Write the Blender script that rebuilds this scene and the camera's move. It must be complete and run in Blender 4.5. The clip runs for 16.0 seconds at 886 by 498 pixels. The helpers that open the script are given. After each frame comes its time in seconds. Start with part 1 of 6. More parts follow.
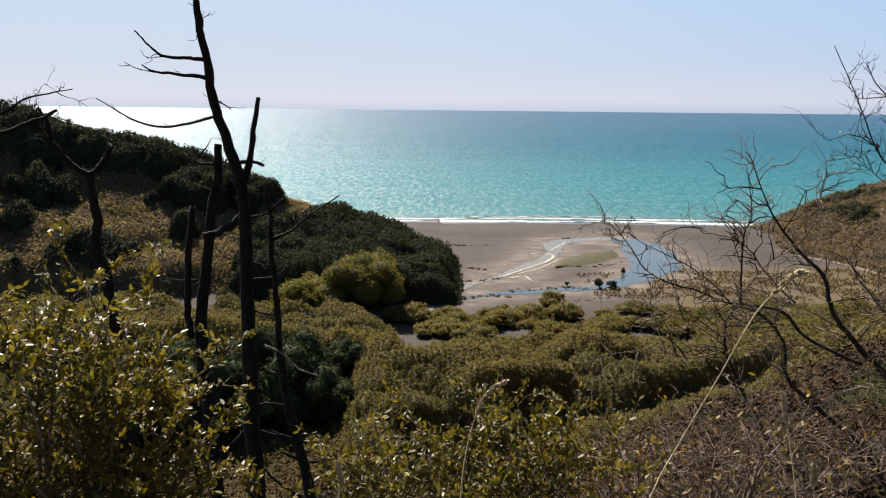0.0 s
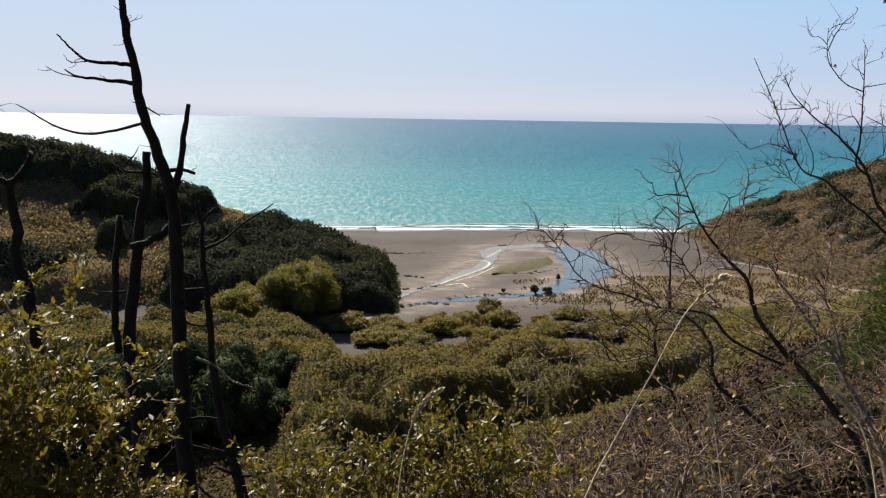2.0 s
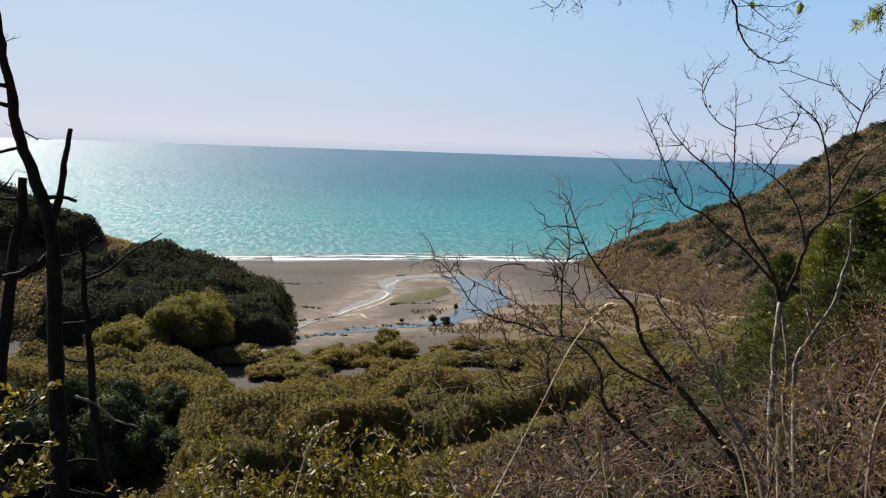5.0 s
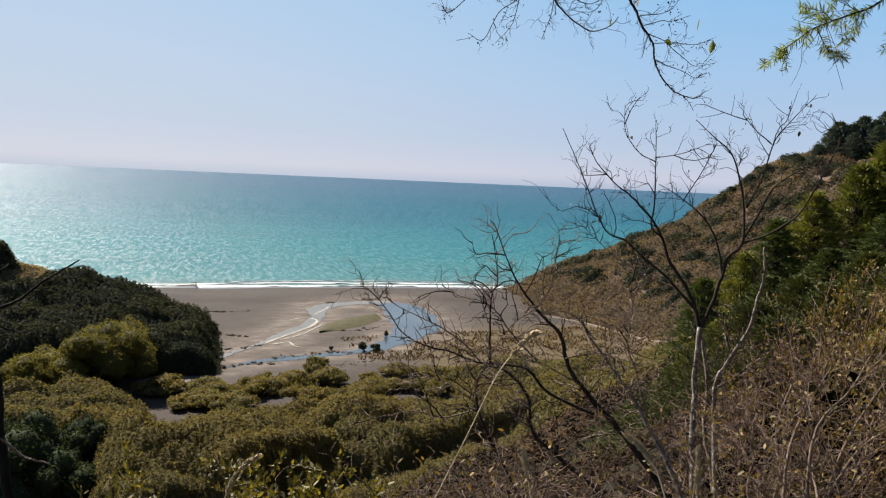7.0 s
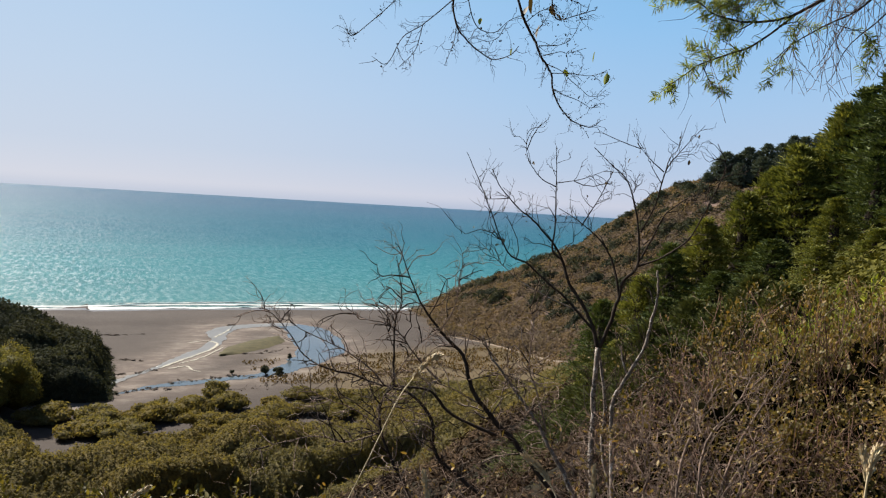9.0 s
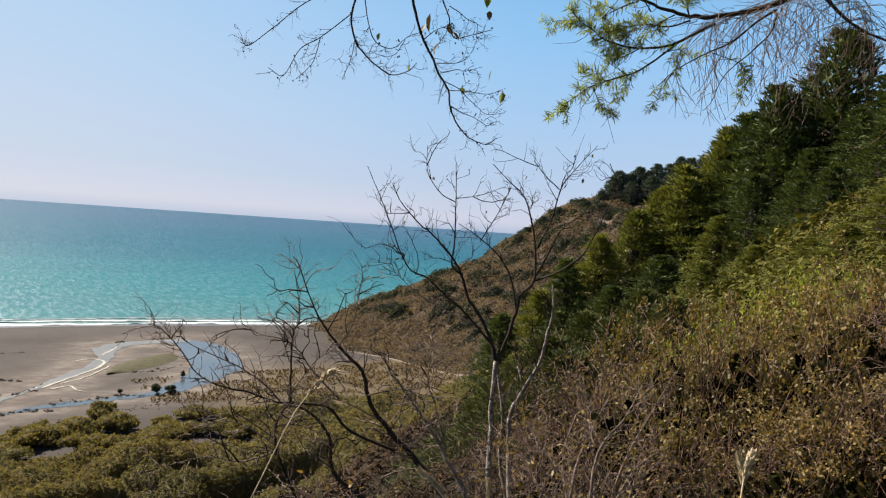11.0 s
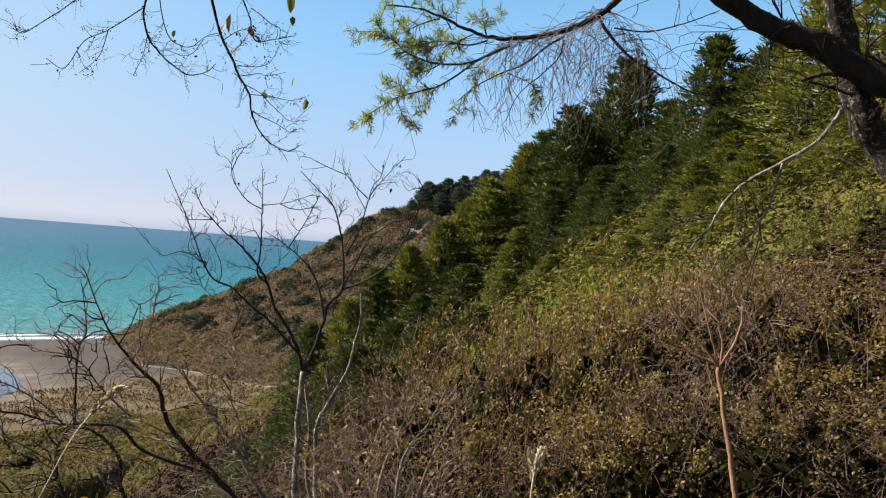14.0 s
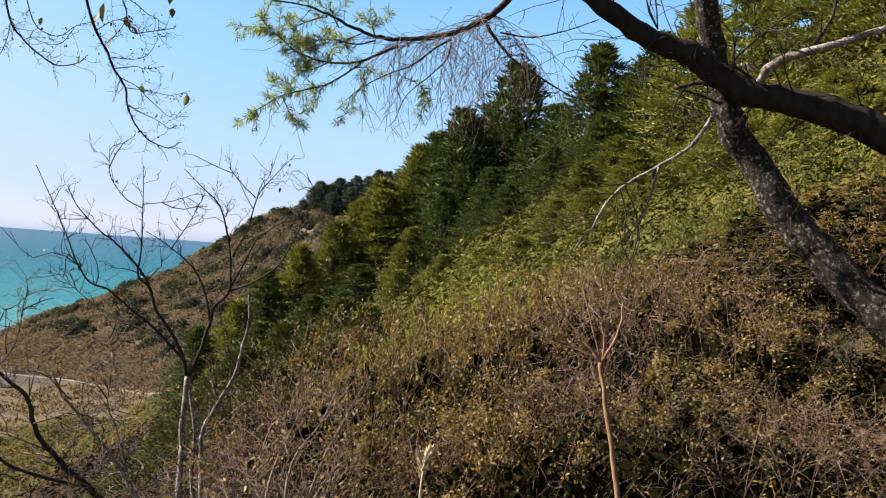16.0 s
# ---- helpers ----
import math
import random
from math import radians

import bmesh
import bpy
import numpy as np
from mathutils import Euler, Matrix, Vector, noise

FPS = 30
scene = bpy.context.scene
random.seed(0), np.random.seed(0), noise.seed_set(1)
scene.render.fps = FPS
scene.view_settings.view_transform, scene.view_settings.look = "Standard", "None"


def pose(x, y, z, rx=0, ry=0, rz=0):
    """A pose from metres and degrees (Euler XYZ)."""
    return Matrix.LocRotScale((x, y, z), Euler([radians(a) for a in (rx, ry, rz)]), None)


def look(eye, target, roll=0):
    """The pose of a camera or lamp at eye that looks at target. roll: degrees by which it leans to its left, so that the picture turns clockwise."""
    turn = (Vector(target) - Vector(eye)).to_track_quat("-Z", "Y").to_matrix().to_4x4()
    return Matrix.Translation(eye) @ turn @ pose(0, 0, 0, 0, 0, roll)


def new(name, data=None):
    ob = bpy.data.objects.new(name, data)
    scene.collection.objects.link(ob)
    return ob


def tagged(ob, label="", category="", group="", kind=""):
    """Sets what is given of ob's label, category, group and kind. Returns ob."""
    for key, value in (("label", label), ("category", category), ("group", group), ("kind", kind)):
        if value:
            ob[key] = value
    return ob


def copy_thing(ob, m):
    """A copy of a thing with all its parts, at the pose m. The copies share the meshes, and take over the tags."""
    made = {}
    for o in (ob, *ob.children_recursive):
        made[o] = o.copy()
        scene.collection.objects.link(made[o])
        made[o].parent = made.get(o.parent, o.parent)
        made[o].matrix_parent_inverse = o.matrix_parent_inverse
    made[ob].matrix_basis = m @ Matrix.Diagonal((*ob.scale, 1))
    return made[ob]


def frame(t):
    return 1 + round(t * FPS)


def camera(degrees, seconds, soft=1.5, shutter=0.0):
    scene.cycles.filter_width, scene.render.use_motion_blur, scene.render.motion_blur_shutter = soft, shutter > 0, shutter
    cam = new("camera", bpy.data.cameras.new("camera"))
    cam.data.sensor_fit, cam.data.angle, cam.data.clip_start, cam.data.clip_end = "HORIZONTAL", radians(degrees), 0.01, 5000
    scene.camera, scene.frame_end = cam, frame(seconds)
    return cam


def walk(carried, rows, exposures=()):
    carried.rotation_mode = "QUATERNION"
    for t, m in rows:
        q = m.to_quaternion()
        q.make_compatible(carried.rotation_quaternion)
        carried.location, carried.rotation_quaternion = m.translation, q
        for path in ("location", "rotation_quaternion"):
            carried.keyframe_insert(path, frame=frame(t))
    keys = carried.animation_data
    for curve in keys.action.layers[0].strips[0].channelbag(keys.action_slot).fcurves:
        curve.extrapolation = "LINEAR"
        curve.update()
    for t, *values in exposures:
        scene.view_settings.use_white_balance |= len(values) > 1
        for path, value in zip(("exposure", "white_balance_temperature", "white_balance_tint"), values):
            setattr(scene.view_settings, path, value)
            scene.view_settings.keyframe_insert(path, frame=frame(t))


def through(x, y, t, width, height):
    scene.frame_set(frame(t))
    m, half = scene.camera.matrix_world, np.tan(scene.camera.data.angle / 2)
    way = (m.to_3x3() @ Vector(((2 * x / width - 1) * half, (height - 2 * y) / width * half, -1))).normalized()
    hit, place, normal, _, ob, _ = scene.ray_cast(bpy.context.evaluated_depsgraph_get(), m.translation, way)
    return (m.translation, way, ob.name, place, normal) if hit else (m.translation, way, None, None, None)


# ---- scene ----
# ---- the camera: a slow hand-held pan from the valley mouth round to the wooded slope ----
cam = camera(60.2, 16.0, soft=1.2)
ROWS = [
    (0.0, 0.000, 0.000, 50.000, -0.00, -10.28, 0.58),
    (0.5, 0.002, 0.000, 50.000, -1.30, -10.15, 0.45),
    (1.0, 0.004, -0.000, 50.001, -2.54, -9.99, 0.60),
    (1.5, 0.006, -0.000, 50.001, -3.47, -9.85, 0.77),
    (2.0, 0.008, -0.000, 50.001, -4.78, -9.63, 0.90),
    (2.5, 0.010, -0.000, 50.002, -6.01, -9.34, 1.06),
    (3.0, 0.012, -0.000, 50.002, -7.25, -9.02, 1.19),
    (3.5, 0.014, -0.001, 50.003, -8.22, -8.71, 1.30),
    (4.0, 0.016, -0.001, 50.003, -9.52, -8.31, 1.51),
    (6.5, 0.028, -0.003, 50.008, -16.39, -5.44, 2.38),
    (7.0, 0.030, -0.003, 50.009, -17.58, -5.00, 2.47),
    (7.5, 0.033, -0.004, 50.010, -19.14, -4.49, 2.65),
    (8.0, 0.035, -0.005, 50.011, -20.77, -3.98, 2.93),
    (10.5, 0.050, -0.012, 50.015, -30.12, -1.79, 3.69),
    (11.0, 0.053, -0.013, 50.015, -31.81, -1.50, 3.89),
    (11.5, 0.056, -0.016, 50.016, -34.14, -1.09, 3.98),
    (12.0, 0.059, -0.018, 50.017, -36.46, -0.75, 4.23),
    (12.5, 0.063, -0.021, 50.017, -38.90, -0.47, 4.37),
    (13.0, 0.065, -0.023, 50.017, -40.71, -0.28, 4.48),
    (13.5, 0.068, -0.025, 50.018, -43.18, -0.06, 4.54),
    (14.0, 0.072, -0.029, 50.018, -45.81, 0.14, 4.35),
    (14.5, 0.074, -0.032, 50.018, -48.12, 0.28, 4.21),
    (15.0, 0.076, -0.034, 50.019, -49.82, 0.39, 4.18),
    (15.5, 0.079, -0.037, 50.019, -52.02, 0.62, 4.32),
    (16.0, 0.081, -0.039, 50.019, -53.80, 0.75, 4.14),
]
walk(cam, [(t, pose(x, y, z, 90 + pitch, 0, yaw) @ pose(0, 0, 0, 0, 0, roll)) for t, x, y, z, yaw, pitch, roll in ROWS],
     exposures=[(0.0, 1.34), (4.0, 1.31), (7.0, 1.22), (9.0, 1.24), (11.0, 1.30), (13.5, 1.38), (15.0, 1.56), (16.0, 1.65)])

# ---- daylight ----
SUN_AZ, SUN_EL = 114.0, 40.0
world = bpy.data.worlds.new("sky")
scene.world = world
world.use_nodes = True
wn = world.node_tree
sky = wn.nodes.new("ShaderNodeTexSky")
sky.sky_type = "NISHITA"
sky.sun_disc = False
sky.sun_elevation = radians(SUN_EL)
sky.sun_rotation = radians(90 - SUN_AZ)
sky.altitude = 50
sky.air_density = 1.0
sky.dust_density = 0.6
sky.ozone_density = 1.0
# sea air: pale at the horizon, light blue above it, thinning to the clear sky overhead, whiter towards the sun
geo = wn.nodes.new("ShaderNodeTexCoord")
cut = wn.nodes.new("ShaderNodeSeparateXYZ")
wn.links.new(geo.outputs["Generated"], cut.inputs[0])
air = wn.nodes.new("ShaderNodeValToRGB")
air.color_ramp.elements[0].color = (0.50, 0.585, 0.75, 1)
air.color_ramp.elements[1].position, air.color_ramp.elements[1].color = 0.36, (0.245, 0.58, 0.98, 1)
for at_z, tone in ((0.014, (0.69, 0.725, 0.85)), (0.06, (0.545, 0.68, 0.88)), (0.14, (0.445, 0.665, 0.94)), (0.24, (0.325, 0.62, 0.97))):
    air.color_ramp.elements.new(at_z).color = (*tone, 1)
wn.links.new(cut.outputs[2], air.inputs[0])
towards = wn.nodes.new("ShaderNodeVectorMath")
towards.operation = "DOT_PRODUCT"
towards.inputs[1].default_value = (math.cos(radians(SUN_AZ)), math.sin(radians(SUN_AZ)), 0.25)
wn.links.new(geo.outputs["Generated"], towards.inputs[0])
glare = wn.nodes.new("ShaderNodeMapRange")
glare.interpolation_type = "SMOOTHSTEP"
for key, v in (("From Min", 0.45), ("From Max", 1.10), ("To Min", 0.0), ("To Max", 0.4)):
    glare.inputs[key].default_value = v
wn.links.new(towards.outputs["Value"], glare.inputs[0])
white = wn.nodes.new("ShaderNodeMix")
white.data_type = "RGBA"
wn.links.new(glare.outputs[0], white.inputs[0])
wn.links.new(air.outputs[0], white.inputs[6])
white.inputs[7].default_value = (0.92, 0.92, 0.94, 1)
level = wn.nodes.new("ShaderNodeMix")
level.data_type, level.blend_type = "RGBA", "MULTIPLY"
level.inputs[0].default_value = 1.0
wn.links.new(white.outputs[2], level.inputs[6])
level.inputs[7].default_value = (12.0, 12.0, 12.1, 1)
fade = wn.nodes.new("ShaderNodeMapRange")
fade.interpolation_type = "SMOOTHSTEP"
for key, v in (("From Min", 0.22), ("From Max", 0.62), ("To Min", 1.0), ("To Max", 0.0)):
    fade.inputs[key].default_value = v
wn.links.new(cut.outputs[2], fade.inputs[0])
haze = wn.nodes.new("ShaderNodeMix")
haze.data_type = "RGBA"
wn.links.new(fade.outputs[0], haze.inputs[0])
wn.links.new(sky.outputs[0], haze.inputs[6])
wn.links.new(level.outputs[2], haze.inputs[7])
wn.links.new(haze.outputs[2], wn.nodes["Background"].inputs[0])
wn.nodes["Background"].inputs[1].default_value = 0.031
sun = new("sun", bpy.data.lights.new("sun", "SUN"))
sun.data.energy, sun.data.angle, sun.data.color = 5.0, radians(0.55), (1.0, 0.94, 0.84)
sd = Vector((math.cos(radians(SUN_EL)) * math.cos(radians(SUN_AZ)), math.cos(radians(SUN_EL)) * math.sin(radians(SUN_AZ)), math.sin(radians(SUN_EL))))
sun.matrix_world = look(sd * 100, (0, 0, 0))

# ---- materials ----
def material(name):
    m = bpy.data.materials.new(name)
    m.use_nodes = True
    return m, m.node_tree.nodes, m.node_tree.links, m.node_tree.nodes["Principled BSDF"]


def ramp(nodes, links, source, stops):
    r = nodes.new("ShaderNodeValToRGB")
    while len(r.color_ramp.elements) < len(stops):
        r.color_ramp.elements.new(0.5)
    for e, (p, c) in zip(r.color_ramp.elements, stops):
        e.position, e.color = p, (*c, 1)
    links.new(source, r.inputs[0])
    return r.outputs[0]


def noise_tex(nodes, links, scale, detail=6, rough=0.6, stretch=(1, 1, 1)):
    g = nodes.new("ShaderNodeNewGeometry")
    mp = nodes.new("ShaderNodeMapping")
    mp.inputs["Scale"].default_value = stretch
    links.new(g.outputs["Position"], mp.inputs[0])
    n = nodes.new("ShaderNodeTexNoise")
    n.inputs["Scale"].default_value, n.inputs["Detail"].default_value, n.inputs["Roughness"].default_value = scale, detail, rough
    links.new(mp.outputs[0], n.inputs["Vector"])
    return n.outputs["Fac"]


def mix(nodes, links, fac, a, b, blend="MIX"):
    x = nodes.new("ShaderNodeMix")
    x.data_type, x.blend_type = "RGBA", blend
    for sock, v in ((x.inputs[0], fac), (x.inputs[6], a), (x.inputs[7], b)):
        if isinstance(v, (int, float)):
            sock.default_value = v
        elif isinstance(v, tuple):
            sock.default_value = (*v, 1)
        else:
            links.new(v, sock)
    return x.outputs[2]


def bump(nodes, links, bsdf, source, strength, distance):
    b = nodes.new("ShaderNodeBump")
    b.inputs["Strength"].default_value, b.inputs["Distance"].default_value = strength, distance
    links.new(source, b.inputs["Height"])
    links.new(b.outputs[0], bsdf.inputs["Normal"])
    return b


TONE = 0.80


def foliage(name, dark, mid, light, through=0.35, rough=0.55, patch=0.08, gloss=0.3, mottle=0.0):
    """Leaf colour that varies leaf by leaf, plant by plant (the tint attribute) and in broad patches."""
    dark, mid, light = (tuple(TONE * q for q in c) for c in (dark, mid, light))
    m, n, l, b = material(name)
    g = n.new("ShaderNodeNewGeometry")
    leaf = ramp(n, l, g.outputs["Random Per Island"], [(0.0, dark), (0.55, mid), (1.0, light)])
    at = n.new("ShaderNodeAttribute")
    at.attribute_name = "tint"
    broad = ramp(n, l, noise_tex(n, l, patch, 3), [(0.3, tuple(c * 0.75 for c in mid)), (0.7, tuple(min(1, c * 1.25) for c in light))])
    c = mix(n, l, 0.35, leaf, broad)
    c = mix(n, l, at.outputs["Fac"], c, mix(n, l, 1.0, c, (1.22, 1.10, 0.86), "MULTIPLY"))
    if mottle:
        fine = noise_tex(n, l, mottle, 6, 0.75)
        c = mix(n, l, 1.0, c, ramp(n, l, fine, [(0.32, (0.68, 0.69, 0.67)), (0.50, (1.0, 1.0, 0.98)), (0.68, (1.34, 1.32, 1.24))]), "MULTIPLY")
        bump(n, l, b, fine, 0.35, 0.4 / mottle)
    l.new(c, b.inputs["Base Color"])
    b.inputs["Roughness"].default_value = rough
    b.inputs["Specular IOR Level"].default_value = gloss
    if through:
        tr = n.new("ShaderNodeBsdfTranslucent")
        l.new(mix(n, l, 1.0, c, (1.25, 1.2, 0.6), "MULTIPLY"), tr.inputs[0])
        ms = n.new("ShaderNodeMixShader")
        ms.inputs[0].default_value = through
        l.new(b.outputs[0], ms.inputs[1])
        l.new(tr.outputs[0], ms.inputs[2])
        l.new(ms.outputs[0], n["Material Output"].inputs[0])
    return m


def bark(name, dark, light, scale=14, rough=0.9, depth=0.012, spots=None):
    m, n, l, b = material(name)
    dark, light = (tuple(TONE * q for q in c) for c in (dark, light))
    f = noise_tex(n, l, scale, 8, 0.7, (1, 1, 0.35))
    c = ramp(n, l, f, [(0.3, dark), (0.7, light)])
    if spots:
        s = ramp(n, l, noise_tex(n, l, scale * 1.1, 7, 0.7), [(0.54, (0, 0, 0)), (0.66, (1, 1, 1))])
        c = mix(n, l, s, c, spots)
    l.new(c, b.inputs["Base Color"])
    b.inputs["Roughness"].default_value = rough
    b.inputs["Specular IOR Level"].default_value = 0.12
    bump(n, l, b, f, 0.7, depth)
    return m


M_SCRUB = foliage("scrub_leaf", (0.096, 0.085, 0.041), (0.138, 0.119, 0.057), (0.186, 0.158, 0.077), 0.42, 0.8, 0.03, 0.05, 2.4)
M_LOWBRUSH = foliage("low_brush_leaf", (0.058, 0.045, 0.022), (0.094, 0.071, 0.034), (0.136, 0.101, 0.052), 0.3, 0.8, 0.05, 0.05, 2.0)
M_WILLOW = foliage("willow_leaf", (0.085, 0.082, 0.026), (0.135, 0.125, 0.042), (0.185, 0.165, 0.062), 0.45, 0.7, 0.08, 0.06, 1.5)
M_DARKBUSH = foliage("dark_coast_shrub_leaf", (0.024, 0.030, 0.023), (0.040, 0.046, 0.033), (0.066, 0.070, 0.050), 0.22, 0.85, 0.05, 0.02, 1.2)
M_HEADBRUSH = foliage("headland_brush_leaf", (0.125, 0.098, 0.078), (0.156, 0.121, 0.097), (0.195, 0.150, 0.121), 0.35, 0.9, 0.03, 0.02, 1.2)
M_HILLBRUSH = foliage("hill_brush_leaf", (0.152, 0.124, 0.088), (0.206, 0.166, 0.118), (0.266, 0.212, 0.150), 0.45, 0.85, 0.03, 0.02, 1.3)
M_FIR = foliage("fir_needle", (0.028, 0.040, 0.014), (0.105, 0.124, 0.034), (0.300, 0.305, 0.080), 0.2, 0.6, 0.06, 0.08)
# lightened, bluish needles: distance haze over the ridge is put into the colour
M_RIDGE = foliage("hazed_ridge_needle", (0.060, 0.080, 0.068), (0.104, 0.128, 0.106), (0.155, 0.180, 0.145), 0.1, 0.9, 0.08, 0.02, 0.9)
# darkened fir needles: shade on the lower slope is put into the colour
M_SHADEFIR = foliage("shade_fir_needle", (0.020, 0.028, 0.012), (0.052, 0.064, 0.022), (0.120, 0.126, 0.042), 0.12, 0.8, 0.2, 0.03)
# dark needle copy for the valley evergreens, with shade put into its colour
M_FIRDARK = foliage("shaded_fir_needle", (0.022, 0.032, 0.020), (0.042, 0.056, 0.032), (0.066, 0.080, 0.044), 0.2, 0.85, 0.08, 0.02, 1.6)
M_LIME = foliage("lime_shrub_leaf", (0.110, 0.150, 0.024), (0.220, 0.262, 0.040), (0.370, 0.385, 0.062), 0.25, 0.6, 0.3, 0.1)
M_SHRUB = foliage("coffeeberry_leaf", (0.012, 0.017, 0.005), (0.058, 0.060, 0.014), (0.310, 0.245, 0.050), 0.30, 0.5, 0.8, 0.25)
M_BRAMBLE = foliage("bramble_leaf", (0.040, 0.045, 0.014), (0.130, 0.112, 0.036), (0.315, 0.196, 0.070), 0.28, 0.55, 0.5, 0.2)
M_DEADBARK = bark("dead_bark", (0.010, 0.008, 0.007), (0.036, 0.030, 0.026), 18)
M_GREYBARK = bark("grey_twig_bark", (0.080, 0.060, 0.047), (0.34, 0.275, 0.225), 26, spots=(0.60, 0.57, 0.53))
# pale twig copy: sunlight on the spreading tree's twigs is put into the colour
M_PALEBARK = bark("sunlit_twig_bark", (0.13, 0.090, 0.072), (0.42, 0.32, 0.265), 24)
M_TWIG = bark("dry_twig", (0.085, 0.056, 0.043), (0.29, 0.21, 0.165), 25)
# near-black heart surface: the shade between twigs is put into its colour
M_GAPSHADE = bark("brush_gap_shade", (0.013, 0.011, 0.006), (0.036, 0.029, 0.016), 5)
M_DARKTWIG = bark("dark_twig", (0.022, 0.016, 0.013), (0.070, 0.050, 0.038), 25)
M_LICHEN = bark("lichen_bark", (0.014, 0.011, 0.009), (0.060, 0.044, 0.034), 36, depth=0.03, spots=(0.30, 0.25, 0.20))
M_LIMBBARK = bark("dark_limb_bark", (0.014, 0.011, 0.009), (0.050, 0.038, 0.030), 20, depth=0.015)
M_REDSTEM = bark("russet_stem", (0.17, 0.080, 0.042), (0.40, 0.225, 0.125), 22)
M_STRAW, _n, _l, _b = material("dry_grass")
_l.new(ramp(_n, _l, noise_tex(_n, _l, 30, 4), [(0.3, (0.34, 0.25, 0.13)), (0.7, (0.60, 0.48, 0.30))]), _b.inputs["Base Color"])
_b.inputs["Roughness"].default_value = 0.7


def ground_material():
    """Sand, silt, dry grass and scrub soil, by the zone attribute (red: sand, green: dry meadow, blue: wet silt, alpha: bare russet hillside)."""
    m, n, l, b = material("valley_ground")
    at = n.new("ShaderNodeAttribute")
    at.attribute_name = "zone"
    sep = n.new("ShaderNodeSeparateColor")
    l.new(at.outputs["Color"], sep.inputs[0])
    fine = noise_tex(n, l, 1.6, 8, 0.7)
    broad = noise_tex(n, l, 0.06, 6, 0.65)
    soil = ramp(n, l, noise_tex(n, l, 0.35, 9, 0.72), [(0.32, (0.024, 0.021, 0.012)), (0.5, (0.046, 0.037, 0.022)), (0.68, (0.085, 0.064, 0.038))])
    sand = mix(n, l, 0.4, ramp(n, l, broad, [(0.3, (0.050, 0.039, 0.034)), (0.7, (0.084, 0.066, 0.056))]), ramp(n, l, fine, [(0.3, (0.044, 0.036, 0.031)), (0.7, (0.090, 0.073, 0.062))]))
    grass = mix(n, l, 0.5, ramp(n, l, noise_tex(n, l, 0.22, 8, 0.7, (1, 2.5, 1)), [(0.3, (0.066, 0.052, 0.024)), (0.5, (0.115, 0.082, 0.042)), (0.72, (0.185, 0.125, 0.072))]), ramp(n, l, fine, [(0.3, (0.066, 0.052, 0.025)), (0.7, (0.155, 0.11, 0.06))]))
    silt = ramp(n, l, noise_tex(n, l, 0.16, 8, 0.66, (0.7, 1.1, 1)), [(0.3, (0.090, 0.068, 0.056)), (0.5, (0.165, 0.130, 0.108)), (0.66, (0.29, 0.245, 0.205))])
    c = mix(n, l, sep.outputs[0], soil, sand)
    c = mix(n, l, sep.outputs[1], c, grass)
    c = mix(n, l, sep.outputs[2], c, silt)
    russet = ramp(n, l, noise_tex(n, l, 0.30, 9, 0.72), [(0.3, (0.088, 0.063, 0.048)), (0.5, (0.148, 0.102, 0.080)), (0.7, (0.225, 0.152, 0.120))])
    c = mix(n, l, 1.0, mix(n, l, at.outputs["Alpha"], c, russet), (0.76, 0.76, 0.77), "MULTIPLY")
    l.new(c, b.inputs["Base Color"])
    b.inputs["Roughness"].default_value = 0.95
    b.inputs["Specular IOR Level"].default_value = 0.15
    bump(n, l, b, noise_tex(n, l, 0.9, 8, 0.7), 0.6, 0.25)
    return m


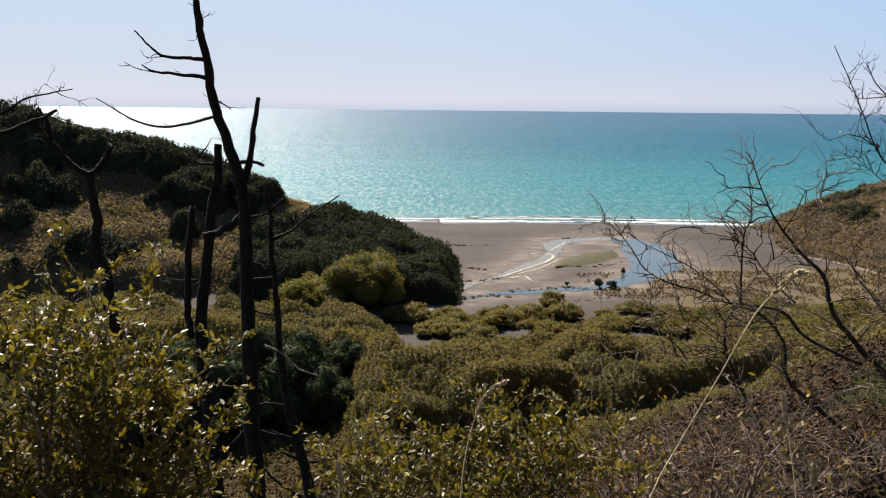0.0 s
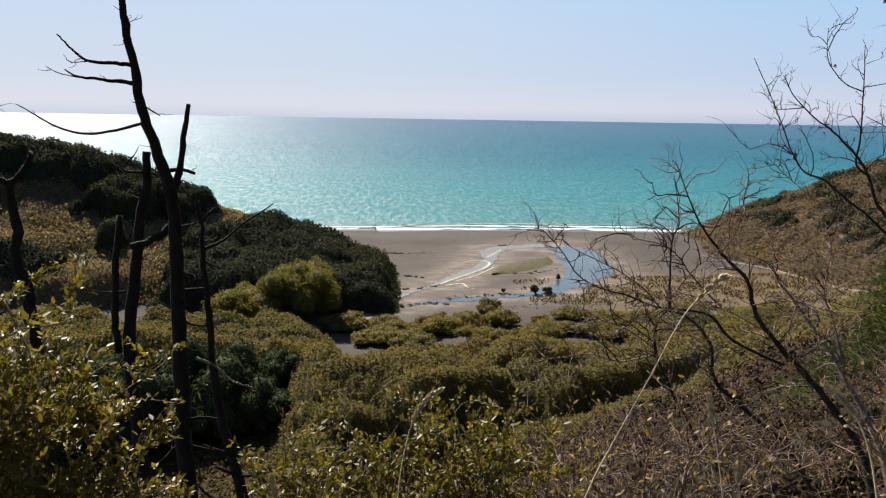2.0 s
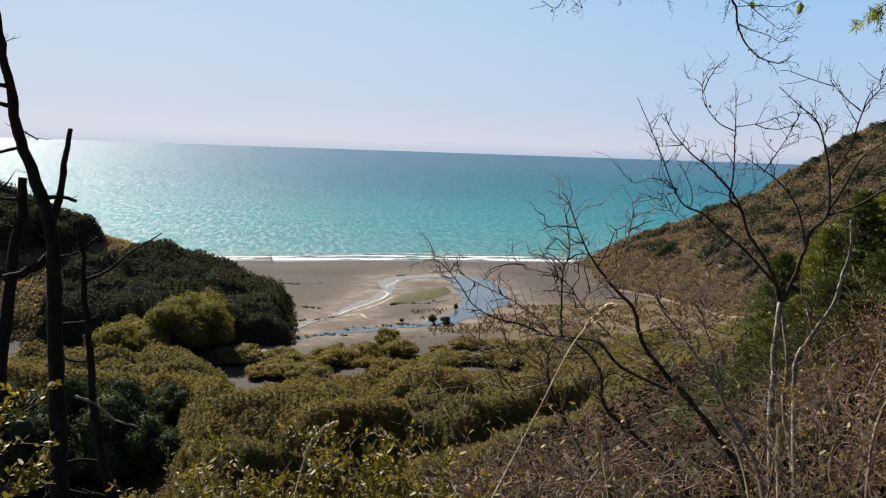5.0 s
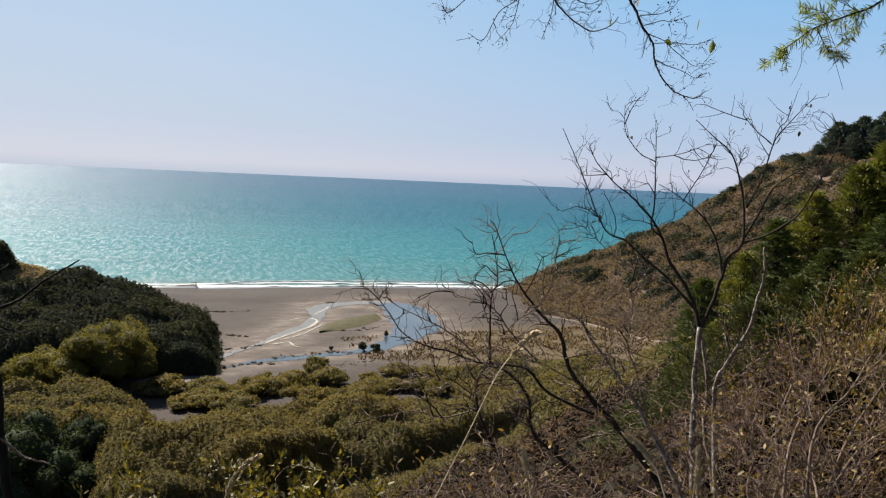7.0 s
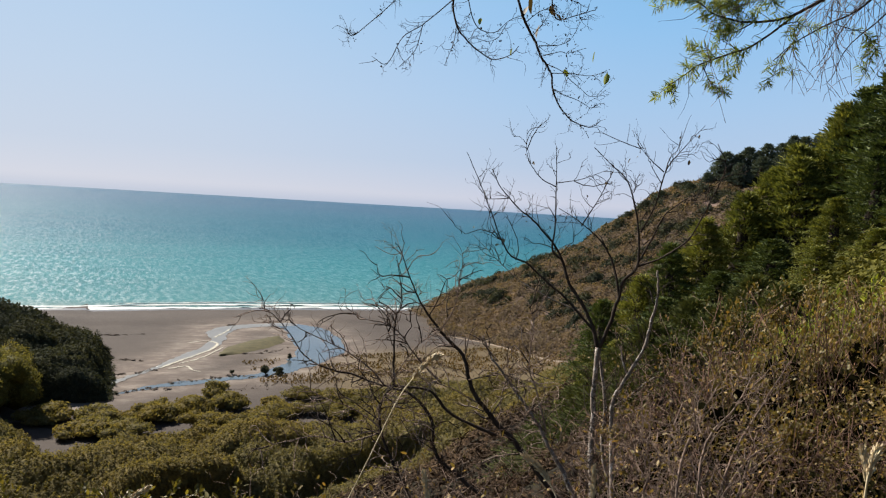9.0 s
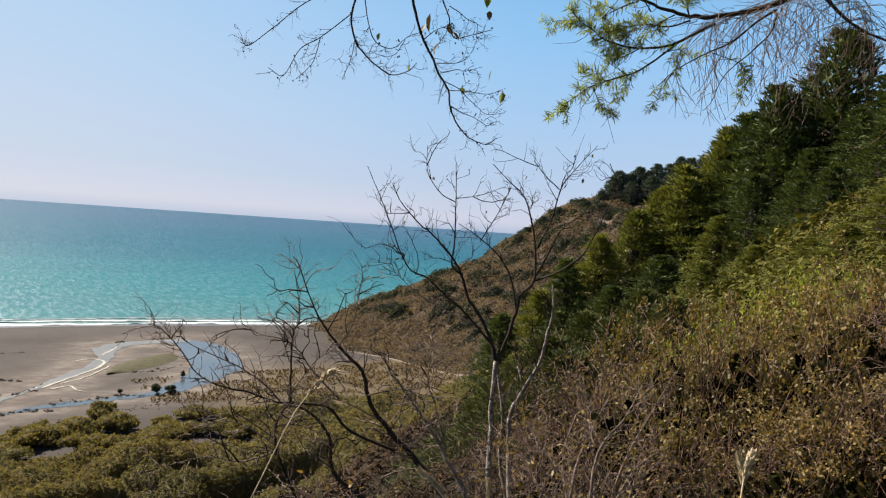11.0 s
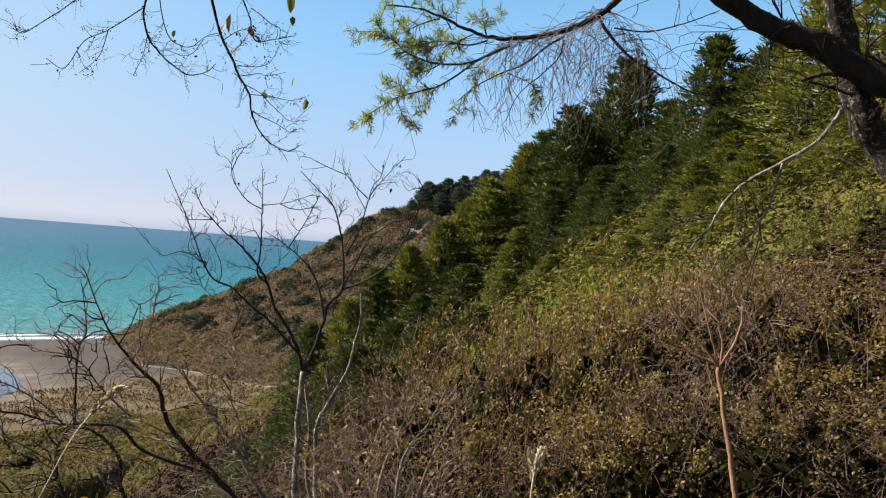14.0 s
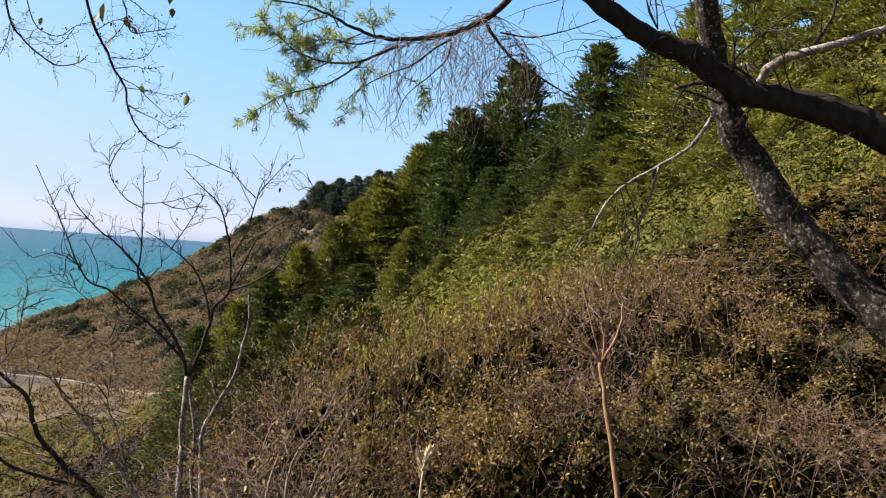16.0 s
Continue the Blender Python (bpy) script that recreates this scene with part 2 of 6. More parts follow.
def sea_material():
    """Turquoise coastal water: silt-green by the beach, deep blue far out, with painted haze at the horizon, and wind
    ripple.
    """
    m, n, l, b = material("sea_water")
    g = n.new("ShaderNodeNewGeometry")
    sep = n.new("ShaderNodeSeparateXYZ")
    l.new(g.outputs["Position"], sep.inputs[0])
    wob = noise_tex(n, l, 0.006, 5, 0.6, (0.35, 1, 1))
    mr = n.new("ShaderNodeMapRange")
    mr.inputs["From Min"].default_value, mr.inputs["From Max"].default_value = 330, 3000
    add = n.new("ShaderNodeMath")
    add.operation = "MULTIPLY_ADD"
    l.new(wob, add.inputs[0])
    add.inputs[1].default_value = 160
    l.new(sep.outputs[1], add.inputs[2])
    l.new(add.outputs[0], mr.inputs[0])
    # the last stop is paler: horizon haze mixed into the water colour
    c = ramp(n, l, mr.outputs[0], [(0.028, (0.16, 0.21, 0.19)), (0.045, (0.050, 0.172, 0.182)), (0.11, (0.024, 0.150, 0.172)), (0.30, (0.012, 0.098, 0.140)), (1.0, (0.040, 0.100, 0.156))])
    streak = ramp(n, l, noise_tex(n, l, 0.004, 6, 0.6, (0.3, 1.6, 1)), [(0.40, (0.90, 0.94, 0.96)), (0.64, (1.13, 1.09, 1.05))])
    c = mix(n, l, 1.0, c, streak, "MULTIPLY")
    swell = ramp(n, l, noise_tex(n, l, 0.02, 5, 0.6, (0.12, 1.6, 1)), [(0.40, (0.96, 0.97, 0.98)), (0.60, (1.04, 1.03, 1.02))])
    c = mix(n, l, 1.0, c, swell, "MULTIPLY")
    c = mix(n, l, 1.0, c, (0.80, 0.785, 0.83), "MULTIPLY")
    l.new(c, b.inputs["Base Color"])
    b.inputs["Roughness"].default_value = 0.48
    # wavelets: some faces turn the light to the shore, most do not
    wave = n.new("ShaderNodeMath")
    wave.operation = "MULTIPLY"
    l.new(noise_tex(n, l, 1.0, 3, 0.8, (1.1, 0.30, 1)), wave.inputs[0])
    l.new(noise_tex(n, l, 1.0, 4, 0.75, (0.35, 0.07, 1)), wave.inputs[1])
    glint = n.new("ShaderNodeMapRange")
    for key, v in (("From Min", 0.26), ("From Max", 0.34), ("To Min", 0.03), ("To Max", 0.9)):
        glint.inputs[key].default_value = v
    l.new(wave.outputs[0], glint.inputs[0])
    l.new(glint.outputs[0], b.inputs["Specular IOR Level"])
    b.inputs["IOR"].default_value = 1.33
    w = n.new("ShaderNodeMath")
    w.operation = "ADD"
    l.new(noise_tex(n, l, 0.28, 8, 0.72, (0.4, 1.6, 1)), w.inputs[0])
    l.new(noise_tex(n, l, 0.9, 4, 0.6), w.inputs[1])
    bump(n, l, b, w.outputs[0], 1.0, 0.5)
    return m


def simple(name, lo, hi, scale, rough, spec=0.3, bumpy=0.0):
    m, n, l, b = material(name)
    lo, hi = (tuple(TONE * q for q in c) for c in (lo, hi))
    f = noise_tex(n, l, scale, 6, 0.65)
    l.new(ramp(n, l, f, [(0.3, lo), (0.7, hi)]), b.inputs["Base Color"])
    b.inputs["Roughness"].default_value, b.inputs["Specular IOR Level"].default_value = rough, spec
    if bumpy:
        bump(n, l, b, f, 0.5, bumpy)
    return m


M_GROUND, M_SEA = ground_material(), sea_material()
M_LAGOON = simple("lagoon_water", (0.050, 0.066, 0.074), (0.088, 0.100, 0.104), 0.05, 0.2, 0.4)
M_STREAM = simple("stream_water", (0.13, 0.125, 0.112), (0.21, 0.19, 0.165), 0.12, 0.35, 0.3)
M_FOAM = simple("sea_foam", (0.45, 0.47, 0.46), (0.68, 0.70, 0.69), 0.5, 0.8)
M_FROTH = simple("stream_froth", (0.30, 0.27, 0.21), (0.48, 0.45, 0.37), 0.8, 0.8)
M_WETSAND = simple("wet_sand", (0.050, 0.042, 0.038), (0.078, 0.066, 0.059), 0.1, 0.35, 0.5)
M_MARSH = simple("marsh_grass", (0.048, 0.042, 0.016), (0.090, 0.074, 0.030), 0.4, 0.9, 0.15, 0.2)
M_DRIFT = simple("driftwood", (0.070, 0.052, 0.042), (0.19, 0.145, 0.115), 1.2, 0.9, 0.15, 0.1)
M_TRACK = simple("bare_track", (0.17, 0.13, 0.098), (0.27, 0.215, 0.168), 0.6, 0.95, 0.1, 0.05)

# ---- building helpers ----


def mesh_object(name, verts, faces, mat, parent=None, tint=None, smooth=False):
    me = bpy.data.meshes.new(name)
    verts = np.asarray(verts, dtype=np.float32)
    if isinstance(faces, np.ndarray):
        k = faces.shape[1]
        me.vertices.add(len(verts))
        me.vertices.foreach_set("co", verts.ravel())
        me.loops.add(faces.size)
        me.loops.foreach_set("vertex_index", faces.ravel().astype(np.int32))
        me.polygons.add(len(faces))
        me.polygons.foreach_set("loop_start", np.arange(0, faces.size, k, dtype=np.int32))
        me.update(calc_edges=True)
    else:
        me.from_pydata([tuple(v) for v in verts], [], faces)
    if tint is not None:
        a = me.attributes.new("tint", "FLOAT", "POINT")
        a.data.foreach_set("value", np.asarray(tint, dtype=np.float32))
    if smooth:
        me.polygons.foreach_set("use_smooth", np.ones(len(me.polygons), dtype=bool))
    me.materials.append(mat)
    ob = new(name, me)
    if parent is not None:
        ob.parent = parent
    return ob


def thing(name, label, category, at=(0, 0, 0), group="", kind=""):
    e = new(name)
    e.location = at
    return tagged(e, label, category, group, kind)


def smooth_max(a, b, k):
    h = np.clip(0.5 + 0.5 * (a - b) / k, 0, 1)
    return b + (a - b) * h + k * h * (1 - h)


def step(a, b, v):
    t = np.clip((v - a) / (b - a), 0, 1)
    return t * t * (3 - 2 * t)


def lumps(x, y, size, seed):
    """Cheap smooth relief, about -1 to 1."""
    r = np.random.default_rng(seed)
    z = np.zeros_like(x, dtype=float)
    for k in range(9):
        a, f, p = r.uniform(0, 2 * np.pi), r.uniform(0.6, 2.2) / size, r.uniform(0, 2 * np.pi)
        z = z + np.sin((x * np.cos(a) + y * np.sin(a)) * f * 2 * np.pi + p) / 4
    return z


SHORE = 345.0


def height(x, y):
    """The land: flat valley mouth, the slope that the path crosses, the far headland and the spur across the valley."""
    x, y = np.asarray(x, dtype=float), np.asarray(y, dtype=float)
    shore = SHORE + 3 * np.sin(x / 40)
    flat = np.where(y > 295, 2.6 * np.clip((shore - y) / 40, -3, 1), 0)
    flat = np.where(y <= 295, 2.2 + 0.3 * step(260, 180, y) + 2.5 * step(170, 60, y), flat)
    bx, by = np.where(x > 0, np.clip(x - 5, 0, None), x), np.where(y > 0, np.clip(y - 1.5, 0, None), y)
    slope = 48.4 + 0.42 * bx - 0.53 * by + 0.9 * lumps(x, y, 60, 3) * step(4, 40, np.hypot(x, y))
    slope = np.minimum(slope, 95 + 0.1 * (slope - 95))
    up = x - 137 - 3 * np.sin(y / 17)
    head = np.interp(up, [-60, 0, 6, 19, 55, 84, 108, 126, 146, 165, 185, 215, 300], [-30, 0, 5, 12, 24, 35, 49, 59, 67, 71, 77, 83, 92]) - 1.3 * np.clip(y - 326, 0, None) + 1.6 * lumps(x, y, 55, 5) * step(10, 60, up)
    head = np.where(y < 150, head - 0.5 * (150 - y), head)
    ridge = np.interp(-x, [-30, -4, 4, 12, 19, 30, 41, 56, 62, 71, 83, 94, 107, 123, 131, 142, 260], [-8, -3, 3, 8.5, 11.5, 14, 16, 20, 22, 25.5, 30, 33, 35, 37, 42, 45, 74])
    foot = 184 + 0.16 * np.clip(x, -200, 0)
    near = (y - foot) / (248 - foot)
    far = 1 - (y - 248) / 90
    spur = np.where(y < 248, ridge * np.clip(near, -0.5, 1), ridge * np.clip(far, -0.3, 1)) - 3 * (ridge < 1) + 0.6 * lumps(x, y, 45, 9) * step(-5, -60, x)
    z = smooth_max(flat, slope, 6)
    z = smooth_max(z, head, 5)
    return smooth_max(z, np.where(x < 30, spur, -9), 3)


def headland_foot(y):
    """Where the flat ends and the headland's brush begins (x), by y."""
    return np.interp(y, [180, 203, 222, 242, 263, 300, 330], [140, 136, 134, 130, 120, 128, 135])


def stream_dist(x, y, pts):
    d = np.full(np.shape(x), 1e9)
    for (ax, ay, aw), (bx, by, bw) in zip(pts, pts[1:]):
        t = np.clip(((x - ax) * (bx - ax) + (y - ay) * (by - ay)) / ((bx - ax) ** 2 + (by - ay) ** 2), 0, 1)
        d = np.minimum(d, np.hypot(x - ax - t * (bx - ax), y - ay - t * (by - ay)) - (aw + t * (bw - aw)))
    return d


# ---- ground ----
def make_ground():
    xs = np.union1d(np.arange(-420, 521, 4.0), np.arange(-12, 29, 1.0))
    ys = np.union1d(np.arange(-160, 441, 4.0), np.arange(-12, 29, 1.0))
    X, Y = np.meshgrid(xs, ys)
    Z = height(X, Y)
    nx = len(xs)
    i = (np.arange(len(ys) - 1)[:, None] * nx + np.arange(nx - 1)[None, :]).ravel()
    faces = np.stack([i, i + 1, i + nx + 1, i + nx], 1)
    g = mesh_object("ground", np.stack([X, Y, Z], 2).reshape(-1, 3), faces, M_GROUND, smooth=True)
    tagged(g, "grey sand beach, silt flats and brushy hillsides of a valley mouth", "ground", kind="structure")
    w = 6 * lumps(X, Y, 40, 21)
    low = step(9, 4, Z)
    sand = low * step(138, 150, Y + 0.5 * w + 18 * step(-10, -30, X) + 10 * step(30, 45, X)) * step(128, 116, X * step(260, 180, Y) + w * 0.6 + np.where(Y < 215, 60 * step(10, 60, X), 0))
    sand = np.maximum(sand, low * step(226, 240, Y + w * 0.7 - 0.12 * (X - 60)))
    foot = X - headland_foot(Y) + 0.25 * w
    sand = sand * step(3, -1, foot)
    grass = low * step(40, 66, X + w) * step(168, 182, Y + w) * (1 - step(224, 238, Y + w * 0.7 - 0.12 * (X - 60)))
    russet = step(0, 5, foot) * step(150, 190, Y) * (0.55 + 0.45 * step(-0.5, 0.4, lumps(X, Y, 38, 33)))
    lefth = step(8, 14, Z) * step(-10, -50, X) * step(-0.2, 0.4, lumps(X, Y, 34, 41)) * step(150, 190, Y)
    grass = np.maximum(grass, 0.55 * lefth)
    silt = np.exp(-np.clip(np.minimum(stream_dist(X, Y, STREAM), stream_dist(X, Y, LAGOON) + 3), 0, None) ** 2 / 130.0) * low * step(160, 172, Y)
    a = g.data.color_attributes.new("zone", "FLOAT_COLOR", "POINT")
    a.data.foreach_set("color", np.stack([sand, np.clip(grass, 0, 1), 0.85 * silt, np.clip(russet, 0, 1)], 2).astype(np.float32).ravel())
    return g


# the stream: along the back of the lagoon, round the grass islet and out to the willows (x, y, half width)
STREAM = [(72, 289, 4.0), (60, 287, 3.0), (47, 283, 3.6), (40, 272, 3.4), (38, 258, 2.6), (31, 242, 1.6), (23, 230, 1.5), (15, 217, 1.3), (5, 203, 1.0), (-5, 190, 1.1), (-13, 179, 1.2)]
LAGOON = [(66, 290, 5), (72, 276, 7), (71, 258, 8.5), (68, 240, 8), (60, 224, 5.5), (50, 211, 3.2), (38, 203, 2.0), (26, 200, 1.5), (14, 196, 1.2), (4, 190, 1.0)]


def spline(pts, n):
    """Points along a smooth curve through pts (any number of columns)."""
    p = np.asarray(pts, dtype=float)
    p = np.vstack([2 * p[0] - p[1], p, 2 * p[-1] - p[-2]])
    t = np.linspace(0, len(pts) - 1 - 1e-6, n)
    k = t.astype(int)
    u = (t - k)[:, None]
    a, b, c, d = p[k], p[k + 1], p[k + 2], p[k + 3]
    return 0.5 * (2 * b + (c - a) * u + (2 * a - 5 * b + 4 * c - d) * u ** 2 + (3 * b - a - 3 * c + d) * u ** 3)


def ribbon(name, pts, z, mat, n=120, ragged=0.6, seed=1, thick=0.0, lift=0.0):
    """A strip of water, froth or turf that follows a curve on the flat ground, with uneven edges."""
    q = spline(pts, n)
    d = np.gradient(q[:, :2], axis=0)
    d /= np.linalg.norm(d, axis=1)[:, None]
    nrm = np.stack([-d[:, 1], d[:, 0]], 1)
    r = np.random.default_rng(seed)
    wob = [ragged * np.convolve(r.normal(size=n + 8), np.ones(9) / 5, "same")[:n] for _ in (0, 1)]
    taper = np.sqrt(np.clip(np.minimum(np.arange(n), n - 1 - np.arange(n)) / 6, 0.02, 1))
    rows = [q[:, :2] + nrm * ((q[:, 2] + wob[0]) * taper * s)[:, None] for s in (1, 0.5, 0, -0.5)] + [q[:, :2] - nrm * ((q[:, 2] + wob[1]) * taper)[:, None]]
    v = np.stack([np.concatenate([p, (height(p[:, 0], p[:, 1]) + lift if z is None else np.full(n, z))[:, None] + thick * (1 - (abs(j - 2) / 2) ** 2)], 1) for j, p in enumerate(rows)], 0)
    i = (np.arange(4)[:, None] * n + np.arange(n - 1)[None, :]).ravel()
    return mesh_object(name, v.reshape(-1, 3), np.stack([i, i + n, i + n + 1, i + 1], 1), mat, smooth=True)


ground = make_ground()
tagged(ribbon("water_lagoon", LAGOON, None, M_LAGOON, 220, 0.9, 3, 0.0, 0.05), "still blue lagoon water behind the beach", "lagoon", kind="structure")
tagged(ribbon("water_stream", STREAM, None, M_STREAM, 220, 0.7, 4, 0.0, 0.08), "shallow stream winding across the silt", "stream", kind="structure")


# ---- sea ----
def make_sea():
    """The sea, from the beach to the horizon; its last ring curves up to the level of the eye, as the horizon does."""
    r = np.concatenate([np.linspace(200, 700, 60), np.geomspace(712, 4900, 70)])
    a = np.radians(np.linspace(-40, 220, 200))
    Rr, A = np.meshgrid(r, a)
    Z = 50.2 * np.clip((Rr - 900) / 4000, 0, 1) ** 1.25
    v = np.stack([Rr * np.cos(A), Rr * np.sin(A), Z], 2).reshape(-1, 3)
    n = len(r)
    i = (np.arange(len(a) - 1)[:, None] * n + np.arange(n - 1)[None, :]).ravel()
    return tagged(mesh_object("water_sea", v, np.stack([i, i + 1, i + n + 1, i + n], 1), M_SEA, smooth=True), "turquoise ocean darkening to blue at the horizon", "sea", kind="structure")


make_sea()


def surf(name, y0, width, seed, z, x0=-140, x1=175):
    pts = [(x, y0 + 3 * math.sin(x / 40) + 1.2 * math.sin(x / 13 + seed), width * (0.75 + 0.35 * math.sin(x / 21 + 2 * seed))) for x in np.linspace(x0, x1, 22)]
    return tagged(ribbon(name, pts, z, M_FOAM, 300, width * 0.45, seed, 0.25), "white line of breaking surf along the beach", "surf", kind="stuff")


surf("surf", SHORE + 1.5, 3.6, 1, 0.12)
surf("surf", SHORE + 10.0, 2.0, 5, 0.15)
surf("surf", SHORE + 17.0, 0.5, 9, 0.15, 10, 120)
tagged(ribbon("sand_wet", [(x, SHORE - 5 + 3 * math.sin(x / 40), 4.0) for x in range(-120, 181, 20)], None, M_WETSAND, 200, 1.0, 8, 0.06), "dark wet sand at the water's edge", "sand", kind="structure")

# ---- plants: generators ----
def leaf_quads(p, nrm, size, rng, aspect=0.55, spread=0.9):
    """A small diamond leaf at each point, facing roughly along nrm."""
    n = len(p)
    d = nrm + spread * rng.normal(size=(n, 3))
    d /= np.linalg.norm(d, axis=1)[:, None]
    t = np.cross(d, rng.normal(size=(n, 3)))
    t /= np.linalg.norm(t, axis=1)[:, None] + 1e-9
    b = np.cross(d, t)
    s = (np.asarray(size) * rng.uniform(0.6, 1.35, n))[:, None]
    v = np.stack([p - t * s, p + b * s * aspect + d * s * 0.15, p + t * s, p - b * s * aspect + d * s * 0.15], 1).reshape(-1, 3)
    return v, np.arange(4 * n).reshape(-1, 4)


def leaf_tris(p, nrm, size, rng, aspect=0.55, spread=0.9):
    """A small three-cornered leaf tuft at each point, facing roughly along nrm."""
    n = len(p)
    d = nrm + spread * rng.normal(size=(n, 3))
    d /= np.linalg.norm(d, axis=1)[:, None]
    t = np.cross(d, rng.normal(size=(n, 3)))
    t /= np.linalg.norm(t, axis=1)[:, None] + 1e-9
    b = np.cross(d, t)
    s = (np.asarray(size) * rng.uniform(0.6, 1.35, n))[:, None]
    v = np.stack([p - t * s - b * s * aspect, p + t * s * 1.1, p - t * s * 0.6 + b * s * aspect * 1.2], 1).reshape(-1, 3)
    return v, np.arange(3 * n).reshape(-1, 3)


ICO = None


def ico(level=2):
    bm = bmesh.new()
    bmesh.ops.create_icosphere(bm, subdivisions=level, radius=1)
    v = np.array([q.co[:] for q in bm.verts])
    f = np.array([[q.index for q in s.verts] for s in bm.faces])
    bm.free()
    return v, f


ICO, FINE = ico(1), ico(2)


def lobes_mesh(name, lobes, leaf, density, mat, parent, rng, tints=None, core=0.86, spread=0.8, aspect=0.55, fine=1e9):
    """Foliage over rounded lobes (x, y, z, rx, rz): leaves over an uneven, closed heart, with gaps between the lobes."""
    V, Fq, Tn, base = [], [], [], 0
    for k, (x, y, z, rx, rz) in enumerate(lobes):
        cv, cf = FINE if rx > fine else ICO
        t = 0.0 if tints is None else tints[k]
        area = 2.2 * math.pi * rx * (rx + rz)
        n = max(12, int(density * area / (leaf * leaf)))
        u = rng.normal(size=(n, 3))
        u /= np.linalg.norm(u, axis=1)[:, None]
        u = u[u[:, 2] > -0.45]
        bumps = 1 + 0.13 * np.sin(u[:, 0] * 5 + k) * np.sin(u[:, 1] * 6 + 2 * k) + 0.10 * np.sin(u[:, 2] * 9 + u[:, 0] * 7 + k)
        rad = bumps * rng.uniform(0.84, 1.08, len(u))
        p = u * rad[:, None] * np.array([rx, rx, rz]) + np.array([x, y, z])
        v, f = leaf_quads(p, u, leaf, rng, aspect, spread)
        V.append(v)
        Fq.append(f + base)
        Tn.append(np.clip(t + 0.18 * rng.normal(size=len(f)), 0, 1).repeat(4))
        base += len(v)
        if core <= 0:
            continue
        c = cv * (1 + 0.13 * np.sin(cv[:, 0] * 5 + k) * np.sin(cv[:, 1] * 6 + 2 * k) + 0.09 * np.sin(cv[:, 2] * 9 + cv[:, 0] * 7 + k))[:, None] * core * np.array([rx, rx, rz]) + np.array([x, y, z])
        V.append(c)
        Fq.append(np.concatenate([cf, cf[:, 2:]], 1) + base)
        Tn.append(np.full(len(c), t))
        base += len(c)
    V, Fq, Tn = np.concatenate(V), np.concatenate(Fq), np.concatenate(Tn)
    tri = Fq[:, 2] == Fq[:, 3]
    faces = [tuple(q[:3]) if s else tuple(q) for q, s in zip(Fq.tolist(), tri.tolist())]
    return mesh_object(name, V, faces, mat, parent, Tn, smooth=True)


def tube(path, r0, r1, sides=6, knots=None, rough=0.0, rng=None):
    """A tapered, closed round limb along a smooth curve: verts and faces."""
    p = spline(path, knots or max(4, 3 * len(path)))
    n = len(p)
    d = np.gradient(p, axis=0)
    d /= np.linalg.norm(d, axis=1)[:, None] + 1e-12
    up = np.array([0.31, 0.17, 0.93]) if abs(d[:, 2]).mean() < 0.8 else np.array([0.93, 0.2, 0.1])
    a = np.cross(d, up)
    a /= np.linalg.norm(a, axis=1)[:, None] + 1e-12
    b = np.cross(d, a)
    th = np.arange(sides) * 2 * np.pi / sides
    r = np.linspace(r0, r1, n)
    if rough and rng is not None:
        r = r * (1 + rough * rng.normal(size=n))
    ring = p[:, None, :] + r[:, None, None] * (np.cos(th)[None, :, None] * a[:, None, :] + np.sin(th)[None, :, None] * b[:, None, :])
    v = ring.reshape(-1, 3)
    i = (np.arange(n - 1)[:, None] * sides + np.arange(sides)[None, :]).ravel()
    j = (np.arange(n - 1)[:, None] * sides + (np.arange(sides)[None, :] + 1) % sides).ravel()
    f = np.stack([i, j, j + sides, i + sides], 1)
    v = np.vstack([v, p[0], p[-1]])
    e = np.arange(sides)
    cap0 = np.stack([np.full(sides, len(v) - 2), (e + 1) % sides, e, e], 1)
    m = (n - 1) * sides
    cap1 = np.stack([np.full(sides, len(v) - 1), m + e, m + (e + 1) % sides, m + (e + 1) % sides], 1)
    return v, f, np.concatenate([cap0, cap1])


def limbs_object(name, tubes, mat, parent=None):
    """Joins limbs into one mesh."""
    V, Fl, base = [], [], 0
    for v, f, c in tubes:
        V.append(v)
        Fl += (f + base).tolist() + [q[:3] for q in (c + base).tolist()]
        base += len(v)
    return mesh_object(name, np.concatenate(V), Fl, mat, parent, smooth=True)


def twigs(path, count, length, r, rng, depth=2, up=0.25, lo=0.15, spread=1.0, sag=0.0):
    """Forking side twigs along a limb; returns (polyline, radius) pairs."""
    p = spline(path, 40)
    out = []
    for _ in range(count):
        k = int(rng.uniform(lo, 0.99) * 38)
        d = p[k + 1] - p[k]
        d /= np.linalg.norm(d) + 1e-9
        side = np.cross(d, rng.normal(size=3))
        side /= np.linalg.norm(side) + 1e-9
        g = d * 0.55 + side * spread * 0.8 + np.array([0, 0, up])
        g /= np.linalg.norm(g)
        ln = length * rng.uniform(0.5, 1.25)
        bend = rng.normal(size=3) * 0.16
        kink = rng.normal(size=(2, 3)) * ln * 0.07
        q = [p[k], p[k] + g * ln * 0.35 + bend * ln * 0.3 + kink[0] + np.array([0, 0, -sag * ln * 0.1]), p[k] + g * ln * 0.7 + bend * ln + kink[1] + np.array([0, 0, -sag * ln * 0.4]), p[k] + g * ln + bend * ln * 0.6 + rng.normal(size=3) * ln * 0.08 + np.array([0, 0, -sag * ln])]
        out.append((q, r))
        if depth > 1:
            out += twigs(q, rng.integers(2, 4), ln * 0.55, r * 0.62, rng, depth - 1, up, 0.2, spread, sag)
    return out

# ---- the valley ----
def scatter(n, x0, x1, y0, y1, keep, rng):
    x, y = rng.uniform(x0, x1, n), rng.uniform(y0, y1, n)
    k = keep(x, y)
    return x[k], y[k]


